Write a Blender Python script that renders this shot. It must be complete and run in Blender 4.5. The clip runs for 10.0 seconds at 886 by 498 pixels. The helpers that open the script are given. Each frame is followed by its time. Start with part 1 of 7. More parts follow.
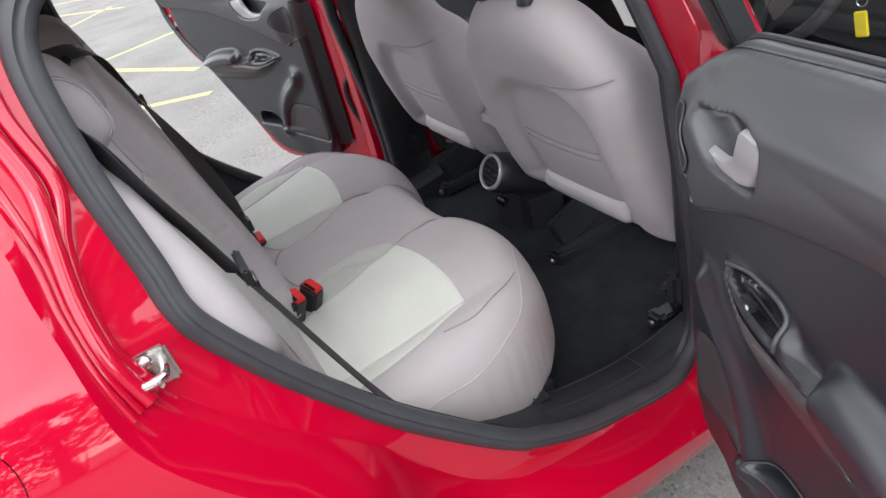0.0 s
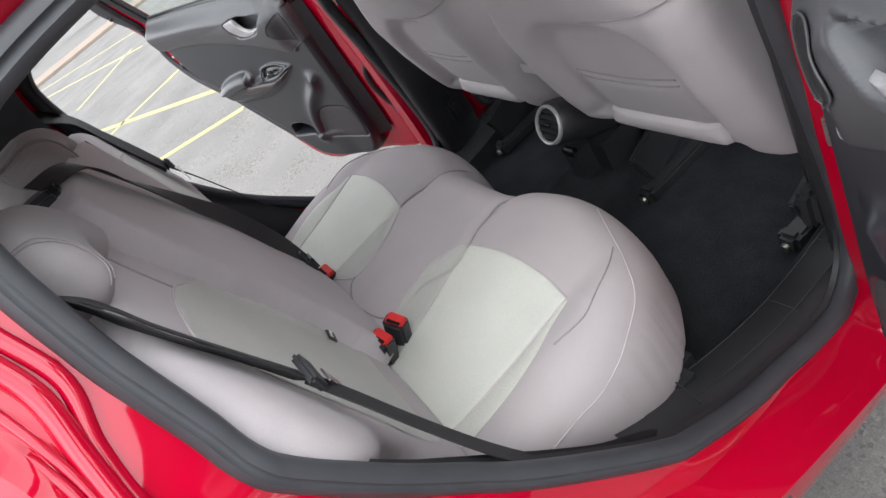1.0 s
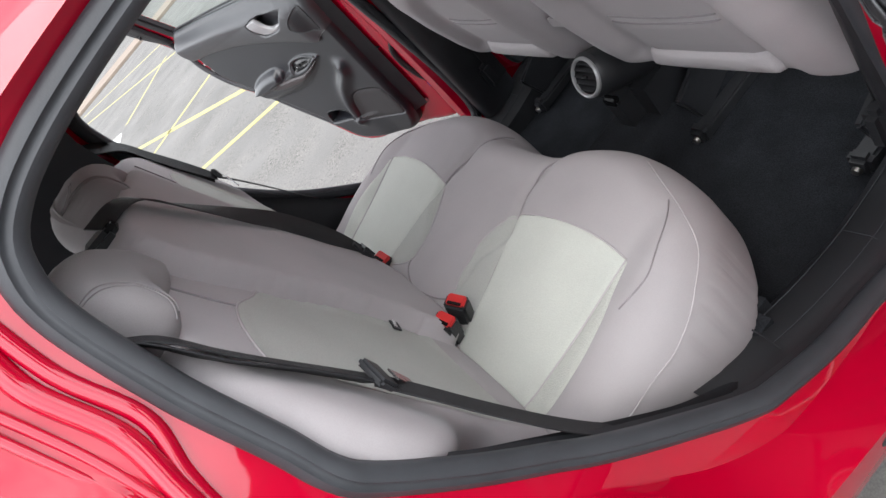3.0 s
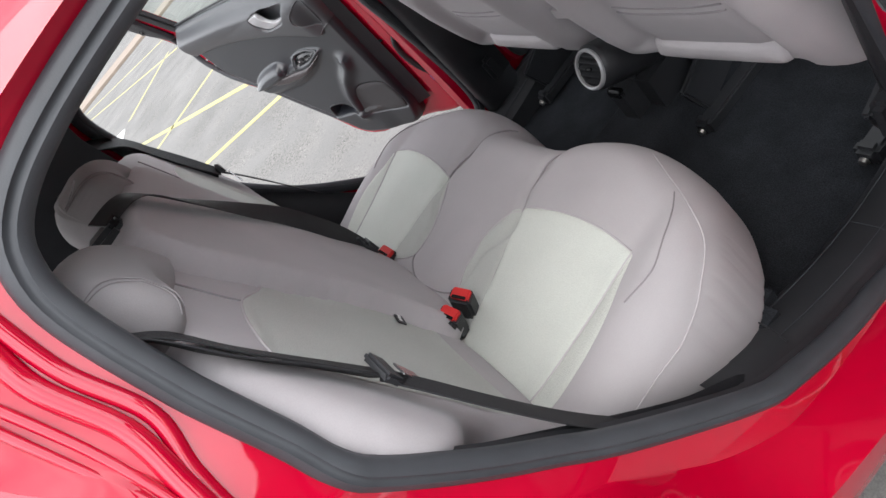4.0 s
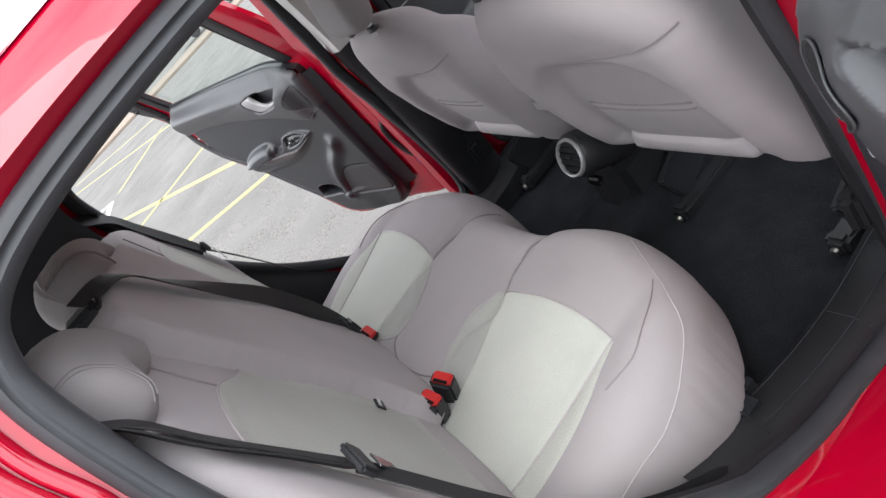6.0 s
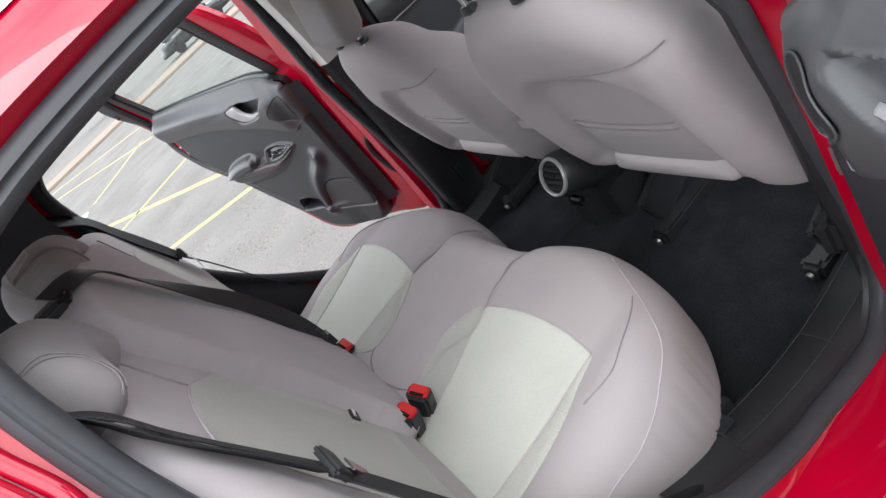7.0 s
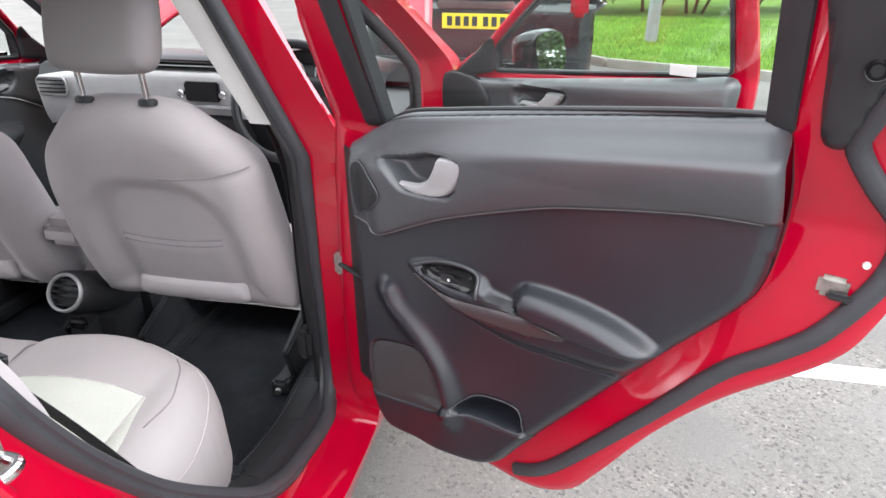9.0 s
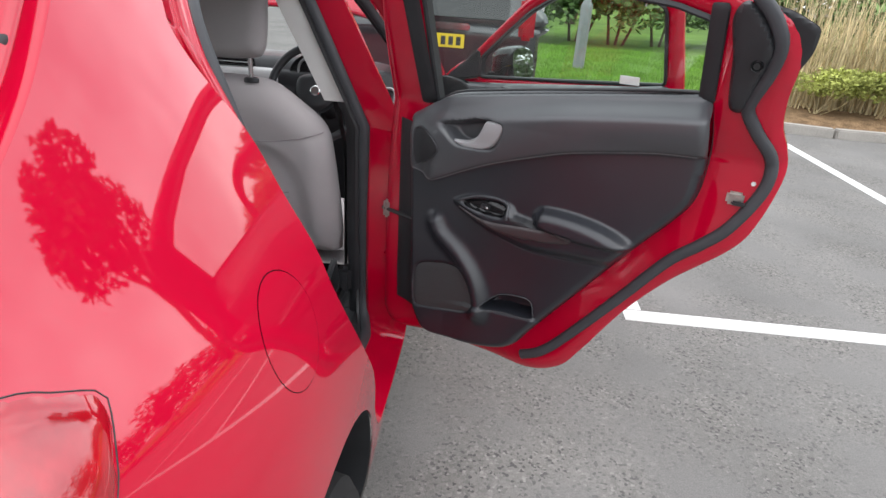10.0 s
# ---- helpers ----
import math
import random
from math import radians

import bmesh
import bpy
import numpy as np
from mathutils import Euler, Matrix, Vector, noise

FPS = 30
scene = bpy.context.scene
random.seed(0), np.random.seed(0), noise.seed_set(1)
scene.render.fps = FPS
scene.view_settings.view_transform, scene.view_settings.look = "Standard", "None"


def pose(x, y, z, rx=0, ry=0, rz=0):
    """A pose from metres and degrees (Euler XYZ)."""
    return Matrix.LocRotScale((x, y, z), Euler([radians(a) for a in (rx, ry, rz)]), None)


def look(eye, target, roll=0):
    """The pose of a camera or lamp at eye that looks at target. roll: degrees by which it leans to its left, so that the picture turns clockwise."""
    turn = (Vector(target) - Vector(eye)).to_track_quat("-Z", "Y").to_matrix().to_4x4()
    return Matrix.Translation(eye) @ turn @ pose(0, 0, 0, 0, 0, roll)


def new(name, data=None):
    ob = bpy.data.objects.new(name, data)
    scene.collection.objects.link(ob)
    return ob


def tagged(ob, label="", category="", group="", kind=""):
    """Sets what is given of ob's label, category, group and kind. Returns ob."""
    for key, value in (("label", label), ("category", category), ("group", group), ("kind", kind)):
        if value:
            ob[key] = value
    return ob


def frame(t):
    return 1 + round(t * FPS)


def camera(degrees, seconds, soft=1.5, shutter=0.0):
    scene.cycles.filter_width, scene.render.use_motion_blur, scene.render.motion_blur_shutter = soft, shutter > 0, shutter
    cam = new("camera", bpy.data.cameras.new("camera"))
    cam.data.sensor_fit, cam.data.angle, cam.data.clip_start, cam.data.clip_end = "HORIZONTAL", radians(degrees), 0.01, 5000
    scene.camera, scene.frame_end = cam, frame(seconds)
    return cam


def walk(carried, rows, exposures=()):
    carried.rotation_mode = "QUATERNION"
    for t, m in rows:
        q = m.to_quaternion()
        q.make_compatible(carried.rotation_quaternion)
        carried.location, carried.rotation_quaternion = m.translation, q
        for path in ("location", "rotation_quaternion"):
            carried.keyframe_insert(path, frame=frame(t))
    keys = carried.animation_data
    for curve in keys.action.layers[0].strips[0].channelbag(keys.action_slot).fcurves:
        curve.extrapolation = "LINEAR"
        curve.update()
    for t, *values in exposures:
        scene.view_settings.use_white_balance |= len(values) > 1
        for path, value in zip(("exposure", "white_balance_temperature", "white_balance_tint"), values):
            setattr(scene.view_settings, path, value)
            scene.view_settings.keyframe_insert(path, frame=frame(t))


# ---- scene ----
cam = camera(70.3, 10.0)
PATH = [
    (0, (1.449, -0.742, 1.429), (-0.124, -0.122, 0.362), -15.9),
    (0.5, (1.311, -0.694, 1.43), (-0.286, -0.262, 0.307), -28.0),
    (1, (1.268, -0.619, 1.433), (-0.361, -0.306, 0.316), -38.5),
    (1.5, (1.256, -0.588, 1.438), (-0.398, -0.403, 0.33), -46.1),
    (2, (1.256, -0.587, 1.441), (-0.406, -0.446, 0.337), -48.8),
    (2.5, (1.255, -0.587, 1.444), (-0.418, -0.463, 0.354), -49.8),
    (4, (1.249, -0.588, 1.443), (-0.426, -0.505, 0.353), -51.2),
    (4.5, (1.249, -0.591, 1.442), (-0.429, -0.511, 0.356), -51.0),
    (5, (1.244, -0.589, 1.444), (-0.437, -0.513, 0.363), -50.7),
    (5.5, (1.247, -0.581, 1.447), (-0.452, -0.427, 0.403), -49.2),
    (6, (1.255, -0.573, 1.451), (-0.461, -0.274, 0.467), -46.7),
    (6.2, (1.257, -0.572, 1.452), (-0.458, -0.22, 0.485), -45.7),
    (7.3, (1.247, -0.637, 1.421), (-0.425, -0.158, 0.433), -40.1),
    (7.5, (1.225, -0.681, 1.412), (-0.351, 0.007, 0.392), -33.5),
    (8, (1.195, -0.806, 1.407), (0.004, 0.482, 0.446), -17.7),
    (8.5, (1.255, -0.975, 1.386), (0.577, 0.693, 0.515), -3.9),
    (9, (1.239, -1.204, 1.42), (0.912, 0.575, 0.568), 0.3),
    (9.5, (1.131, -1.456, 1.435), (1.039, 0.365, 0.612), 1.5),
    (10, (1.048, -1.758, 1.429), (0.954, 0.077, 0.64), 4.2),
]
walk(cam, [(t, look(eye, target, roll)) for t, eye, target, roll in PATH],
     [(0, 1.74), (2.5, 1.68), (6.2, 1.74), (7.5, 1.82), (8.0, 1.95), (8.5, 2.08), (9.0, 2.14), (9.5, 1.76), (10, 1.30)])

# ---- daylight: overcast sky, weak wide sun ----
SUN_ELEV, SUN_ROT = 58.0, 110.0
world = bpy.data.worlds.new("overcast_sky")
scene.world = world
world.use_nodes = True
wn = world.node_tree.nodes
wl = world.node_tree.links
wn.clear()
w_out = wn.new("ShaderNodeOutputWorld")
w_bg = wn.new("ShaderNodeBackground")
w_bg.inputs["Strength"].default_value = 0.15
w_sky = wn.new("ShaderNodeTexSky")
w_sky.sky_type = "NISHITA"
w_sky.sun_disc = False
w_sky.sun_elevation = radians(SUN_ELEV)
w_sky.sun_rotation = radians(SUN_ROT)
w_co = wn.new("ShaderNodeTexCoord")
w_noise = wn.new("ShaderNodeTexNoise")
w_noise.inputs["Scale"].default_value = 2.6
w_noise.inputs["Detail"].default_value = 6.0
w_noise.inputs["Roughness"].default_value = 0.6
w_ramp = wn.new("ShaderNodeValToRGB")
w_ramp.color_ramp.elements[0].position = 0.36
w_ramp.color_ramp.elements[0].color = (4.6, 4.75, 5.0, 1)
w_ramp.color_ramp.elements[1].position = 0.66
w_ramp.color_ramp.elements[1].color = (9.8, 9.8, 9.8, 1)
w_mix = wn.new("ShaderNodeMix")
w_mix.data_type = "RGBA"
w_mix.inputs["Factor"].default_value = 0.82
wl.new(w_co.outputs["Generated"], w_noise.inputs["Vector"])
wl.new(w_noise.outputs["Fac"], w_ramp.inputs["Fac"])
wl.new(w_sky.outputs["Color"], w_mix.inputs["A"])
wl.new(w_ramp.outputs["Color"], w_mix.inputs["B"])
wl.new(w_mix.outputs["Result"], w_bg.inputs["Color"])
wl.new(w_bg.outputs["Background"], w_out.inputs["Surface"])
sun_data = bpy.data.lights.new("sun", "SUN")
sun_data.energy = 0.42
sun_data.angle = radians(40)
sun_data.color = (1.0, 0.98, 0.95)
sun = new("sun", sun_data)
sun.matrix_world = look((5.0, -1.8, 9.0), (0, 0, 0.5))


# ---- materials ----
def mat(name, col, rough=0.5, metal=0.0, var=0.12, scale=6.0, bump=0.0, bscale=300.0, coat=0.0, spec=0.5,
        rvar=0.1, coat_ior=1.6, cell=0.0, trans=0.0, sheen=0.0, col2=None, fine=0.0, island=0.0):
    """A surface: base colour with broad and fine variation, its own roughness, grain and relief."""
    m = bpy.data.materials.new(name)
    m.use_nodes = True
    nt = m.node_tree
    p = nt.nodes["Principled BSDF"]
    co = nt.nodes.new("ShaderNodeTexCoord")
    n1 = nt.nodes.new("ShaderNodeTexNoise")
    n1.inputs["Scale"].default_value = scale
    n1.inputs["Detail"].default_value = 5.0
    nt.links.new(co.outputs["Object"], n1.inputs["Vector"])
    ramp = nt.nodes.new("ShaderNodeValToRGB")
    dark = col2 or [c * (1 - var) for c in col]
    ramp.color_ramp.elements[0].position = 0.3
    ramp.color_ramp.elements[0].color = (*dark, 1)
    ramp.color_ramp.elements[1].position = 0.7
    ramp.color_ramp.elements[1].color = (*[min(1, c * (1 + var * 0.6)) for c in col], 1)
    nt.links.new(n1.outputs["Fac"], ramp.inputs["Fac"])
    colour = ramp.outputs["Color"]
    n2 = nt.nodes.new("ShaderNodeTexVoronoi" if cell else "ShaderNodeTexNoise")
    n2.inputs["Scale"].default_value = cell or bscale
    nt.links.new(co.outputs["Object"], n2.inputs["Vector"])
    grain = n2.outputs["Distance"] if cell else n2.outputs["Fac"]
    if fine:
        mx = nt.nodes.new("ShaderNodeMix")
        mx.data_type, mx.blend_type = "RGBA", "MULTIPLY"
        mx.inputs["Factor"].default_value = 1.0
        mr = nt.nodes.new("ShaderNodeMapRange")
        mr.inputs["From Min"].default_value, mr.inputs["From Max"].default_value = (0.0, 0.6) if cell else (0.3, 0.7)
        mr.inputs["To Min"].default_value, mr.inputs["To Max"].default_value = 1 - fine, 1 + fine * 0.5
        nt.links.new(grain, mr.inputs["Value"])
        nt.links.new(colour, mx.inputs["A"])
        nt.links.new(mr.outputs["Result"], mx.inputs["B"])
        colour = mx.outputs["Result"]
    if island:
        geo = nt.nodes.new("ShaderNodeNewGeometry")
        hs = nt.nodes.new("ShaderNodeHueSaturation")
        mr3 = nt.nodes.new("ShaderNodeMapRange")
        mr3.inputs["To Min"].default_value, mr3.inputs["To Max"].default_value = 1 - island, 1 + island
        nt.links.new(geo.outputs["Random Per Island"], mr3.inputs["Value"])
        nt.links.new(mr3.outputs["Result"], hs.inputs["Value"])
        nt.links.new(colour, hs.inputs["Color"])
        colour = hs.outputs["Color"]
    nt.links.new(colour, p.inputs["Base Color"])
    mr2 = nt.nodes.new("ShaderNodeMapRange")
    mr2.inputs["To Min"].default_value, mr2.inputs["To Max"].default_value = max(0.0, rough * (1 - rvar)), min(1.0, rough * (1 + rvar))
    nt.links.new(n1.outputs["Fac"], mr2.inputs["Value"])
    nt.links.new(mr2.outputs["Result"], p.inputs["Roughness"])
    p.inputs["Metallic"].default_value = metal
    p.inputs["Specular IOR Level"].default_value = spec
    p.inputs["Coat Weight"].default_value = coat
    p.inputs["Coat Roughness"].default_value = 0.03
    p.inputs["Coat IOR"].default_value = coat_ior
    p.inputs["Transmission Weight"].default_value = trans
    p.inputs["Sheen Weight"].default_value = sheen
    if bump:
        b = nt.nodes.new("ShaderNodeBump")
        b.inputs["Strength"].default_value = bump
        b.inputs["Distance"].default_value = 0.002
        nt.links.new(grain, b.inputs["Height"])
        nt.links.new(b.outputs["Normal"], p.inputs["Normal"])
    return m


def glass_mat(name, tint, rough=0.0):
    """Thin window glass: mostly clear, with a mirror gloss that grows at grazing angles."""
    m = bpy.data.materials.new(name)
    m.use_nodes = True
    nt = m.node_tree
    nt.nodes.clear()
    out = nt.nodes.new("ShaderNodeOutputMaterial")
    mix = nt.nodes.new("ShaderNodeMixShader")
    lw = nt.nodes.new("ShaderNodeLayerWeight")
    lw.inputs["Blend"].default_value = 0.5
    power = nt.nodes.new("ShaderNodeMath")
    power.operation = "POWER"
    power.inputs[1].default_value = 4.5
    fr = nt.nodes.new("ShaderNodeMath")
    fr.operation = "MULTIPLY_ADD"
    fr.inputs[1].default_value, fr.inputs[2].default_value = 0.75, 0.055
    nt.links.new(lw.outputs["Facing"], power.inputs[0])
    nt.links.new(power.outputs["Value"], fr.inputs[0])
    clear = nt.nodes.new("ShaderNodeBsdfTransparent")
    clear.inputs["Color"].default_value = (*tint, 1)
    gl = nt.nodes.new("ShaderNodeBsdfGlossy")
    gl.inputs["Roughness"].default_value = rough
    nt.links.new(fr.outputs["Value"], mix.inputs["Fac"])
    nt.links.new(clear.outputs["BSDF"], mix.inputs[1])
    nt.links.new(gl.outputs["BSDF"], mix.inputs[2])
    nt.links.new(mix.outputs["Shader"], out.inputs["Surface"])
    return m


RED = mat("red_paint", (0.45, 0.0004, 0.023), 0.34, 0.0, 0.04, 3, 0.03, 60, coat=1.0, spec=0.02, coat_ior=1.72)
RED_IN = mat("red_paint_inner", (0.46, 0.0003, 0.022), 0.40, 0.0, 0.06, 5, 0.02, 90, coat=1.0, spec=0.02, coat_ior=1.65)
FABRIC = mat("grey_seat_fabric", (0.405, 0.378, 0.385), 0.92, 0, 0.07, 5, 0.08, 500, spec=0.08, cell=700, fine=0.05, sheen=0.1)
FABRIC_D = mat("grey_backrest_fabric", (0.40, 0.373, 0.380), 0.92, 0, 0.07, 5, 0.08, 500, spec=0.08, cell=700, fine=0.05, sheen=0.15)
INSERT = mat("pale_insert_fabric", (0.57, 0.585, 0.54), 0.9, 0, 0.05, 6, 0.3, 500, spec=0.15, cell=500, fine=0.09, sheen=0.1)
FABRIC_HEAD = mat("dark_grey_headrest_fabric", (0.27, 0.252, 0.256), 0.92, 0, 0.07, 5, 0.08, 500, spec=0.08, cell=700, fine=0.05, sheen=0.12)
PIPING = mat("pale_seam", (0.46, 0.43, 0.437), 0.9, 0, 0.05, 40, spec=0.1)
SEAM = mat("dark_seam", (0.29, 0.268, 0.275), 0.95, 0, 0.1, 60, spec=0.1)
TRIM = mat("charcoal_door_trim", (0.017, 0.019, 0.025), 0.34, 0, 0.12, 9, 0.12, 900, spec=0.78, rvar=0.2)
TRIM_L = mat("grey_soft_trim", (0.062, 0.065, 0.071), 0.36, 0, 0.1, 9, 0.10, 900, spec=0.7)
BLACK = mat("black_plastic", (0.025, 0.026, 0.029), 0.45, 0, 0.2, 12, 0.2, 700, spec=0.45)
GLOSSB = mat("gloss_black_plastic", (0.010, 0.010, 0.011), 0.16, 0, 0.2, 12, spec=0.5)
CARPET = mat("black_carpet", (0.024, 0.026, 0.030), 0.97, 0, 0.25, 14, 0.8, 420, spec=0.1, fine=0.5)
RUBBER = mat("seal_rubber", (0.050, 0.053, 0.059), 0.5, 0, 0.15, 20, 0.1, 400, spec=0.4)
WEB = mat("belt_webbing", (0.022, 0.022, 0.024), 0.6, 0, 0.1, 40, 0.6, 900, spec=0.35)
PIPE_G = mat("grey_piping", (0.26, 0.26, 0.27), 0.6, 0, 0.1, 30)
CHROME = mat("chrome", (0.75, 0.75, 0.76), 0.16, 1.0, 0.06, 30)
STEEL = mat("galvanised_steel", (0.52, 0.51, 0.48), 0.34, 1.0, 0.3, 60, 0.3, 200)
SILVER = mat("silver_plastic", (0.40, 0.40, 0.41), 0.40, 0.30, 0.05, 20)
PALEGREY = mat("pale_grey_trim", (0.66, 0.65, 0.635), 0.8, 0, 0.05, 10, 0.2, 600, spec=0.2)
DASHSILVER = mat("brushed_grey_dash", (0.62, 0.62, 0.63), 0.40, 0.0, 0.06, 30)
BUCKLE = mat("red_button", (0.62, 0.03, 0.03), 0.4, 0, 0.05, 30)
BLUE = mat("blue_connector", (0.02, 0.08, 0.40), 0.4, 0, 0.05, 30)
WHITEP = mat("white_print", (0.75, 0.75, 0.75), 0.6, 0, 0.05, 30)
GLASS = glass_mat("window_glass", (0.86, 0.92, 0.89))
GLASS_D = glass_mat("clear_glass", (0.93, 0.95, 0.94))
LAMP_RED = mat("red_lamp_lens", (0.40, 0.002, 0.012), 0.10, 0, 0.3, 25, 0.1, 120, coat=1.0)
TYRE = mat("tyre_rubber", (0.018, 0.018, 0.019), 0.75, 0, 0.2, 20, 0.3, 200, spec=0.3)
ALLOY = mat("alloy_wheel", (0.55, 0.55, 0.56), 0.28, 0.9, 0.1, 12)
MIRROR = mat("mirror_glass", (0.85, 0.87, 0.87), 0.02, 1.0, 0.02, 5)


# ---- geometry helpers ----
def curve(pts, n, closed=False):
    """A smooth line through the points, as n even steps."""
    p = np.array(pts, float)
    k = len(p)
    out = []
    for i in range(k if closed else k - 1):
        a, b, c, d = (p[(i + j) % k] if closed else p[min(max(i + j, 0), k - 1)] for j in (-1, 0, 1, 2))
        for s in np.linspace(0, 1, 12, endpoint=False):
            out.append(0.5 * (2 * b + (c - a) * s + (2 * a - 5 * b + 4 * c - d) * s * s + (3 * b - a - 3 * c + d) * s**3))
    out.append(p[0] if closed else p[-1])
    out = np.array(out)
    run = np.r_[0, np.cumsum(np.linalg.norm(np.diff(out, axis=0), axis=1))]
    want = np.linspace(0, run[-1], n, endpoint=not closed)
    return np.stack([np.interp(want, run, out[:, j]) for j in range(p.shape[1])], 1)


def _near(p, loops):
    """Nearest points on closed loops, their distance, and whether each point lies inside (even-odd)."""
    a = np.concatenate(loops)
    b = np.concatenate([np.roll(l, -1, axis=0) for l in loops])
    best, dist, inside = np.zeros_like(p), np.zeros(len(p)), np.zeros(len(p), bool)
    ab = b - a
    ll = (ab**2).sum(1) + 1e-12
    for i in range(0, len(p), 3000):
        q = p[i:i + 3000, None]
        s = (((q - a) * ab).sum(2) / ll).clip(0, 1)
        c = a + s[..., None] * ab
        d = ((c - q) ** 2).sum(2)
        j = d.argmin(1)
        best[i:i + 3000] = c[np.arange(len(j)), j]
        dist[i:i + 3000] = np.sqrt(d[np.arange(len(j)), j])
        x, y = q[..., 0], q[..., 1]
        cross = ((a[:, 1] > y) != (b[:, 1] > y)) & (x < ab[:, 0] * (y - a[:, 1]) / np.where(ab[:, 1] == 0, 1e-12, ab[:, 1]) + a[:, 0])
        inside[i:i + 3000] = cross.sum(1) % 2 == 1
    return best, dist, inside


def sheet(outline, step, holes=()):
    """A grid cut to an outline with holes: places, faces, and each place's distance to the edge."""
    loops = [np.array(l, float) for l in (outline, *holes)]
    lo, hi = loops[0].min(0) - step, loops[0].max(0) + step
    nx, ny = np.ceil((hi - lo) / step).astype(int) + 1
    gx, gy = np.meshgrid(lo[0] + step * np.arange(nx), lo[1] + step * np.arange(ny), indexing="ij")
    p = np.stack([gx.ravel(), gy.ravel()], 1)
    c, d, ins = _near(p, loops)
    i, j = np.meshgrid(np.arange(nx - 1), np.arange(ny - 1), indexing="ij")
    f = np.stack([i * ny + j, (i + 1) * ny + j, (i + 1) * ny + j + 1, i * ny + j + 1], -1).reshape(-1, 4)
    snap = ins & (d < 0.3 * step)
    core = ins & ~snap
    f = f[core[f].any(1)]
    edge = np.zeros(len(p), bool)
    edge[np.unique(f)] = True
    snap |= edge & ~core
    p[snap] = c[snap]
    d[snap] = 0
    used, back = np.unique(f, return_inverse=True)
    return p[used], back.reshape(-1, 4), d[used]


def dome(d, r):
    """A rounded edge: 0 at the edge, 1 from r inwards."""
    return np.sqrt(np.clip(1 - (1 - np.clip(d / r, 0, 1)) ** 2, 0, 1))


def geo_join(*geos):
    vs, fs, n = [], [], 0
    for v, f in geos:
        vs.extend(np.asarray(v, float).tolist())
        fs.extend([[i + n for i in face] for face in f])
        n = len(vs)
    return vs, fs


def pillow(outline, step, front, back, place):
    """A closed cushion over an outline. front and back give heights from (places, edge distance)."""
    v, f, d = sheet(outline, step)
    n = len(v)
    a = place(v, front(v, d))
    b = place(v, back(v, d))
    return np.concatenate([a, b]), [list(x) for x in f] + [[i + n for i in x[::-1]] for x in f]


def sweep(path, profile, closed=False, ref=(0, 0, 1)):
    """A profile of (side, up) offsets drawn along a path; up leans towards ref."""
    p = np.array(path, float)
    t = np.roll(p, -1, 0) - np.roll(p, 1, 0)
    if not closed:
        t[0], t[-1] = p[1] - p[0], p[-1] - p[-2]
    t /= np.linalg.norm(t, axis=1)[:, None] + 1e-12
    ref = np.broadcast_to(np.array(ref, float), p.shape)
    s = np.cross(t, ref)
    s /= np.linalg.norm(s, axis=1)[:, None] + 1e-12
    u = np.cross(s, t)
    prof = np.array(profile, float)
    k, n = len(prof), len(p)
    v = (p[:, None] + prof[None, :, :1] * s[:, None] + prof[None, :, 1:] * u[:, None]).reshape(-1, 3)
    f = [[i * k + j, i * k + (j + 1) % k, ((i + 1) % n) * k + (j + 1) % k, ((i + 1) % n) * k + j] for i in range(n if closed else n - 1) for j in range(k)]
    if not closed:
        f += [list(range(k))[::-1], [(n - 1) * k + j for j in range(k)]]
    return v, f


def ring(r, n=10, squash=1.0):
    return [(r * math.cos(2 * math.pi * i / n), r * squash * math.sin(2 * math.pi * i / n)) for i in range(n)]


def corners(pts, n, r=0.012):
    """A closed outline with straight sides and lightly rounded corners, as n even steps."""
    p = np.array(pts, float)
    out = []
    for i in range(len(p)):
        a, b, c = p[i - 1], p[i], p[(i + 1) % len(p)]
        d, e = (a - b) / np.linalg.norm(a - b), (c - b) / np.linalg.norm(c - b)
        k = min(r, 0.45 * np.linalg.norm(a - b), 0.45 * np.linalg.norm(c - b))
        for s in np.linspace(0, 1, 7):
            out.append((1 - s) ** 2 * (b + d * k) + 2 * s * (1 - s) * b + s * s * (b + e * k))
    out = np.array(out + [out[0]])
    run = np.r_[0, np.cumsum(np.linalg.norm(np.diff(out, axis=0), axis=1))]
    want = np.linspace(0, run[-1], n, endpoint=False)
    return np.stack([np.interp(want, run, out[:, j]) for j in (0, 1)], 1)


def rrect(w, h, r, n=4):
    """A rounded rectangle, width w and height h."""
    out = []
    for cx, cy, a in ((w / 2 - r, h / 2 - r, 0), (-w / 2 + r, h / 2 - r, 90), (-w / 2 + r, -h / 2 + r, 180), (w / 2 - r, -h / 2 + r, 270)):
        out += [(cx + r * math.cos(radians(a + 90 * i / n)), cy + r * math.sin(radians(a + 90 * i / n))) for i in range(n + 1)]
    return out


def box(c, size, bevel=0.005, rot=None, seg=2):
    bm = bmesh.new()
    bmesh.ops.create_cube(bm, size=1)
    bmesh.ops.scale(bm, vec=size, verts=bm.verts)
    if bevel:
        bmesh.ops.bevel(bm, geom=bm.edges[:], offset=min(bevel, min(size) * 0.45), segments=seg, affect="EDGES")
    m = Matrix.Translation(c) @ (rot or Matrix())
    v = [list(m @ x.co) for x in bm.verts]
    bm.verts.index_update()
    f = [[x.index for x in face.verts] for face in bm.faces]
    bm.free()
    return v, f


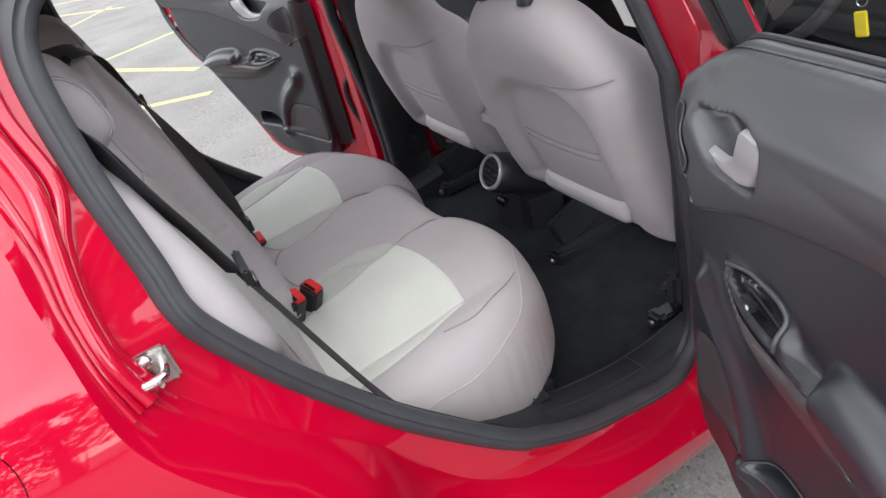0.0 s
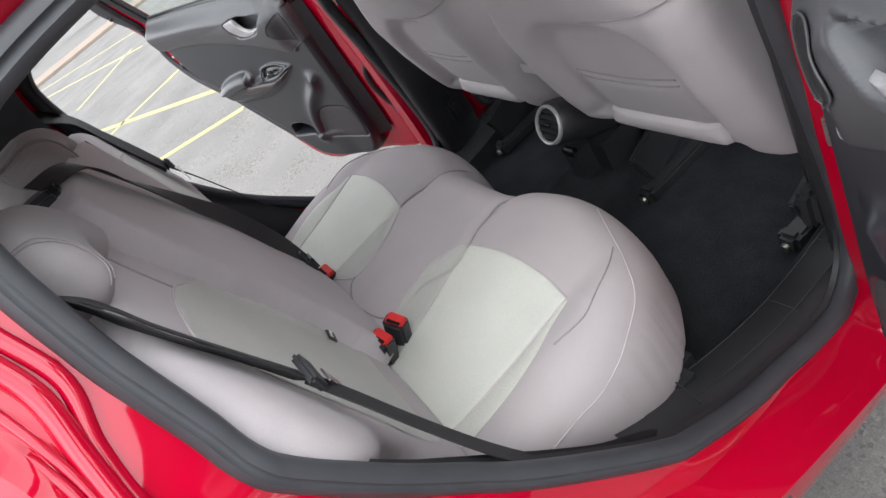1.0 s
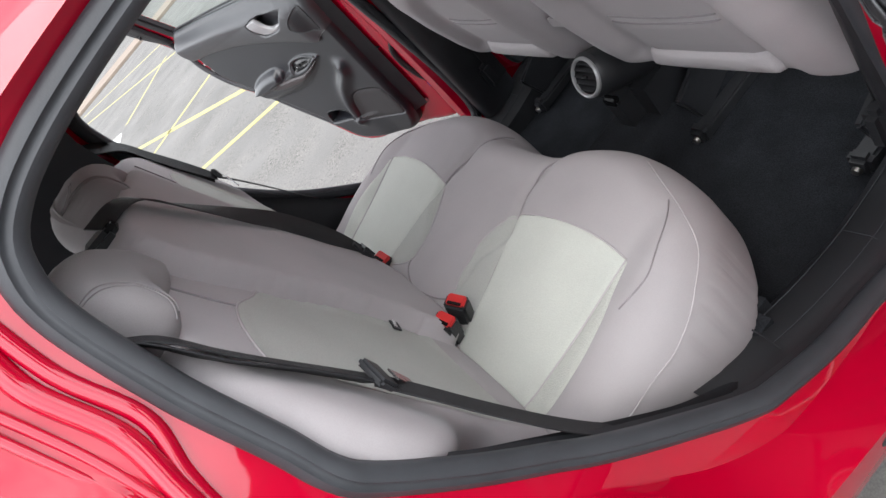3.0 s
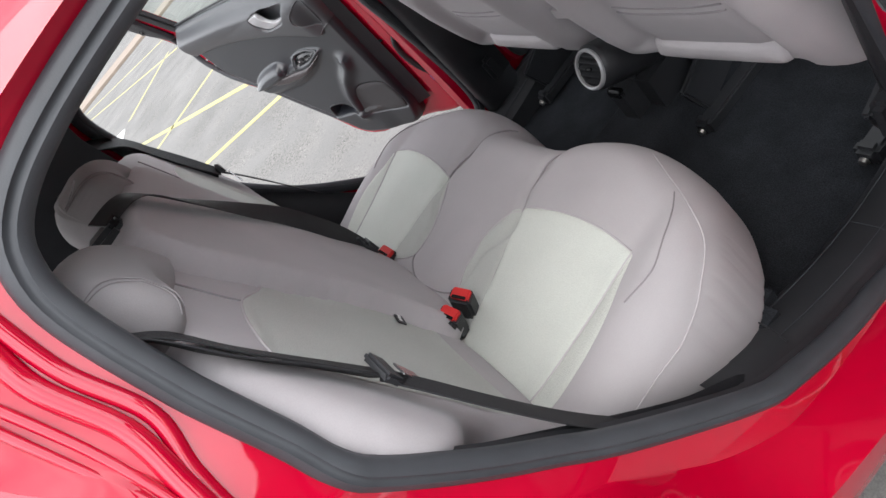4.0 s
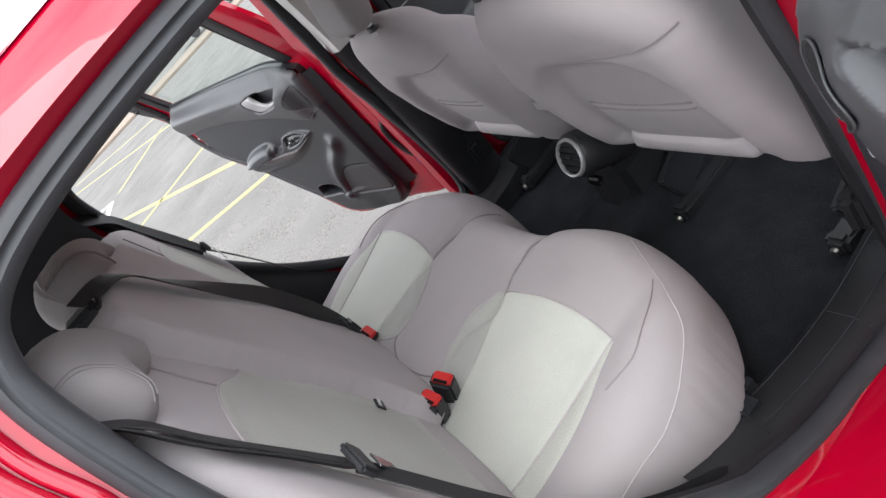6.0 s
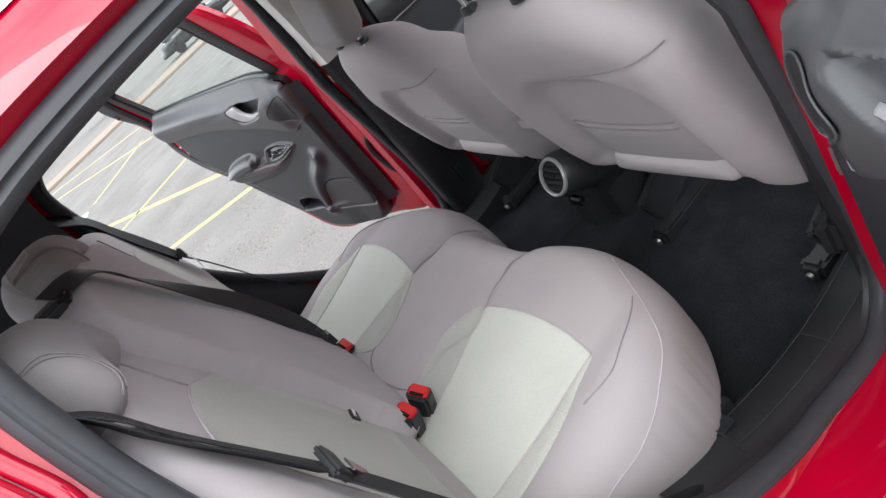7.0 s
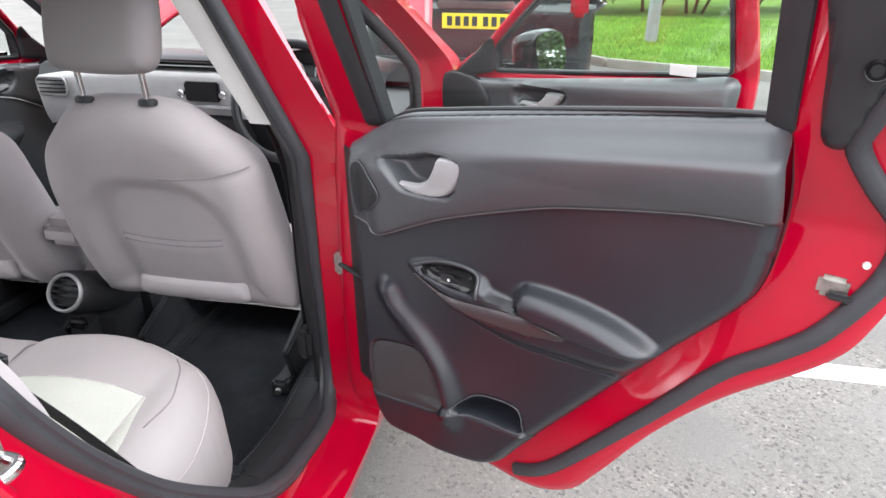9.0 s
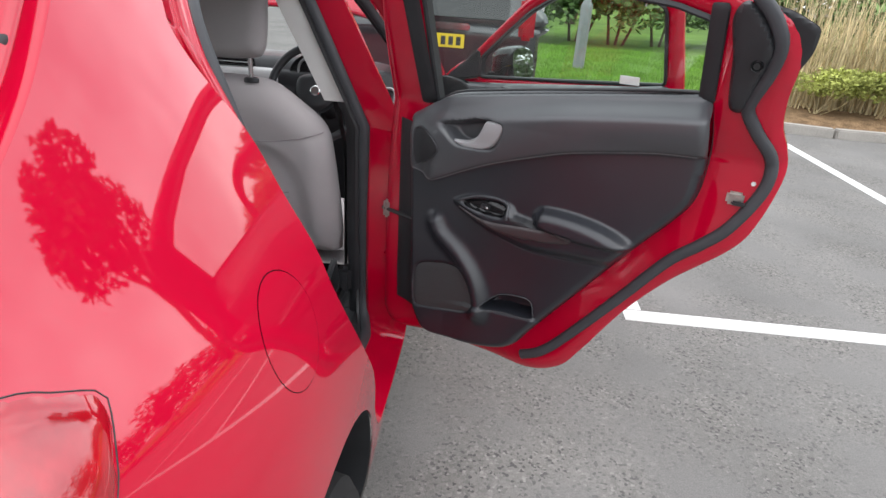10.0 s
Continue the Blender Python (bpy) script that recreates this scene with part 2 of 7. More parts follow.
def tube(path, r, closed=False, n=10):
    p = np.array(path, float)
    t = p[-1] - p[0]
    ref = (0, 0, 1) if abs(t[2]) < 0.9 * np.linalg.norm(t) + 1e-9 else (1, 0, 0)
    return sweep(path, ring(r, n), closed, ref)


def lathe(profile, n, place):
    """A profile of (radius, height) turned round; place maps (x, y, h) to the world."""
    k = len(profile)
    v = [place(r * math.cos(2 * math.pi * i / n), r * math.sin(2 * math.pi * i / n), h) for i in range(n) for r, h in profile]
    f = [[i * k + j, ((i + 1) % n) * k + j, ((i + 1) % n) * k + j + 1, i * k + j + 1] for i in range(n) for j in range(k - 1)]
    return v, f


def flip(geo, sx):
    v, f = geo
    v = np.asarray(v, float) * (sx, 1, 1)
    return v, f


def rearward(geo):
    """Sets the hinge edge of the passenger side's rear opening further back."""
    v = np.array(geo[0], float)
    w = np.clip((v[:, 1] + 0.22) / 0.20, 0, 1) * np.clip((0.30 - v[:, 1]) / 0.12, 0, 1) * np.clip((v[:, 0] + 0.86) / 0.10, 0.25, 1) * (v[:, 0] < 0)
    v[:, 1] -= 0.085 * w
    return v, geo[1]


def part(name, geo, material, parent=None, label="", smooth=35.0, weld=0.0003):
    """One mesh object of a geometry (places, faces), under its thing."""
    v, f = geo
    me = bpy.data.meshes.new(name)
    me.from_pydata([tuple(map(float, x)) for x in v], [], [tuple(int(i) for i in x) for x in f])
    bm = bmesh.new()
    bm.from_mesh(me)
    if weld:
        bmesh.ops.remove_doubles(bm, verts=bm.verts, dist=weld)
    bmesh.ops.recalc_face_normals(bm, faces=bm.faces)
    bm.to_mesh(me)
    bm.free()
    me.polygons.foreach_set("use_smooth", [smooth > 0] * len(me.polygons))
    if 0 < smooth < 180:
        me.set_sharp_from_angle(angle=radians(smooth))
    me.materials.append(material)
    ob = new(name, me)
    if parent:
        ob.parent = parent
        ob.matrix_parent_inverse = parent.matrix_world.inverted()
    if label:
        tagged(ob, label)
    return ob


def solid(ob, thick, offset=-1.0):
    """Gives a sheet its thickness."""
    m = ob.modifiers.new("thickness", "SOLIDIFY")
    m.thickness, m.offset = thick, offset
    return ob


# ---- the ground ----
def flat(name, pts, z, material, parent=None, label="", kind="structure"):
    ob = part(name, ([(x, y, z) for x, y in pts], [list(range(len(pts)))]), material, parent, label, smooth=0)
    if kind and not parent:
        tagged(ob, kind=kind)
    return ob


def asphalt_mat():
    """Worn car-park asphalt: grey binder with pale and dark chippings laid bare in uneven patches."""
    m = mat("worn_asphalt", (0.186, 0.181, 0.174), 0.93, 0, 0.20, 1.1, 0.0, 220, spec=0.2, fine=0.22)
    nt = m.node_tree
    p = nt.nodes["Principled BSDF"]
    base = p.inputs["Base Color"].links[0].from_socket
    co = nt.nodes.new("ShaderNodeTexCoord")
    chips = nt.nodes.new("ShaderNodeTexVoronoi")
    chips.inputs["Scale"].default_value = 105
    split = nt.nodes.new("ShaderNodeSeparateColor")
    tone = nt.nodes.new("ShaderNodeValToRGB")
    tone.color_ramp.interpolation = "CONSTANT"
    el = tone.color_ramp.elements
    el[0].position, el[0].color = 0.0, (0.42, 0.42, 0.43, 1)
    el[1].position, el[1].color = 0.10, (0.84, 0.83, 0.81, 1)
    for at, v in ((0.32, 1.0), (0.66, 1.12), (0.88, 1.28), (0.965, 1.55)):
        e = el.new(at)
        e.color = (v, v * 0.985, v * 0.96, 1)
    patch = nt.nodes.new("ShaderNodeTexNoise")
    patch.inputs["Scale"].default_value, patch.inputs["Detail"].default_value = 2.6, 6
    amount = nt.nodes.new("ShaderNodeMapRange")
    amount.inputs["From Min"].default_value, amount.inputs["From Max"].default_value = 0.38, 0.62
    amount.inputs["To Min"].default_value, amount.inputs["To Max"].default_value = 0.10, 0.85
    mix = nt.nodes.new("ShaderNodeMix")
    mix.data_type, mix.blend_type = "RGBA", "MULTIPLY"
    bump = nt.nodes.new("ShaderNodeBump")
    bump.inputs["Strength"].default_value, bump.inputs["Distance"].default_value = 0.35, 0.002
    link = nt.links.new
    link(co.outputs["Object"], chips.inputs["Vector"])
    link(co.outputs["Object"], patch.inputs["Vector"])
    link(chips.outputs["Color"], split.inputs["Color"])
    link(split.outputs["Red"], tone.inputs["Fac"])
    link(patch.outputs["Fac"], amount.inputs["Value"])
    link(amount.outputs["Result"], mix.inputs["Factor"])
    link(base, mix.inputs["A"])
    link(tone.outputs["Color"], mix.inputs["B"])
    link(mix.outputs["Result"], p.inputs["Base Color"])
    link(split.outputs["Green"], bump.inputs["Height"])
    link(bump.outputs["Normal"], p.inputs["Normal"])
    return m


ASPHALT = asphalt_mat()
LINE = mat("white_road_paint", (0.66, 0.66, 0.64), 0.75, 0, 0.08, 5, 0.3, 90, spec=0.3, fine=0.1)
YLINE = mat("faded_yellow_paint", (0.42, 0.38, 0.17), 0.8, 0, 0.12, 4, 0.3, 90, spec=0.3, fine=0.15)

ground = flat("ground", [(-400, -400), (400, -400), (400, 400), (-400, 400)], 0.0, ASPHALT)
tagged(ground, "grey worn asphalt car park surface", "ground")


def stripe(a, b, w, material, label, name="bay_line"):
    """A painted line from a to b, w wide, 4 mm proud of the ground."""
    a, b = np.array(a, float), np.array(b, float)
    d = (b - a) / np.linalg.norm(b - a)
    s = np.array([-d[1], d[0]]) * w / 2
    n = max(2, int(np.linalg.norm(b - a) / 0.15))
    v, f = [], []
    for i in range(n + 1):
        c = a + (b - a) * i / n
        for k, h in ((1, 0.0), (0.94, 0.004), (-0.94, 0.004), (-1, 0.0)):
            e = c + s * (k + (0.05 * (noise.noise((c[0] * 9, c[1] * 9, k)))))
            v.append((e[0], e[1], h))
    for i in range(n):
        for j in range(3):
            f.append([i * 4 + j, i * 4 + j + 1, i * 4 + j + 5, i * 4 + j + 4])
    ob = part(name, (v, f), material, None, "", smooth=0)
    return tagged(ob, label, "road marking", kind="structure")


stripe((1.80, 0.975), (9.5, 0.975), 0.105, LINE, "white painted parking bay line on asphalt")
stripe((1.845, 1.03), (1.845, 5.6), 0.105, LINE, "white painted parking bay line on asphalt")
stripe((4.37, 1.03), (4.37, 5.95), 0.105, LINE, "white painted parking bay line on asphalt")
stripe((6.87, 1.03), (6.87, 5.95), 0.105, LINE, "white painted parking bay line on asphalt")
for a, b in (((-4.70, -0.10), (-5.85, -1.75)), ((-5.9, 0.0), (-11.2, -2.42)), ((-9.15, 0.6), (-8.0, -2.25)),
             ((-15.9, -0.2), (-13.2, -1.85)), ((-14.8, 0.0), (-26.0, -5.2)), ((-18.7, 0.6), (-25.5, -3.6))):
    stripe(a, b, 0.095, YLINE, "faded yellow hatching line painted on asphalt", "hatching_line")
stripe((-11.4, -2.27), (-12.95, -2.08), 0.16, LINE, "white painted arrow stroke on asphalt", "arrow_mark")
stripe((-12.95, -2.08), (-13.45, -2.58), 0.16, LINE, "white painted arrow stroke on asphalt", "arrow_mark")


# ---- the red hatchback: outside ----
car = tagged(new("hatchback_car"), "glossy red hatchback car with its doors and bonnet standing open", "car")

_prof = curve([(0.18, 0.80), (0.30, 0.845), (0.45, 0.862), (0.62, 0.871), (0.78, 0.872), (0.92, 0.856), (1.03, 0.824),
               (1.11, 0.783), (1.20, 0.735), (1.33, 0.668), (1.42, 0.622), (1.50, 0.572), (1.56, 0.51)], 200)


def side_x(y, z):
    """Half width of the body skin at a station y and height z."""
    y, z = np.asarray(y, float), np.asarray(z, float)
    x = np.interp(z, _prof[:, 0], _prof[:, 1])
    x = x - 0.26 * np.clip(-1.0 - y, 0, None) ** 2 - 0.30 * np.clip(y - 1.35, 0, None) ** 2
    x = x + 0.006 * np.exp(-((y + 1.06) / 0.40) ** 2) * np.exp(-((z - 0.62) / 0.2) ** 2)
    x = x - 0.010 * np.exp(-((z - 0.56) / 0.06) ** 2) * np.clip(1 - abs(y - 0.2) / 1.1, 0, 1)
    pillar = np.clip((0.085 - abs(y - 0.098)) / 0.03, 0, 1) * np.clip((z - 0.385) / 0.03, 0, 1) * np.clip((1.46 - z) / 0.1, 0, 1)
    return x - 0.066 * pillar


def ap_x(y, z):
    """Half width of the flange that carries the door seals."""
    y, z = np.asarray(y, float), np.asarray(z, float)
    low = 0.030 * np.clip((0.10 - y) / 0.12, 0, 1) * np.clip((0.70 - z) / 0.25, 0, 1)
    return 0.70 + np.maximum(low, 0.06 * np.clip((0.07 - y) / 0.5, 0, 1)) - 0.032 * np.clip((-0.42 - y) / 0.25, 0, 1) - (0.45 - 0.09 * np.clip((-0.45 - y) / 0.25, 0, 1)) * np.clip(z - 1.02, 0, None)


# outlines in (y, z): outer edge of the rear door opening and its seal line
REAR_OUT = curve([(0.005, 0.44), (0.007, 0.70), (0.005, 0.95), (0.000, 1.12), (-0.012, 1.28), (-0.028, 1.405), (-0.07, 1.462), (-0.25, 1.478), (-0.5, 1.478),
                  (-0.74, 1.46), (-0.91, 1.42), (-0.970, 1.37), (-0.975, 1.33), (-0.955, 1.28), (-0.930, 1.235), (-0.919, 1.19), (-0.920, 1.14), (-0.916, 1.09), (-0.914, 1.04), (-0.908, 0.98), (-0.872, 0.905),
                  (-0.797, 0.80), (-0.71, 0.69), (-0.64, 0.55), (-0.575, 0.462), (-0.50, 0.412), (-0.38, 0.385), (-0.2, 0.352), (-0.05, 0.338), (0.0, 0.352)], 260, True)
REAR_AP = curve([(0.082, 0.47), (0.080, 0.62), (0.062, 0.8), (0.043, 0.95), (0.028, 1.1), (0.010, 1.25), (-0.006, 1.36), (-0.05, 1.42), (-0.2, 1.445),
                 (-0.4, 1.449), (-0.56, 1.443), (-0.69, 1.43), (-0.772, 1.408), (-0.808, 1.375), (-0.820, 1.325), (-0.812, 1.22), (-0.800, 1.12),
                 (-0.795, 1.06), (-0.772, 1.0), (-0.71, 0.885), (-0.617, 0.745), (-0.53, 0.635), (-0.44, 0.535), (-0.345, 0.46), (-0.23, 0.400),
                 (-0.1, 0.366), (0.0, 0.364), (0.058, 0.395)], 260, True)
_w = np.clip((-0.38 - REAR_AP[:, 0]) / 0.25, 0, 1) * np.clip((1.42 - REAR_AP[:, 1]) / 0.2, 0, 1)
REAR_AP = REAR_AP - np.stack([0.012 * _w, 0.022 * _w], 1)
FRONT_OUT = curve([(0.162, 0.44), (0.16, 0.9), (0.145, 1.12), (0.115, 1.3), (0.10, 1.40), (0.15, 1.452), (0.35, 1.466), (0.58, 1.445), (0.75, 1.37),
                   (0.98, 1.235), (1.16, 1.105), (1.225, 1.02), (1.24, 0.8), (1.21, 0.52), (1.14, 0.40), (1.0, 0.372), (0.6, 0.366), (0.25, 0.372)], 200, True)
FRONT_AP = curve([(0.215, 0.47), (0.21, 0.9), (0.19, 1.1), (0.165, 1.28), (0.16, 1.375), (0.20, 1.415), (0.36, 1.428), (0.56, 1.405), (0.73, 1.325),
                  (0.95, 1.19), (1.10, 1.08), (1.15, 1.0), (1.165, 0.8), (1.135, 0.55), (1.06, 0.44), (0.95, 0.41), (0.6, 0.395), (0.30, 0.41)], 200, True)
# fold line of the rear door jamb, where the pressed steps begin
REAR_FOLD = curve([(0.042, 0.46), (0.042, 0.70), (0.036, 0.95), (0.022, 1.12), (0.004, 1.28), (-0.016, 1.39), (-0.06, 1.442), (-0.22, 1.463), (-0.5, 1.464), (-0.70, 1.447), (-0.80, 1.42),
                   (-0.848, 1.385), (-0.862, 1.34), (-0.855, 1.275), (-0.842, 1.234), (-0.851, 1.205), (-0.872, 1.160), (-0.884, 1.10), (-0.880, 1.03), (-0.850, 0.955), (-0.777, 0.85),
                   (-0.675, 0.72), (-0.60, 0.59), (-0.53, 0.50), (-0.44, 0.437), (-0.30, 0.390), (-0.1, 0.353), (0.030, 0.366)], 260, True)
REAR_AXLE, FRONT_AXLE, WHEEL_R = -1.05, 1.565, 0.318
ARCH = [(math.cos(a) * 0.425, 0.012 + math.sin(a) * 0.425) for a in np.linspace(0, 2 * math.pi, 90, endpoint=False)]
SILHOUETTE = curve([(-1.74, 0.34), (-1.80, 0.60), (-1.775, 0.92), (-1.72, 1.07), (-1.66, 1.13), (-1.54, 1.18), (-1.45, 1.205), (-1.36, 1.24), (-1.298, 1.277), (-1.23, 1.325), (-1.156, 1.386), (-1.10, 1.43),
                    (-0.9, 1.505), (-0.5, 1.535), (0.0, 1.54), (0.4, 1.522), (0.68, 1.465), (1.0, 1.29), (1.32, 1.085), (1.50, 0.985), (1.8, 0.94),
                    (2.1, 0.85), (2.27, 0.74), (2.31, 0.5), (2.25, 0.30), (1.95, 0.21), (1.0, 0.20), (-0.4, 0.20), (-1.4, 0.22)], 420, True)
FLAP = [(-1.08 + 0.076 * math.cos(a), 1.005 + 0.076 * math.sin(a)) for a in np.linspace(0, 2 * math.pi, 64, endpoint=False)]


def skin(yz, off=0.0):
    x = side_x(yz[:, 0], yz[:, 1]) + off
    return np.stack([x, yz[:, 0], yz[:, 1]], 1)


def by_angle(loop, centre, n):
    """A loop as n places at even bearings round a centre."""
    d = loop - centre
    a = np.arctan2(d[:, 1], d[:, 0])
    r = np.linalg.norm(d, axis=1)
    order = np.argsort(a)
    a, r = a[order], r[order]
    w = np.linspace(-math.pi, math.pi, n, endpoint=False)
    rr = np.interp(w, np.r_[a - 2 * math.pi, a, a + 2 * math.pi], np.r_[r, r, r])
    return centre + rr[:, None] * np.stack([np.cos(w), np.sin(w)], 1)


def rings(loops, closed_faces=True):
    n = len(loops[0])
    v = np.concatenate(loops)
    f = [[k * n + i, k * n + (i + 1) % n, (k + 1) * n + (i + 1) % n, (k + 1) * n + i] for k in range(len(loops) - 1) for i in range(n)]
    return v, f


# pressed steps of the rear jamb: share of the way out, share of the depth
STAIRS = ((0.0, 0.0), (0.03, 0.02), (0.06, 0.09), (0.10, 0.14), (0.15, 0.15), (0.19, 0.17), (0.22, 0.25), (0.25, 0.36), (0.29, 0.40), (0.35, 0.42), (0.41, 0.44), (0.48, 0.46), (0.52, 0.49),
          (0.55, 0.55), (0.58, 0.57), (0.63, 0.585), (0.66, 0.63), (0.69, 0.72), (0.73, 0.78), (0.80, 0.84), (0.90, 0.92), (1.0, 1.0))


def fold_g(j):
    """How far out the fold of a jamb stands, as a share of the depth from seal to skin."""
    return 0.11 + 0.22 * np.clip((1.20 - j[:, 1]) / 0.12, 0, 1) * np.clip((-0.60 - j[:, 0]) / 0.15, 0, 1)


def jamb(outer, fold, inner, centre, n=360):
    """The painted channel of a door opening: flat from the seal to the fold, then pressed steps out to the skin."""
    o, i = by_angle(outer, centre, n), by_angle(inner, centre, n)
    j = o * 0.5 + i * 0.5 if fold is None else by_angle(fold, centre, n)
    xo, xi = side_x(o[:, 0], o[:, 1]), ap_x(i[:, 0], i[:, 1])
    ridged = np.exp(-(((j[:, 0] + 0.90) / 0.16) ** 4)) * np.clip((j[:, 1] - 0.94) / 0.08, 0, 1)
    g0 = fold_g(j)
    out = []
    for s in (0.0, 0.3, 0.7, 0.94):
        p = i * (1 - s) + j * s
        out.append(np.stack([xi * (1 - g0 * s) + xo * g0 * s, p[:, 0], p[:, 1]], 1))
    for s, stair in STAIRS:
        g = (g0 + (1 - g0) * s) * (1 - ridged) + (g0 + (1 - g0) * stair) * ridged
        p = j * (1 - s) + o * s
        out.append(np.stack([xi * (1 - g) + xo * g, p[:, 0], p[:, 1]], 1))
    return rings(out)


def jamb_bead(outer, fold, inner, centre, s, g, n=360):
    """The line of one pressed bead round the rear of the door opening."""
    o, i, j = by_angle(outer, centre, n), by_angle(inner, centre, n), by_angle(fold, centre, n)
    p = j * (1 - s) + o * s
    g = fold_g(j) * (1 - g) + g
    x = ap_x(i[:, 0], i[:, 1]) * (1 - g) + side_x(o[:, 0], o[:, 1]) * g
    q = np.stack([x, p[:, 0], p[:, 1]], 1)
    q = q[(p[:, 0] < -0.80) & (p[:, 1] > 0.98) & (p[:, 1] < 1.40)]
    q = q[np.argsort(np.arctan2(q[:, 2] - centre[1], -(q[:, 1] - centre[0])))]
    return curve(q[::6], 80)


def inner_ring(inner, centre, n=300, depth=0.026, inset=0.012):
    """The plastic lining just inside a seal."""
    i = by_angle(inner, centre, n)
    out = []
    for f, g in ((0.0, 0.0), (0.25, 0.12), (0.6, 0.45), (0.85, 0.8), (1.0, 1.0)):
        d = i - centre
        p = centre + d * (1 - inset * f / np.linalg.norm(d, axis=1))[:, None]
        out.append(np.stack([ap_x(i[:, 0], i[:, 1]) - depth * g, p[:, 0], p[:, 1]], 1))
    return rings(out)


C_REAR, C_FRONT = np.array([-0.36, 0.93]), np.array([0.62, 0.88])
_arches = [np.array(ARCH) + (REAR_AXLE, WHEEL_R), np.array(ARCH) + (FRONT_AXLE, WHEEL_R)]
# the arches are open at the bottom, so each loop runs down past the sill
_side = sheet(SILHOUETTE, 0.0135, (REAR_OUT, FRONT_OUT, *_arches, FLAP))
SEAL_PROFILE = [(-0.010, -0.016), (0.010, -0.014), (0.019, -0.004), (0.019, 0.006), (0.013, 0.014), (0.004, 0.017), (0.001, 0.0125), (-0.003, 0.0125), (-0.007, 0.016), (-0.014, 0.013), (-0.019, 0.003), (-0.017, -0.010)]

for sx, which in ((1, "driver's"), (-1, "passenger's")):
    body = part("body_side", flip((skin(_side[0]), _side[1]), sx), RED, car, f"glossy red bodyside on the {which} side")
    part("door_jamb", rearward(flip(jamb(REAR_OUT, REAR_FOLD, REAR_AP, C_REAR), sx)), RED_IN, car, "red painted rear door jamb with pressed steps", smooth=50)
    for bs, bg, br in ((0.07, 0.07, 0.0095), (0.27, 0.33, 0.0120), (0.54, 0.51, 0.0055), (0.69, 0.66, 0.0050)):
        part("jamb_bead", flip(sweep(jamb_bead(REAR_OUT, REAR_FOLD, REAR_AP, C_REAR, bs, bg), ring(br, 10), False, (1, 0, 0)), sx), RED, car, "pressed bead in the red door jamb", smooth=80)
    part("door_jamb", flip(jamb(FRONT_OUT, None, FRONT_AP, C_FRONT), sx), RED_IN, car, "red painted front door jamb", smooth=50)
    for loop, centre in ((REAR_AP, C_REAR), (FRONT_AP, C_FRONT)):
        path = np.stack([ap_x(loop[:, 0], loop[:, 1]), loop[:, 0], loop[:, 1]], 1)
        part("door_seal", (rearward if loop is REAR_AP else tuple)(flip(sweep(path, SEAL_PROFILE, True, (1, 0, 0)), sx)), RUBBER, car, "dark grey rubber door seal", smooth=60)
        part("aperture_lining", (rearward if loop is REAR_AP else tuple)(flip(inner_ring(loop, centre), sx)), BLACK, car, "black plastic lining of the door opening", smooth=50)
    flap_v, flap_f, flap_d = sheet((np.array(FLAP) - (-1.08, 1.005)) * 0.982 + (-1.08, 1.005), 0.009)
    fl = skin(flap_v, 0.0003)
    flap = part("fuel_flap", flip((fl, flap_f), sx), RED, car, "round red fuel filler flap")
    under = skin(np.array(FLAP), -0.006)
    part("flap_gap", flip((under, [list(range(len(FLAP)))]), sx), BLACK, car, "dark shut line round the fuel flap")
    # wheel arch liners, wheels
    for ay in (REAR_AXLE, FRONT_AXLE):
        arc = [(ay + 0.425 * math.cos(a), WHEEL_R + 0.012 + 0.425 * math.sin(a)) for a in np.linspace(-0.35, math.pi + 0.35, 40)]
        v = [(x, y, z) for y, z in arc for x in (float(side_x(y, max(z, 0.25))) - 0.004, float(side_x(y, max(z, 0.25))) - 0.03, 0.50)]
        f = [[i * 3 + j, i * 3 + j + 1, i * 3 + j + 4, i * 3 + j + 3] for i in range(39) for j in range(2)]
        part("arch_liner", flip((v, f), sx), BLACK, car, "black wheel arch liner")
        wx = float(side_x(ay, 0.55)) - 0.115
        tyre_prof = [(0.215, -0.10), (0.235, -0.105), (0.29, -0.11), (0.312, -0.095), (0.318, -0.06), (0.318, 0.06), (0.312, 0.09), (0.29, 0.108), (0.235, 0.104), (0.215, 0.10)]
        wheel = part("wheel", flip(lathe(tyre_prof, 56, lambda a, b, h: (wx + h, ay + a, WHEEL_R + b)), sx), TYRE, car, "black road tyre")
        rim_prof = [(0.0, 0.072), (0.03, 0.075), (0.06, 0.07), (0.065, 0.055), (0.19, 0.045), (0.20, 0.085), (0.216, 0.10), (0.216, -0.09)]
        part("rim", flip(lathe(rim_prof, 48, lambda a, b, h: (wx + h, ay + a, WHEEL_R + b)), sx), ALLOY, wheel, "silver alloy wheel")
        for k in range(5):
            a = 2 * math.pi * k / 5
            sp = box((0.118, 0, 0.075), (0.17, 0.05, 0.03), 0.008)
            v = [(wx + z, ay + x * math.cos(a) - y * math.sin(a), WHEEL_R + x * math.sin(a) + y * math.cos(a)) for x, y, z in sp[0]]
            part("spoke", flip((v, sp[1]), sx), ALLOY, wheel)
    # rear lamp
    lamp = curve([(-1.352, 1.093), (-1.374, 1.058), (-1.394, 1.03), (-1.45, 0.97), (-1.58, 0.92), (-1.74, 0.92), (-1.757, 1.01), (-1.70, 1.075), (-1.60, 1.125), (-1.50, 1.148), (-1.415, 1.135), (-1.382, 1.118), (-1.358, 1.104)], 90, True)
    lv, lf, ld = sheet(lamp, 0.011)
    lp = skin(lv, 0.0)
    lp[:, 0] += 0.012 * dome(ld, 0.03) - 0.003
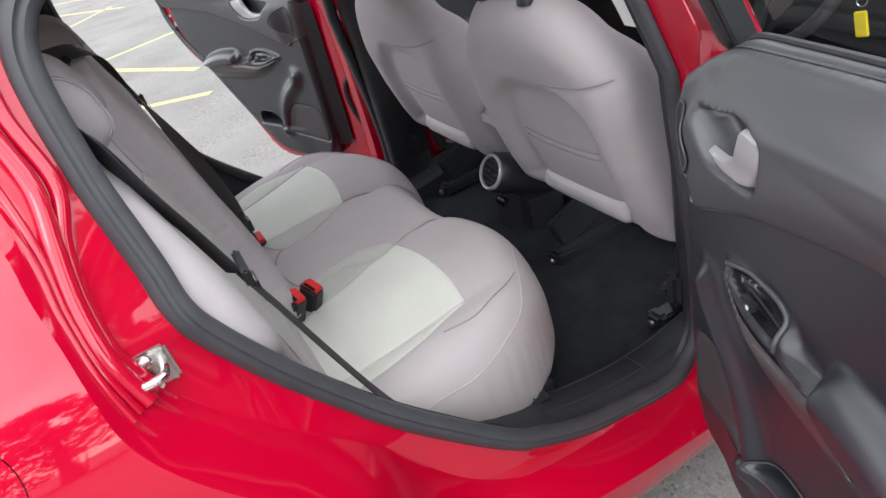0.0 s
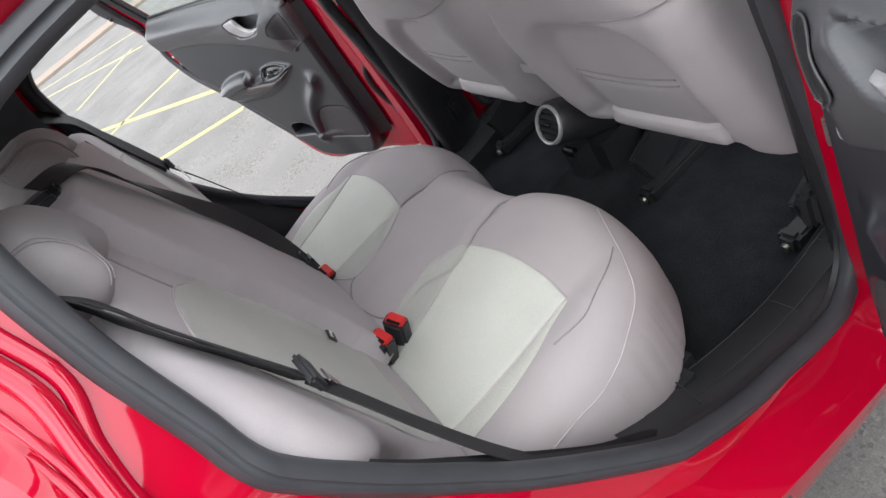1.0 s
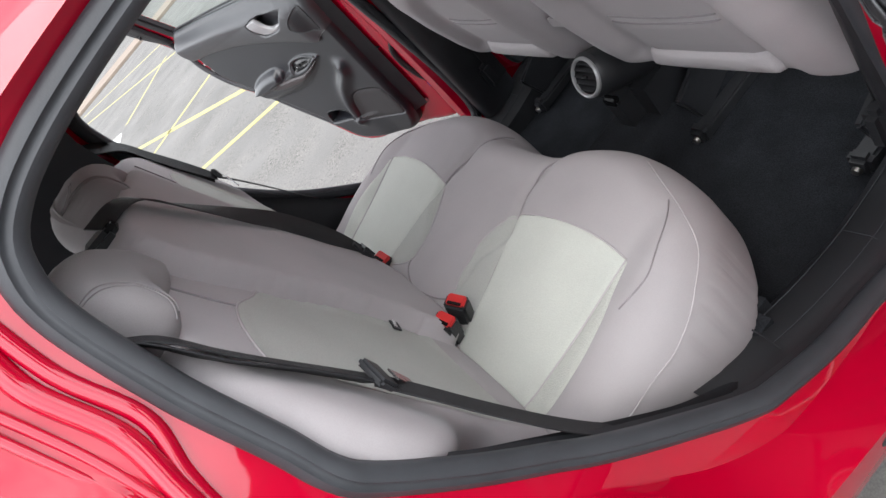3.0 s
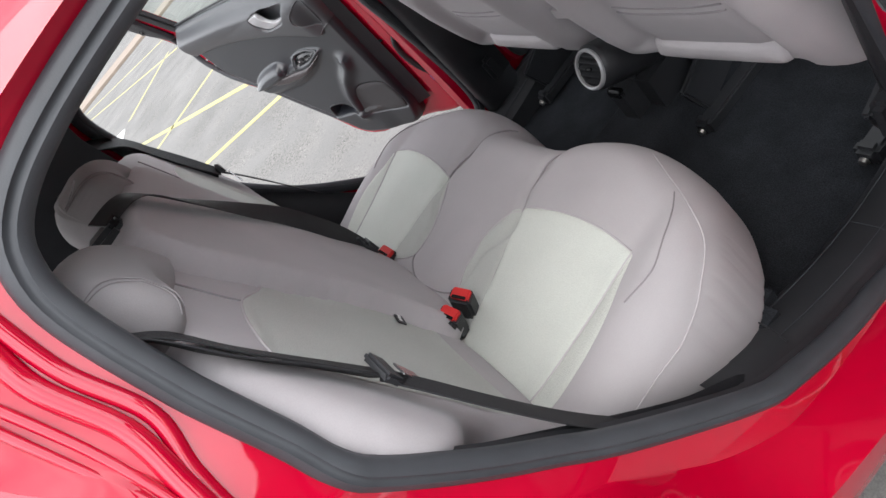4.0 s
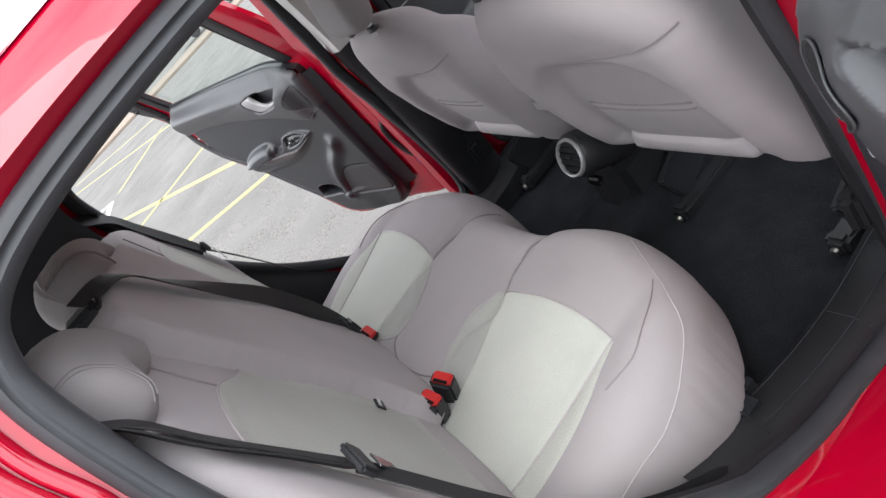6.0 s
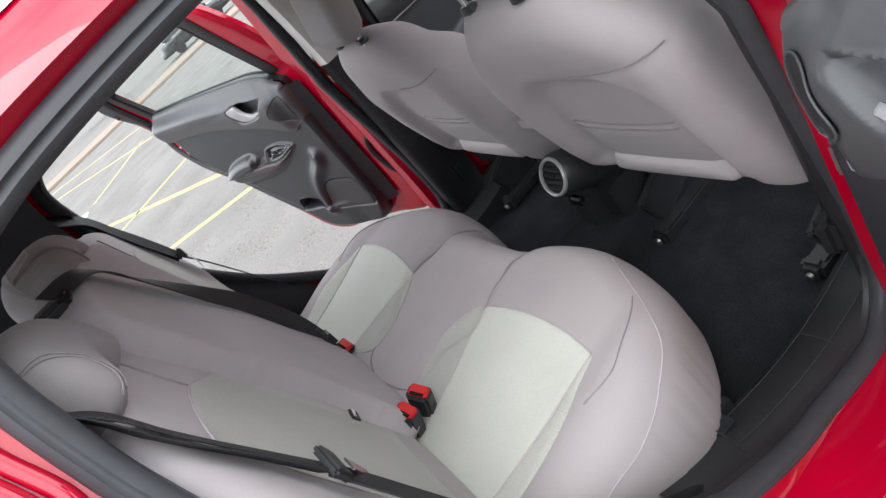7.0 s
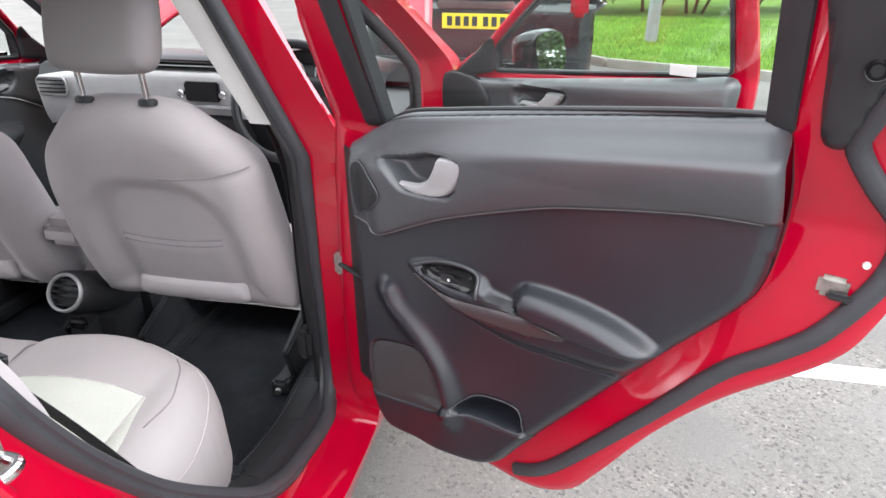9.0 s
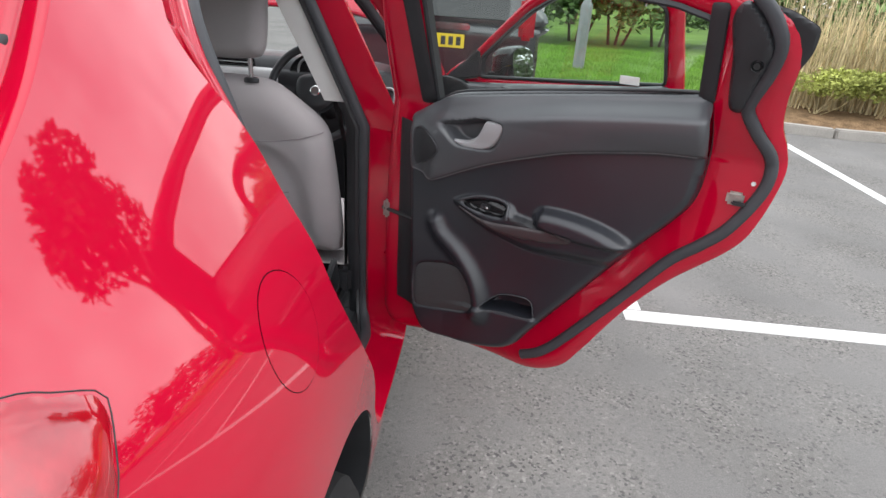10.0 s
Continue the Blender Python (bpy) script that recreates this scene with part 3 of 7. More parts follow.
    tail = part("tail_lamp", flip((lp, lf), sx), LAMP_RED, car, "red rear lamp with a clear glossy lens")
    lg = skin(curve(lamp, 90, True), 0.0)
    part("lamp_gap", flip(sweep(lg, ring(0.0008, 6), True, (1, 0, 0)), sx), BLACK, tail, "dark shut line round the lamp")
    # gutter behind the rear edge of the quarter panel, where the raised tailgate shuts
    edge = SILHOUETTE[(SILHOUETTE[:, 0] < -1.0) & (SILHOUETTE[:, 1] > 0.95)]
    edge = edge[np.argsort(edge[:, 1])]
    ex = side_x(edge[:, 0], edge[:, 1])
    g = []
    for dx, dy in ((0, 0), (-0.006, -0.005), (-0.022, -0.004), (-0.030, 0.006), (-0.036, 0.004), (-0.042, -0.024), (-0.052, -0.046), (-0.085, -0.050), (-0.10, -0.040), (-0.14, 0.02)):
        g.append(np.stack([ex + dx, edge[:, 0] + dy, edge[:, 1]], 1))
    n = len(edge)
    v = np.concatenate(g)
    f = [[k * n + i, k * n + i + 1, (k + 1) * n + i + 1, (k + 1) * n + i] for k in range(len(g) - 1) for i in range(n - 1)]
    part("tailgate_gutter", flip((v, f), sx), RED_IN, car, "red painted gutter of the tailgate opening", smooth=50)
    bump_at = (float(side_x(-1.20, 1.345)) - 0.05, -1.185, 1.345)
    part("bump_stop", flip(lathe([(0.0, 0.02), (0.01, 0.02), (0.014, 0.012), (0.014, 0.0)], 14, lambda a, b, h: (bump_at[0] + a, bump_at[1] - h, bump_at[2] + b)), sx), BLACK, car, "black rubber bump stop")
    # sill plug and striker
    sp_at = (float(side_x(-0.36, 0.352)) - 0.003, -0.36, 0.352)
    part("sill_plug", flip(lathe([(0.0, 0.004), (0.010, 0.004), (0.013, 0.001), (0.013, -0.004)], 20, lambda a, b, h: (sp_at[0] + h, sp_at[1] + a, sp_at[2] + b)), sx), BLACK, car, "small dark grey rubber sill plug")
    plate = part("striker", flip(box((0.756, -0.862, 1.0), (0.012, 0.050, 0.052), 0.004), sx), STEEL, car, "bright steel door striker")
    part("striker_loop", flip(tube(curve([(0.754, -0.880, 1.004), (0.780, -0.879, 1.004), (0.790, -0.873, 1.004), (0.790, -0.855, 1.004), (0.780, -0.849, 1.004), (0.754, -0.848, 1.004)], 30), 0.0060), sx), CHROME, plate)
    for bz in (-0.017, 0.017):
        part("bolt_head", flip(lathe([(0.0, 0.006), (0.007, 0.006), (0.009, 0.003), (0.009, 0.0)], 12, lambda a, b, h: (0.761 + h, -0.864 + a, 1.0 + bz + b)), sx), CHROME, plate)
    # check strap on the centre pillar
    strap = part("check_strap", flip(tube([(0.770, 0.004, 0.79), (0.82, -0.035, 0.79), (0.889, -0.095, 0.79)], 0.006, n=10), sx), BLACK, car, "dark steel door check strap")
    part("strap_bracket", flip(box((0.785, -0.002, 0.79), (0.026, 0.022, 0.055), 0.006), sx), STEEL, strap, "bare metal bracket with worn paint")
    for hz in (0.62, 1.0):
        part("door_hinge", flip(box((0.792, 0.022, hz), (0.036, 0.034, 0.045), 0.008), sx), RED_IN, car, "red painted door hinge")

# roof, headliner
def roof_z(x, y):
    y = np.asarray(y, float)
    top = np.interp(y, [-1.1, -0.9, -0.5, 0, 0.4, 0.68], [1.44, 1.505, 1.535, 1.54, 1.522, 1.465])
    return top + 0.055 * (1 - (np.abs(x) / 0.60) ** 2.4)


ys, xs_ = np.linspace(-1.12, 0.70, 50), np.linspace(-1, 1, 41)
rv = []
for y in ys:
    half = float(side_x(y, float(np.interp(y, [-1.12, -0.9, -0.5, 0, 0.4, 0.70], [1.437, 1.505, 1.535, 1.54, 1.522, 1.462])))) + 0.003
    for k in xs_:
        rv.append((half * k, y, float(roof_z(abs(k) * 0.6, y)) + 0.001))
rf = [[i * 41 + j, (i + 1) * 41 + j, (i + 1) * 41 + j + 1, i * 41 + j + 1] for i in range(49) for j in range(40)]
roof = part("roof", (rv, rf), RED, car, "glossy red steel roof")
part("headliner", ([(x * 0.97, y, z - 0.035) for x, y, z in rv], rf), PALEGREY, car, "pale grey fabric headlining")

# windscreen and pillars
ws_bot, ws_top = (1.42, 0.985), (0.69, 1.475)
wv = []
for i in range(17):
    s = i / 16
    for j in range(25):
        k = j / 12 - 1
        half = 0.60 * (1 - s) + 0.53 * s
        bow = 0.16 * (1 - k * k) * (1 - s) + 0.05 * (1 - k * k) * s
        wv.append((half * k * 1.08, ws_bot[0] * (1 - s) + ws_top[0] * s + bow, ws_bot[1] * (1 - s) + ws_top[1] * s + 0.02 * math.sin(math.pi * s) + 0.03 * (1 - k * k) * s))
wf = [[i * 25 + j, i * 25 + j + 1, (i + 1) * 25 + j + 1, (i + 1) * 25 + j] for i in range(16) for j in range(24)]
screen = part("windscreen", (wv, wf), GLASS_D, car, "clear laminated windscreen")
screen.visible_shadow = False
for sx in (1, -1):
    part("pillar_trim", flip(sweep(curve([(0.66, 1.36, 0.99), (0.62, 1.05, 1.20), (0.565, 0.78, 1.375), (0.545, 0.66, 1.425)], 24), rrect(0.07, 0.045, 0.015), False, (0, 0, 1)), sx), PALEGREY, car, "pale grey windscreen pillar trim")

# open bonnet on its stay, engine bay rim, nose
bv = []
for i in range(21):
    s = i / 20
    for j in range(31):
        k = j / 15 - 1
        half = 0.70 - 0.10 * s - 0.06 * s ** 3
        s0 = 0.31 * (1 - abs(k) ** 5)
        s = s0 + (1 - s0) * i / 20
        bv.append((half * k, 1.46 + 0.58 * s + 0.035 * math.sin(math.pi * s), 0.985 + 0.72 * s - 0.02 * (k * k) + 0.03 * math.sin(math.pi * s)))
bfaces = [[i * 31 + j, i * 31 + j + 1, (i + 1) * 31 + j + 1, (i + 1) * 31 + j] for i in range(20) for j in range(30)]
bonnet = solid(part("bonnet", (bv, bfaces), RED, car, "red bonnet raised open on its stay"), 0.018)
part("bonnet_stay", tube([(0.52, 2.08, 0.86), (0.56, 1.83, 1.36)], 0.006), BLACK, bonnet, "thin black stay rod")
nose_o = [(1.46, 0.985), (1.55, 0.93), (1.9, 0.87), (2.25, 0.74), (2.38, 0.60), (2.42, 0.45), (2.36, 0.26), (2.2, 0.20)]
nv = []
npath = curve(nose_o, 30)
for y, z in npath:
    for j in range(25):
        k = j / 12 - 1
        half = float(side_x(min(y, 2.28), min(z, 0.9)))
        nv.append((half * k, y - 0.16 * abs(k) ** 3 * max(0.0, (y - 1.7) / 0.7), z))
nf = [[i * 25 + j, i * 25 + j + 1, (i + 1) * 25 + j + 1, (i + 1) * 25 + j] for i in range(29) for j in range(24)]
keep = [f for f in nf if not (npath[f[0] // 25][1] > 0.80 and abs(f[0] % 25 - 12) < 11)]
part("front_bumper", (nv, keep), RED, car, "red front bumper and slam panel")
part("engine_cover", box((0, 1.85, 0.70), (1.15, 0.72, 0.12), 0.04), BLACK, car, "black engine bay and cover")
for sx in (1, -1):
    part("headlamp", flip(lathe([(0.0, 0.05), (0.06, 0.045), (0.10, 0.02), (0.11, 0.0)], 28, lambda a, b, h: (0.56 + 0.6 * a + 0.3 * h, 2.13 - 0.25 * abs(a) + h + 0.02, 0.76 + 0.8 * b)), sx), GLASS_D, car, "clear front lamp")

# tail: bumper, boot sill, raised tailgate
tv = []
tpath = curve([(-1.72, 0.72), (-1.84, 0.66), (-1.90, 0.52), (-1.87, 0.36), (-1.75, 0.22)], 24)
for y, z in tpath:
    for j in range(25):
        k = j / 12 - 1
        half = float(side_x(-1.72, z)) + 0.004
        tv.append((half * k, y + 0.10 * abs(k) ** 4, z))
part("rear_bumper", (tv, [[i * 25 + j, i * 25 + j + 1, (i + 1) * 25 + j + 1, (i + 1) * 25 + j] for i in range(23) for j in range(24)]), RED, car, "red rear bumper")
gv = []
for i in range(25):
    s = i / 24
    for j in range(25):
        k = j / 12 - 1
        half = 0.56 + 0.08 * s
        gv.append((half * k, -1.13 - 0.98 * s + 0.10 * k * k * s, 1.50 + 0.34 * s - 0.10 * s * s + 0.03 * (1 - k * k)))
gf = [[i * 25 + j, i * 25 + j + 1, (i + 1) * 25 + j + 1, (i + 1) * 25 + j] for i in range(24) for j in range(24)]
pane = [f for f in gf if 3 <= f[0] // 25 <= 12 and abs(f[0] % 25 - 11.5) < 10]
shell = [f for f in gf if f not in pane]
tailgate = solid(part("tailgate", (gv, shell), RED, car, "red tailgate raised fully open"), 0.03)
part("rear_glass", (gv, pane), GLASS, tailgate, "tinted rear window")


# ---- doors: built shut in (u from the hinge to the rear, n inwards, z), then swung open ----
class Leaf:
    def __init__(self, hx, hy, angle, sx):
        self.hx, self.hy, self.a, self.sx = hx, hy, radians(angle), sx

    def at(self, u, n, z):
        u, n, z = (np.asarray(q, float) for q in np.broadcast_arrays(u, n, z))
        x = self.hx + u * math.sin(self.a) - n * math.cos(self.a)
        y = self.hy - u * math.cos(self.a) - n * math.sin(self.a)
        return np.stack([x * self.sx, y, z], -1)

    def lay(self, geo):
        v = np.asarray(geo[0], float)
        return self.at(v[:, 0], v[:, 1], v[:, 2]), geo[1]


def tilt(z):
    return 0.45 * np.clip(np.asarray(z, float) - 1.12, 0, None)


def lathe_n(profile, k, cu, n0, cz):
    return lathe(profile, k, lambda a, b, h: (cu + a, n0 + h, cz + b))


R_EDGE = curve([(-0.02, 0.425), (0.15, 0.43), (0.33, 0.43), (0.46, 0.425), (0.548, 0.465), (0.602, 0.54), (0.686, 0.68), (0.777, 0.797), (0.893, 0.912),
                (0.932, 0.985), (0.957, 1.095), (0.948, 1.155), (0.930, 1.20), (0.926, 1.26), (0.932, 1.33), (0.915, 1.385), (0.862, 1.425), (0.74, 1.452),
                (0.52, 1.468), (0.28, 1.468), (0.10, 1.455), (0.02, 1.42), (-0.012, 1.32), (-0.030, 1.15), (-0.045, 0.9), (-0.045, 0.6)], 240, True)
R_WIN = corners([(0.118, 1.112), (0.35, 1.152), (0.60, 1.189), (0.774, 1.211), (0.776, 1.390), (0.70, 1.412), (0.52, 1.432), (0.28, 1.432), (0.130, 1.420)], 160)
F_EDGE = curve([(0.03, 0.372), (0.4, 0.368), (0.8, 0.372), (1.02, 0.385), (1.055, 0.45), (1.06, 0.9), (1.060, 1.12), (1.045, 1.30), (1.03, 1.40), (0.96, 1.455), (0.74, 1.468),
                (0.60, 1.452), (0.47, 1.385), (0.343, 1.285), (0.168, 1.141), (0.018, 1.02), (-0.05, 0.8), (-0.02, 0.5)], 220, True)
F_WIN = corners([(0.21, 1.050), (0.6, 1.085), (0.998, 1.125), (0.985, 1.385), (0.93, 1.415), (0.72, 1.425), (0.60, 1.405), (0.47, 1.335), (0.36, 1.250), (0.215, 1.130)], 140, 0.02)


def rim(outer, n0, n1, tilted=True):
    """A strip across the thickness of a panel along its outline."""
    t = tilt(outer[:, 1]) if tilted else 0
    a = np.stack([outer[:, 0], n0(outer) if callable(n0) else n0 + t, outer[:, 1]], 1)
    b = np.stack([outer[:, 0], n1 + t, outer[:, 1]], 1)
    return rings([a, (a + b) / 2, b])


def bumpy(v, c, s, h):
    """A soft round swelling at c, of half sizes s and height h."""
    return h * np.exp(-(((v[:, 0] - c[0]) / s[0]) ** 2) - (((v[:, 1] - c[1]) / s[1]) ** 2))


def step_fn(x, a, b):
    t = np.clip((x - a) / (b - a), 0, 1)
    return t * t * (3 - 2 * t)


def in_loop(v, loop, soft):
    """1 well inside a loop, 0 outside, with a soft edge."""
    _, d, ins = _near(np.array(v[:, :2]), [curve(loop, 72, True)])
    return np.where(ins, step_fn(d, 0, soft), 0.0)


def along(loop_pts, n_of, off, k=60, closed=False):
    c = curve(loop_pts, k, closed)
    return np.stack([c[:, 0], n_of(c) + off, c[:, 1]], 1)


def door_shell(leaf, edge, win, hinge_y, label, name):
    """Painted outer skin, inner panel, edges and window frame of a door, as one shell."""
    def n_out(v):
        return np.minimum(skin_n(v), tilt(v[:, 1]) - 0.008)

    def skin_n(v):
        return leaf.hx - (side_x(np.minimum(hinge_y - v[:, 0], 0.03) if name == "rear_door" else np.maximum(hinge_y - v[:, 0], 0.19), v[:, 1]) - 0.0)
    v, f, d = sheet(edge, 0.0135, (win,))
    out = np.stack([v[:, 0], n_out(v) + 0.006 * (1 - dome(d, 0.012)), v[:, 1]], 1)
    inn = np.stack([v[:, 0], 0.030 + tilt(v[:, 1]) + 0.014 * (dome(d, 0.03) - 1), v[:, 1]], 1)
    shell = part(name, leaf.lay(geo_join((out, f), rim(edge, lambda e: n_out(e) + 0.006, 0.016), rim(win, lambda e: n_out(e) + 0.006, 0.016))), RED, car, label, smooth=45)
    part("inner_panel", leaf.lay((inn, f)), RED_IN, shell, "red painted inner panel of the door", smooth=45)
    return shell


def pane_of(leaf, win, door, grow=1.02):
    c = win.mean(0)
    v, f, d = sheet(c + (win - c) * grow, 0.03)
    p = np.stack([v[:, 0], 0.006 + tilt(v[:, 1]), v[:, 1]], 1)
    g = part("window_pane", leaf.lay((p, f)), GLASS, door, "clear tempered door window, wound up")
    g.visible_shadow = False
    path = np.stack([win[:, 0], 0.018 + tilt(win[:, 1]), win[:, 1]], 1)
    part("window_seal", leaf.lay(sweep(path, [(-0.006, -0.014), (0.006, -0.014), (0.006, 0.010), (0.002, 0.014), (-0.006, 0.012)], True, (0, 1, 0))), BLACK, door, "black window channel rubber")


R_TRIM = curve([(0.066, 1.086), (0.092, 1.110), (0.178, 1.156), (0.30, 1.180), (0.50, 1.211), (0.70, 1.238), (0.783, 1.244), (0.802, 1.19), (0.808, 1.12), (0.802, 1.03), (0.775, 0.975),
                (0.685, 0.862), (0.58, 0.722), (0.47, 0.575), (0.43, 0.520), (0.372, 0.490), (0.25, 0.468), (0.145, 0.462), (0.100, 0.52), (0.086, 0.60), (0.076, 0.80), (0.066, 1.0)], 200, True)
R_CREASE = [(0.150, 0.925), (0.169, 0.937), (0.24, 0.978), (0.324, 1.015), (0.48, 1.068), (0.56, 1.087), (0.649, 1.104), (0.72, 1.115), (0.798, 1.125)]
R_CUP = [(0.145, 1.095), (0.19, 1.105), (0.228, 1.112), (0.277, 1.124), (0.33, 1.124), (0.352, 1.112), (0.345, 1.075), (0.327, 1.050), (0.288, 1.043), (0.235, 1.043), (0.212, 1.053), (0.19, 1.07), (0.165, 1.085)]
R_BIN = [(0.330, 0.612), (0.350, 0.640), (0.378, 0.663), (0.41, 0.673), (0.455, 0.676), (0.472, 0.665), (0.478, 0.640), (0.476, 0.624), (0.40, 0.617)]
R_ARM = [(0.21, 0.893), (0.255, 0.922), (0.32, 0.934), (0.385, 0.926), (0.42, 0.915), (0.47, 0.938), (0.55, 0.940), (0.63, 0.927), (0.695, 0.900), (0.70, 0.872), (0.655, 0.824), (0.557, 0.812), (0.45, 0.806), (0.35, 0.822), (0.26, 0.860)]
R_WELL = [(0.388, 0.950), (0.389, 0.896), (0.43, 0.884), (0.466, 0.877), (0.458, 0.905), (0.462, 0.950)]
R_RIDGE = [(0.17, 0.82), (0.19, 0.79), (0.25, 0.745), (0.295, 0.69), (0.318, 0.63), (0.322, 0.595)]
R_PAD = [(0.468, 0.935), (0.55, 0.938), (0.63, 0.925), (0.69, 0.900), (0.695, 0.878), (0.60, 0.868), (0.486, 0.878), (0.462, 0.895)]
R_POD = [(0.242, 0.901), (0.288, 0.919), (0.34, 0.924), (0.375, 0.916), (0.380, 0.895), (0.366, 0.879), (0.31, 0.880), (0.265, 0.888)]
R_SPK = [(0.108, 0.672), (0.18, 0.705), (0.246, 0.708), (0.28, 0.68), (0.297, 0.645), (0.309, 0.596), (0.25, 0.57), (0.15, 0.548), (0.105, 0.555)]
R_TWEET = [(0.092, 1.066), (0.148, 1.060), (0.178, 1.028), (0.155, 0.998), (0.118, 0.978), (0.095, 0.973)]


_ir = int(np.argmin(np.linalg.norm(R_TRIM - (0.807, 1.125), axis=1)))
_il = int(np.argmin(np.linalg.norm(R_TRIM - (0.068, 0.958), axis=1)))
R_CUT = curve([tuple(R_TRIM[_il]), (0.12, 0.950), (0.150, 0.936)] + R_CREASE[2:-1] + [tuple(R_TRIM[_ir])], 90)
R_UPPER = np.concatenate([R_TRIM[:_ir], R_CUT[::-1], R_TRIM[_il + 1:]])
R_LOWER = np.concatenate([R_CUT, R_TRIM[_ir + 1:_il]])


def trim_n(v):
    """Relief of the rear door lining, inwards from the hinge plane."""
    v = np.array(v, float)
    crease = np.interp(v[:, 0], R_CUT[:, 0], R_CUT[:, 1])
    n = 0.098 + tilt(v[:, 1]) * 0.4
    up = step_fn(v[:, 1] - crease, -0.004, 0.006) * (0.25 + 0.75 * step_fn(v[:, 0], 0.10, 0.17))
    top = np.interp(v[:, 0], [0.08, 0.18, 0.5, 0.8], [1.10, 1.15, 1.20, 1.238])
    rise = np.clip((v[:, 1] - crease) / np.maximum(top - crease, 0.02), 0, 1)
    n = n + up * (0.008 + 0.018 * np.sin(np.pi * np.clip(rise * 0.9 + 0.05, 0, 1)) - 0.034 * step_fn(rise, 0.62, 1.0))
    n = n - (1 - up) * 0.006
    n = n + 0.022 * in_loop(v, R_ARM, 0.034) * (1 - 0.95 * in_loop(v, R_WELL, 0.016)) + 0.018 * in_loop(v, R_PAD, 0.016)
    n = n - 0.016 * in_loop(v, R_POD, 0.012)
    ridge = curve(R_RIDGE, 40)
    dr = np.sqrt(((v[:, None] - ridge[None]) ** 2).sum(2)).min(1)
    n = n + 0.022 * np.exp(-((dr / 0.024) ** 2))
    lip = np.interp(v[:, 0], [0.09, 0.20, 0.28, 0.34, 0.40, 0.48, 0.52], [0.575, 0.588, 0.602, 0.612, 0.615, 0.623, 0.600])
    n = n + 0.011 * step_fn(lip - v[:, 1], -0.006, 0.004) * step_fn(v[:, 0], 0.20, 0.30) * step_fn(-v[:, 0], -0.56, -0.48)
    n = n - 0.048 * in_loop(v, R_CUP, 0.020) * step_fn(v[:, 0], 0.14, 0.22)
    return n - 0.050 * in_loop(v, R_BIN, 0.010) - 0.007 * in_loop(v, R_SPK, 0.008) - 0.005 * in_loop(v, R_TWEET, 0.006)


def lining(loop, step):
    """One moulding of the lining: places and faces, turned back along the outer edge."""
    v, f, _ = sheet(loop, step)
    turn = np.where(v[:, 1] > 1.08, 0.020, 0.040)
    n = trim_n(v) - turn * (1 - dome(_near(v.copy(), [R_TRIM])[1], 0.022))
    return np.stack([v[:, 0], n, v[:, 1]], 1), f


_low, _upp = lining(R_LOWER, 0.0036), lining(R_UPPER, 0.0036)


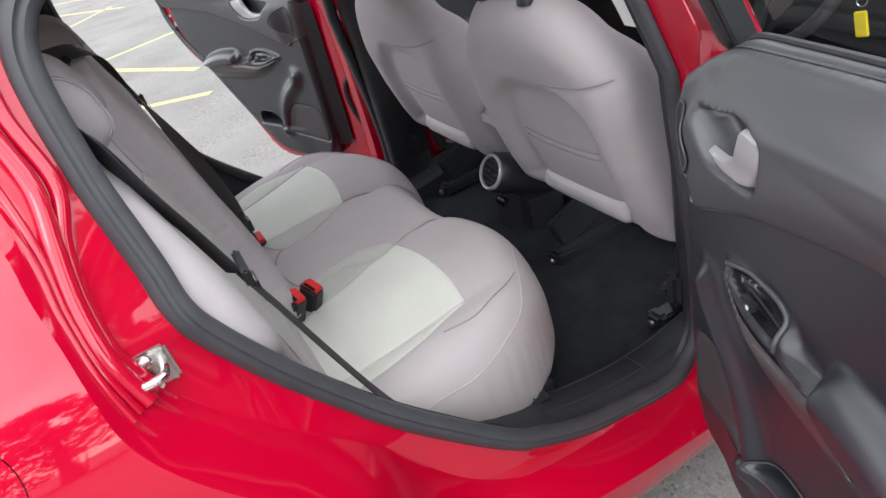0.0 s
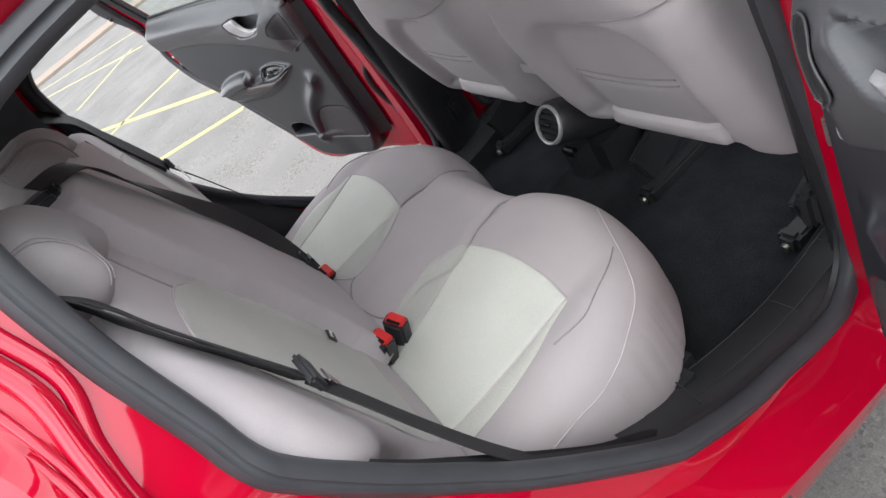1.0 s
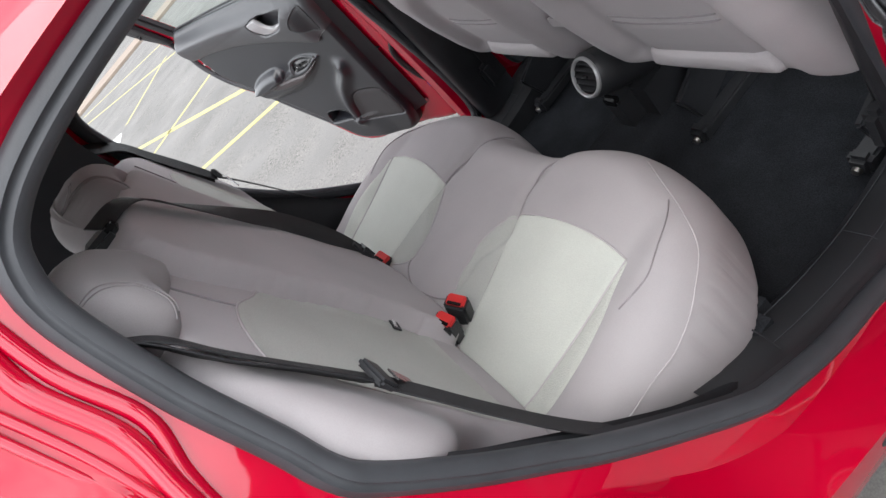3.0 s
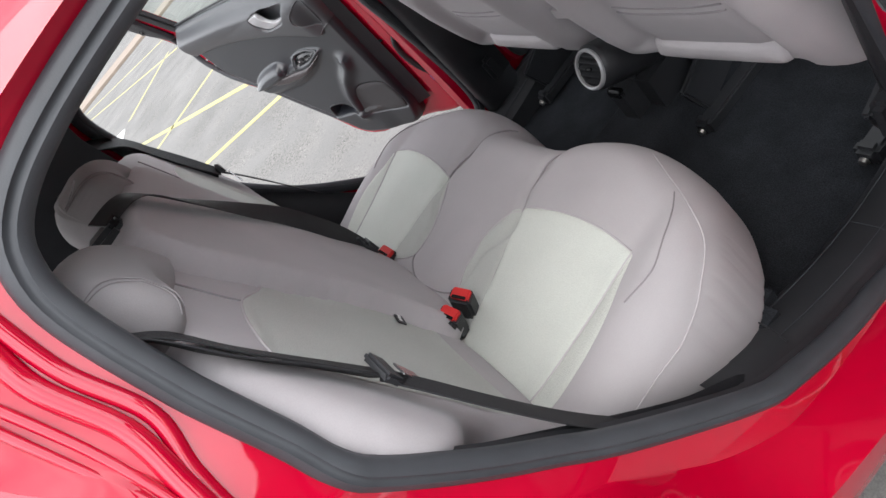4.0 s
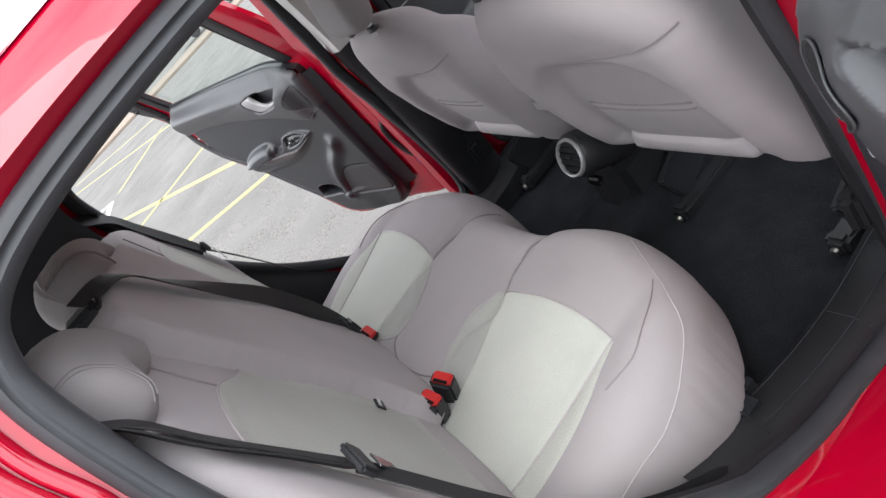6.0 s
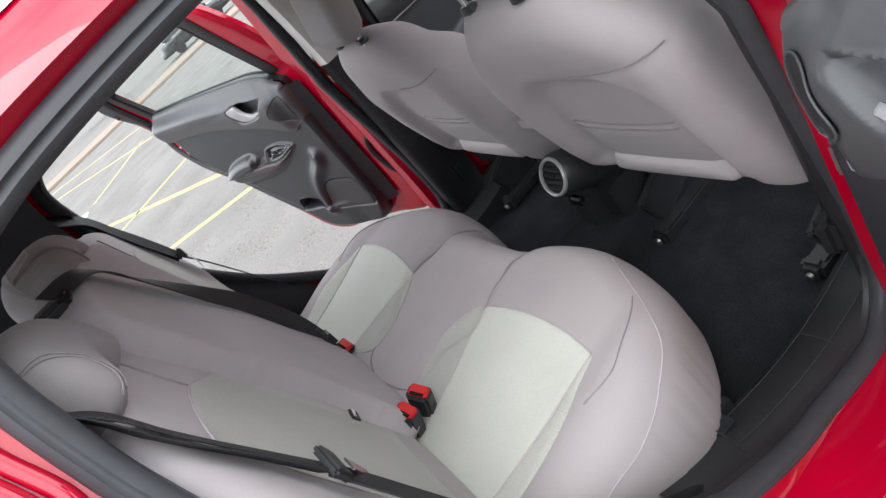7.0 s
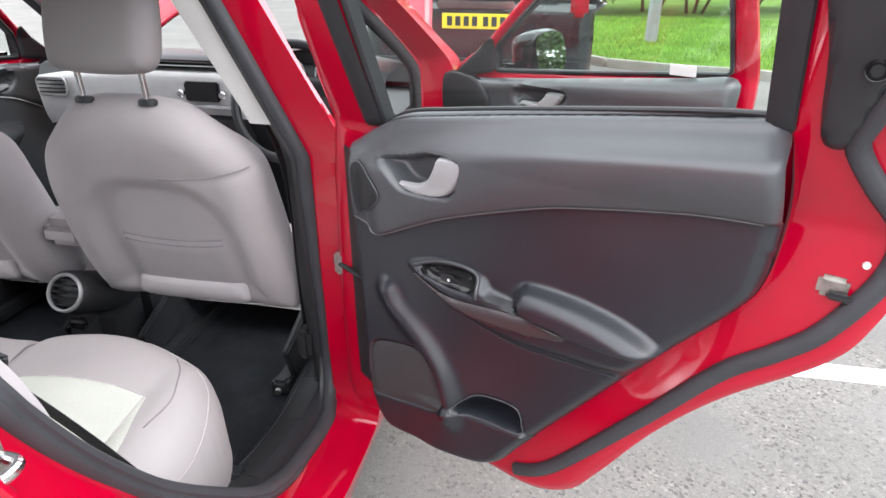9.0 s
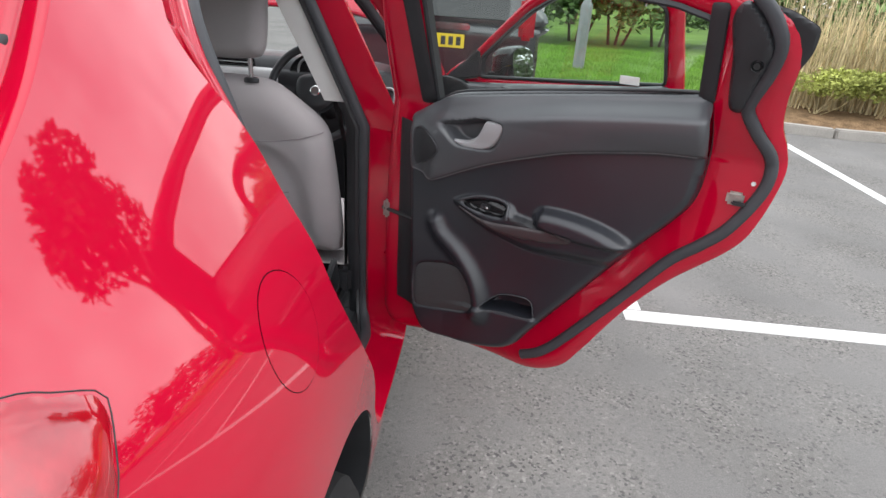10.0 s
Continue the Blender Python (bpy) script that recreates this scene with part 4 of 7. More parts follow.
def rear_door(sx, which):
    leaf = Leaf(0.83, 0.0 if sx > 0 else -0.022, 64, sx)
    door = door_shell(leaf, R_EDGE, R_WIN, -0.01, f"red rear {which} door standing wide open, dark lining inside", "rear_door")
    pane_of(leaf, R_WIN, door)
    part("door_lining", leaf.lay(_low), TRIM, door, "charcoal moulded door lining with armrest and pocket", smooth=60)
    part("upper_roll", leaf.lay(_upp), TRIM_L, door, "soft grey upper roll of the door lining", smooth=60)
    # back edge of the lining meets the painted panel
    part("lining_edge", leaf.lay(rings([np.stack([R_TRIM[:, 0], np.full(len(R_TRIM), q) + 0.4 * tilt(R_TRIM[:, 1]), R_TRIM[:, 1]], 1) for q in (0.028, 0.060)])), BLACK, door, "black edge of the door lining")
    # hinge-side return of the lining
    zz = np.linspace(0.52, 1.07, 24)
    u0 = np.interp(zz, [0.52, 0.60, 0.80, 1.0, 1.07], [0.100, 0.086, 0.076, 0.066, 0.066])
    cols = [np.stack([u0 * a + b, np.full(24, q), zz], 1) for a, b, q in ((1.0, 0.004, 0.066), (1.0, -0.004, 0.058), (0.5, -0.006, 0.040), (0.0, -0.022, 0.020), (0.0, -0.034, 0.002))[:5 if sx > 0 else 3]]
    part("hinge_side_cover", leaf.lay((np.concatenate(cols), [[k * 24 + i, k * 24 + i + 1, (k + 1) * 24 + i + 1, (k + 1) * 24 + i] for k in range(len(cols) - 1) for i in range(23)])), BLACK, door, "black hinge-side return of the lining", smooth=60)
    # ledge from the top of the lining back to the glass
    lc = curve([(0.100, 1.110), (0.178, 1.156), (0.30, 1.180), (0.50, 1.211), (0.70, 1.238), (0.783, 1.244)], 40)
    n0 = trim_n(lc) - 0.020
    n1 = 0.024 + tilt(lc[:, 1])
    ledge = [np.stack([lc[:, 0], n0 * (1 - q) + n1 * q, lc[:, 1] + dz], 1) for q, dz in ((0.0, -0.001), (0.15, 0.002), (0.5, 0.004), (1.0, 0.004))]
    part("belt_ledge", leaf.lay((np.concatenate(ledge), [[k * 40 + i, k * 40 + i + 1, (k + 1) * 40 + i + 1, (k + 1) * 40 + i] for k in range(3) for i in range(39)])), TRIM_L, door, "soft grey top ledge of the lining", smooth=60)
    part("waist_seal", leaf.lay(sweep(ledge[-1] + (0, 0.0, 0.002), ring(0.0042, 8), False, (0, 1, 0))), BLACK, door, "black rubber waist seal under the window")
    part("piping", leaf.lay(sweep(along(R_CUT[(R_CUT[:, 0] > 0.155) & (R_CUT[:, 0] < 0.800)][::4], trim_n, 0.0012, 80), ring(0.0010, 8), False, (0, 1, 0))), PIPE_G, door, "thin pale piping line")
    part("seam_line", leaf.lay(sweep(along([(0.152, 0.934), (0.12, 0.951), (0.086, 0.958)], trim_n, 0.0012, 16), ring(0.0009, 6), False, (0, 1, 0))), PIPE_G, door)
    part("seam_line", leaf.lay(sweep(along([(0.353, 0.824), (0.45, 0.806), (0.557, 0.811), (0.636, 0.818)], trim_n, 0.0006, 40), ring(0.0011, 6), False, (0, 1, 0))), RUBBER, door)
    # pull handle: silver paddle hinged in its cup
    paddle = corners([(0.208, 1.060), (0.258, 1.063), (0.280, 1.076), (0.292, 1.097), (0.301, 1.121), (0.353, 1.122), (0.354, 1.105), (0.342, 1.079), (0.322, 1.056), (0.295, 1.046), (0.252, 1.043), (0.228, 1.047)], 80, 0.010)
    g = pillow(paddle, 0.0032, lambda q, e: 0.106 + (0.010 + 0.005 * step_fn(q[:, 1], 1.06, 1.10)) * dome(e, 0.006), lambda q, e: 0.106 - 0.0 * e, lambda q, h: np.stack([q[:, 0], h, q[:, 1]], 1))
    part("door_handle", leaf.lay(g), SILVER, door, "silver plastic door release handle")
    # armrest pieces
    bar = corners([(0.222, 0.893), (0.30, 0.872), (0.345, 0.868), (0.421, 0.877), (0.50, 0.883), (0.558, 0.882), (0.555, 0.864), (0.489, 0.850), (0.42, 0.846), (0.35, 0.846), (0.28, 0.862)], 80, 0.02)
    g = pillow(bar, 0.0032, lambda q, e: trim_n(q) + 0.002 + 0.007 * dome(e, 0.010), lambda q, e: trim_n(q) - 0.004, lambda q, h: np.stack([q[:, 0], h, q[:, 1]], 1))
    part("grip_bar", leaf.lay(g), BAR, door, "satin dark brown-grey pull bar")
    well = curve([(0.395, 0.892), (0.455, 0.892), (0.455, 0.878), (0.40, 0.878)], 30, True)
    part("grip_slot", leaf.lay(pillow(well, 0.005, lambda q, e: trim_n(q) + 0.002, lambda q, e: trim_n(q) - 0.002, lambda q, h: np.stack([q[:, 0], h, q[:, 1]], 1))), BLACK, door)
    pod = curve([(0.252, 0.902), (0.29, 0.914), (0.34, 0.918), (0.370, 0.911), (0.374, 0.895), (0.362, 0.884), (0.31, 0.885), (0.268, 0.892)], 60, True)
    g = pillow(pod, 0.003, lambda q, e: trim_n(q) + 0.0012, lambda q, e: trim_n(q) - 0.002, lambda q, h: np.stack([q[:, 0], h, q[:, 1]], 1))
    switch = part("window_switch", leaf.lay(g), GLOSSB, door, "black electric window switch")
    part("rocker", leaf.lay(box((0.322, 0.113, 0.904), (0.026, 0.010, 0.014), 0.003)), BLACK, switch)
    part("switch_mark", leaf.lay(box((0.329, 0.1185, 0.904), (0.005, 0.002, 0.005), 0.0005)), WHITEP, switch, "small white switch symbol")
    rim_loop = [(0.238, 0.901), (0.288, 0.921), (0.34, 0.926), (0.374, 0.919), (0.383, 0.900), (0.384, 0.884)]
    part("pod_rim", leaf.lay(sweep(along(rim_loop, trim_n, 0.001, 50), ring(0.0036, 8), False, (0, 1, 0))), TRIM_L, door, "rounded rim of the switch pod", smooth=80)
    # pocket, speaker, tweeter
    part("bin_lip", leaf.lay(sweep(along(R_BIN, trim_n, 0.0015, 50, True), ring(0.0014, 8), True, (0, 1, 0))), TRIM_L, door, "lip of the door pocket")
    spk = curve(R_SPK, 60, True)
    sc = spk.mean(0)
    sv, sf, sd = sheet(sc + (spk - sc) * 0.93, 0.005)
    part("speaker_grille", leaf.lay((np.stack([sv[:, 0], trim_n(sv) + 0.003 + 0.004 * dome(sd, 0.02), sv[:, 1]], 1), sf)), GRILLE, door, "dark perforated speaker grille")
    tw = curve(R_TWEET, 40, True)
    tc = tw.mean(0)
    tv2, tf2, td2 = sheet(tc + (tw - tc) * 0.93, 0.006)
    part("corner_panel", leaf.lay((np.stack([tv2[:, 0], trim_n(tv2) + 0.004 + 0.003 * dome(td2, 0.01), tv2[:, 1]], 1), tf2)), BLACK, door, "smooth black corner panel")
    part("corner_rim", leaf.lay(sweep(along(R_TWEET, trim_n, 0.003, 40, True), ring(0.0014, 8), True, (0, 1, 0))), TRIM_L, door)
    # quarter cover beside the window, with its screw
    for lo, hi, z0, z1 in ((0.070, 0.117, 1.12, 1.432), (0.764, 0.797, 1.225, 1.423)):
        strip = corners([(lo, z0), (hi, z0 + 0.006), (hi, z1), (lo, z1)], 80, 0.006)
        g = pillow(strip, 0.01, lambda q, e: 0.033 + tilt(q[:, 1]) + 0.004 * dome(e, 0.006), lambda q, e: 0.024 + tilt(q[:, 1]), lambda q, h: np.stack([q[:, 0], h, q[:, 1]], 1))
        part("window_upright", leaf.lay(g), BLACK, door, "black cover of the window upright")
    qc = curve([(0.826, 1.430), (0.804, 1.40), (0.815, 1.33), (0.820, 1.26), (0.826, 1.228), (0.842, 1.220), (0.856, 1.232), (0.870, 1.281), (0.885, 1.347), (0.861, 1.397)], 70, True)
    g = pillow(qc, 0.007, lambda q, e: 0.036 + tilt(q[:, 1]) + 0.016 * dome(e, 0.012), lambda q, e: 0.030 + tilt(q[:, 1]), lambda q, h: np.stack([q[:, 0], h, q[:, 1]], 1))
    cover = part("quarter_cover", leaf.lay(g), BLACK, door, "black plastic quarter window cover")
    part("screw", leaf.lay(lathe_n([(0.0, 0.004), (0.006, 0.004), (0.008, 0.0), (0.011, 0.002), (0.012, 0.0)], 16, 0.862, 0.054 + 0.45 * 0.2, 1.318)), GLOSSB, cover)
    # outer fin of black quarter trim
    fin = corners([(0.862, 1.428), (0.905, 1.415), (0.950, 1.392), (0.947, 1.348), (0.920, 1.290), (0.888, 1.246), (0.894, 1.31), (0.897, 1.37)], 60, 0.012)
    g = pillow(fin, 0.007, lambda q, e: 0.012 + tilt(q[:, 1]) + 0.006 * dome(e, 0.01), lambda q, e: -0.012 + tilt(q[:, 1]) * 0.9, lambda q, h: np.stack([q[:, 0], h, q[:, 1]], 1))
    part("quarter_fin", leaf.lay(g), BLACK, door, "black outer quarter trim of the door")
    # door seal along the painted edge
    seal = curve([(0.84, 1.44), (0.872, 1.405), (0.893, 1.36), (0.886, 1.308), (0.864, 1.25), (0.862, 1.225), (0.888, 1.182), (0.925, 1.130), (0.926, 1.064), (0.880, 0.968), (0.830, 0.912), (0.768, 0.852),
                  (0.672, 0.720), (0.550, 0.560), (0.492, 0.498), (0.44, 0.470)], 100)
    path = np.stack([seal[:, 0], 0.032 + tilt(seal[:, 1]), seal[:, 1]], 1)
    part("door_edge_seal", leaf.lay(sweep(path, [(-0.013, -0.006), (0.013, -0.006), (0.013, 0.006), (0.006, 0.012), (-0.008, 0.012), (-0.013, 0.004)], False, (0, 1, 0))), RUBBER, door, "dark rubber door edge seal", smooth=60)
    # latch
    latch = part("latch", leaf.lay(box((0.876, 0.032, 1.034), (0.036, 0.012, 0.030), 0.006)), STEEL, door, "bare metal door latch")
    part("latch_jaw", leaf.lay(box((0.886, 0.043, 1.026), (0.030, 0.008, 0.010), 0.003)), BLACK, latch)
    for du, dz in ((0.904, 1.072), (0.896, 1.004)):
        part("screw", leaf.lay(lathe_n([(0.0, 0.004), (0.004, 0.004), (0.005, 0.0)], 14, du, 0.030, dz)), WHITEP, latch, "white plastic edge clip")
    return door


GRILLE = mat("speaker_mesh", (0.045, 0.045, 0.047), 0.55, 0, 0.1, 10, 0.3, 300, spec=0.4, cell=420, fine=0.3)
BAR = mat("satin_bar_plastic", (0.050, 0.040, 0.042), 0.3, 0, 0.1, 10, 0.1, 600, spec=0.5)
rear_door(1, "driver's side")
rear_door(-1, "passenger's side")

F_TRIM = curve([(0.06, 1.02), (0.20, 1.030), (0.32, 1.043), (0.6, 1.075), (0.9, 1.11), (1.02, 1.122), (1.035, 1.05), (1.025, 0.85), (0.985, 0.65), (0.96, 0.50), (0.85, 0.455), (0.3, 0.45), (0.06, 0.47), (0.03, 0.60), (0.03, 0.95)], 160, True)
F_CREASE = [(0.24, 0.87), (0.31, 0.905), (0.387, 0.935), (0.53, 0.965), (0.67, 0.987), (0.85, 0.997), (1.028, 1.0)]


def front_door(sx, angle, which, state):
    leaf = Leaf(0.84, 1.165, angle, sx)
    door = door_shell(leaf, F_EDGE, F_WIN, 1.165, f"red front {which} door {state}", "front_door")
    pane_of(leaf, F_WIN, door)

    def n_of(v):
        cu = curve(F_CREASE, 40)
        up = step_fn(v[:, 1] - np.interp(v[:, 0], cu[:, 0], cu[:, 1]), -0.004, 0.008)
        n = 0.092 + up * (0.012 + bumpy(v, (0.5, 1.05), (2.0, 0.04), 0.012)) - 0.05 * in_loop(v, [(0.36, 0.965), (0.34, 1.02), (0.45, 1.035), (0.54, 1.028), (0.525, 0.985), (0.45, 0.96)], 0.02)
        n = n + 0.04 * in_loop(v, [(0.35, 0.83), (0.5, 0.85), (0.85, 0.80), (0.86, 0.74), (0.6, 0.73), (0.4, 0.76)], 0.04)
        return n
    v, f, d = sheet(F_TRIM, 0.012)
    part("door_lining", leaf.lay((np.stack([v[:, 0], n_of(v) - 0.045 * (1 - dome(d, 0.025)), v[:, 1]], 1), f)), TRIM_L, door, "charcoal moulded door lining", smooth=60)
    part("piping", leaf.lay(sweep(along(F_CREASE, n_of, 0.003), ring(0.0022, 8), False, (0, 1, 0))), PALEGREY, door, "thin pale piping line")
    paddle = curve([(0.373, 0.972), (0.385, 0.984), (0.435, 0.984), (0.46, 1.002), (0.475, 1.020), (0.527, 1.022), (0.525, 1.003), (0.50, 0.978), (0.445, 0.962)], 60, True)
    part("door_handle", leaf.lay(pillow(paddle, 0.006, lambda q, e: 0.098 + 0.018 * dome(e, 0.006), lambda q, e: 0.098 + 0 * e, lambda q, h: np.stack([q[:, 0], h, q[:, 1]], 1))), SILVER, door, "silver plastic door release handle")
    tw = curve([(0.05, 1.03), (0.16, 1.04), (0.22, 1.01), (0.25, 0.95), (0.18, 0.90), (0.06, 0.88)], 50, True)
    part("corner_panel", leaf.lay(pillow(tw, 0.008, lambda q, e: 0.112 + 0.006 * dome(e, 0.01), lambda q, e: 0.09 + 0 * e, lambda q, h: np.stack([q[:, 0], h, q[:, 1]], 1))), BLACK, door, "black speaker corner panel")
    # sail panel and door mirror
    sail = corners([(0.05, 1.01), (0.06, 1.045), (0.205, 1.165), (0.222, 1.16), (0.222, 1.05)], 60, 0.015)
    part("sail_panel", leaf.lay(pillow(sail, 0.008, lambda q, e: 0.045 + 0.006 * dome(e, 0.01) + tilt(q[:, 1]), lambda q, e: 0.0 + 0 * e, lambda q, h: np.stack([q[:, 0], h, q[:, 1]], 1))), BLACK, door, "black mirror corner panel")
    head = curve([(-0.09, 0.065), (0.0, 0.08), (0.085, 0.065), (0.105, 0.01), (0.09, -0.055), (0.02, -0.078), (-0.085, -0.065), (-0.105, 0.0)], 60, True)
    mu, mn, mz = 0.285, -0.155, 1.10

    def place(q, h):
        return np.stack([mu + h, mn - q[:, 0], mz + q[:, 1]], 1)
    mirror = part("door_mirror", leaf.lay(pillow(head, 0.008, lambda q, e: 0.02 * dome(e, 0.012), lambda q, e: -0.10 * dome(e, 0.07), place)), GLOSSB, door, "glossy black door mirror housing")
    mv, mf, md = sheet(head * 0.90, 0.01)
    part("mirror_glass", leaf.lay((place(mv, 0.036 - (0.20 if sx > 0 else 0.0) * mv[:, 1]), mf)), MIRROR, mirror, "door mirror glass")
    part("mirror_foot", leaf.lay(box((0.25, -0.045, 1.055), (0.06, 0.11, 0.035), 0.012)), GLOSSB, mirror)
    return door


front_door(1, 60, "driver's side", "standing open")
front_door(-1, 0, "passenger's side", "shut")
_fd = Leaf(0.84, 1.165, 60, 1)
paper = part("paper_slip", _fd.lay(box((0.875, 0.062, 1.128), (0.075, 0.004, 0.032), 0.0015, Matrix.Rotation(radians(-12), 4, "X"))), WHITEP)
tagged(paper, "small white paper slip tucked behind the front door waist ledge", "paper")


# ---- inside: floor, linings ----
part("floor_pan", box((0, -0.15, 0.275), (1.40, 3.1, 0.03), 0.01), CARPET, car, "black carpeted floor")
_tun = curve([(-0.20, 0.29), (-0.13, 0.31), (-0.10, 0.385), (-0.05, 0.405), (0.05, 0.405), (0.10, 0.385), (0.13, 0.31), (0.20, 0.29)], 30)
part("floor_tunnel", ([(x, y, z) for y in np.linspace(-0.4, 1.3, 20) for x, z in _tun], [[i * 30 + j, i * 30 + j + 1, (i + 1) * 30 + j + 1, (i + 1) * 30 + j] for i in range(19) for j in range(29)]), CARPET, car, "carpeted centre tunnel")
for sx in (1, -1):
    # sill lining: broad step from the seal down to the carpet
    sv, n = [], 30
    lowp = curve([(-0.47, 0.495), (-0.38, 0.447), (-0.25, 0.396), (-0.1, 0.366), (0.04, 0.366), (0.25, 0.39), (0.6, 0.39), (1.1, 0.40)], n)
    prof = ((0.705, 0.004), (0.69, 0.012), (0.665, 0.010), (0.615, 0.0), (0.59, -0.02), (0.582, -0.11))
    for y, z in lowp:
        for x, dz in prof:
            sv.append((x, y, max(0.285, z + dz)))
    part("sill_lining", flip((sv, [[i * 6 + j, i * 6 + j + 1, (i + 1) * 6 + j + 1, (i + 1) * 6 + j] for i in range(n - 1) for j in range(5)]), sx), BLACK, car, "black ribbed plastic sill lining", smooth=40)
    part("lining_joint", flip(tube([(0.70, -0.33, 0.452), (0.66, -0.32, 0.445), (0.615, -0.315, 0.433)], 0.0015, n=6), sx), BLACK, car, "scuffed joint in the sill lining")
    for gx, gz in ((0.672, 0.0125), (0.612, 0.001)):
        part("lining_groove", flip(tube([(gx, y, z + gz) for y, z in lowp[3:]], 0.0011, n=6), sx), RUBBER, car, "moulded line along the sill lining")
    for jy in (-0.06, 0.10):
        jz = float(np.interp(jy, lowp[:, 0], lowp[:, 1]))
        part("lining_joint", flip(tube([(0.70, jy, jz + 0.007), (0.667, jy + 0.004, jz + 0.0125), (0.615, jy + 0.006, jz + 0.002)], 0.0011, n=6), sx), RUBBER, car, "joint in the sill lining")
    # quarter lining behind the rear seat
    q = curve([(-0.70, 0.36), (-0.80, 0.80), (-0.845, 1.05), (-0.85, 1.30), (-0.84, 1.40), (-1.0, 1.43), (-1.15, 1.37), (-1.26, 1.25), (-1.36, 1.14), (-1.60, 1.08), (-1.66, 0.80), (-1.62, 0.36)], 120, True)
    v, f, d = sheet(q, 0.025)
    x = side_x(v[:, 0], v[:, 1]) - 0.135 - 0.05 * step_fn(-v[:, 1], -1.0, -0.85)
    part("quarter_lining", flip((np.stack([x, v[:, 0], v[:, 1]], 1), f), sx), BLACK, car, "black plastic quarter lining", smooth=60)
    # side bolster shell between seat and door opening
    b = curve([(-0.41, 0.47), (-0.51, 0.575), (-0.605, 0.70), (-0.67, 0.79), (-0.735, 0.885), (-0.79, 1.0), (-0.86, 1.02), (-0.86, 0.60), (-0.70, 0.40), (-0.45, 0.38)], 70, True)
    v, f, d = sheet(b, 0.015)
    part("arch_lining", flip((np.stack([0.688 + 0.012 * dome(d, 0.03), v[:, 0], v[:, 1]], 1), f), sx), BLACK, car, "black plastic wheelhouse lining", smooth=60)
    # centre pillar lining: pale above, black below
    def pillar(z0, z1, k=16):
        out = []
        for z in np.linspace(z0, z1, k):
            y0 = float(np.interp(z, [0.4, 0.95, 1.1, 1.25, 1.42], [0.085, 0.072, 0.056, 0.03, -0.005]))
            y1 = float(np.interp(z, [0.4, 0.9, 1.1, 1.28, 1.42], [0.205, 0.20, 0.185, 0.16, 0.155]))
            xo = float(ap_x(0.05, z)) - 0.004
            for fx, fy in ((0.0, 0.0), (-0.03, -0.012), (-0.055, 0.004), (-0.062, 0.03)) if z0 < 1.0 else ((0.0, 0.0), (-0.03, -0.014), (-0.088, -0.010), (-0.096, 0.03)):
                out.append((xo + fx, y0 + fy, z))
            for fx, fy in ((-0.062, -0.03), (-0.055, -0.004), (-0.03, 0.012), (0.0, 0.0)):
                out.append((xo + fx, y1 + fy, z))
        return out, [[i * 8 + j, i * 8 + j + 1, (i + 1) * 8 + j + 1, (i + 1) * 8 + j] for i in range(k - 1) for j in range(7)]
    part("pillar_lining", rearward(flip(pillar(0.38, 1.086), sx)), BLACK, car, "black lower centre pillar lining", smooth=60)
    part("pillar_lining", rearward(flip(pillar(1.083, 1.44), sx)), PALEGREY, car, "pale grey upper centre pillar lining", smooth=60)
    belt = curve([(0.535, 0.10, 1.30), (0.575, 0.105, 1.15), (0.625, 0.115, 0.95), (0.632, 0.118, 0.70), (0.632, 0.12, 0.46)], 30)
    fb = part("front_belt", flip(sweep(belt, rrect(0.046, 0.002, 0.0008, 1), False, (1, 0, 0)), sx), WEB, car, "black front seat belt webbing")
    part("belt_loop", flip(box((0.55, 0.09, 1.26), (0.02, 0.07, 0.05), 0.008), sx), BLACK, fb)
    part("belt_reel_cover", flip(box((0.64, 0.09, 0.50), (0.04, 0.05, 0.09), 0.012), sx), BLACK, car, "black belt anchor cover")
part("parcel_wall", box((0, -0.90, 0.72), (1.26, 0.03, 0.86), 0.01), CARPET, car, "black carpeted back of the rear seat")
part("boot_floor", box((0, -1.30, 0.56), (1.24, 0.8, 0.03), 0.01), CARPET, car, "black boot carpet")
part("seat_plinth", box((0, -0.47, 0.37), (1.28, 0.44, 0.17), 0.03), CARPET, car, "black carpeted plinth under the rear seat")


# ---- rear bench ----
def mirror_loop(right):
    return right + [(-x, y) for x, y in right[::-1]]


CUSHION = curve(mirror_loop([(0.04, -0.158), (0.11, -0.150), (0.18, -0.115), (0.29, -0.095), (0.40, -0.112), (0.51, -0.164), (0.592, -0.244), (0.636, -0.33), (0.655, -0.45), (0.657, -0.58), (0.645, -0.74), (0.5, -0.80), (0.2, -0.80)]), 220, True)


def cushion_top(v):
    x, y = np.abs(v[:, 0]), v[:, 1]
    z = 0.648 - 0.145 * np.clip(-0.34 - y, 0, 0.4) + 0.008 * np.exp(-((x - 0.33) / 0.16) ** 2) * np.exp(-((y + 0.30) / 0.15) ** 2)
    z = z + 0.016 * step_fn(x, 0.49, 0.56) * step_fn(y, -0.75, -0.5) + 0.012 * np.exp(-(x / 0.09) ** 2)
    z = z - 0.013 * np.exp(-((x - 0.148 - 0.02 * step_fn(-y, 0.30, 0.37) + 0.05 * step_fn(-y, 0.40, 0.5)) / 0.014) ** 2) * step_fn(y, -0.62, -0.52)
    z = z - 0.006 * in_loop(np.stack([x, y], 1), PANEL, 0.06) 
    return z


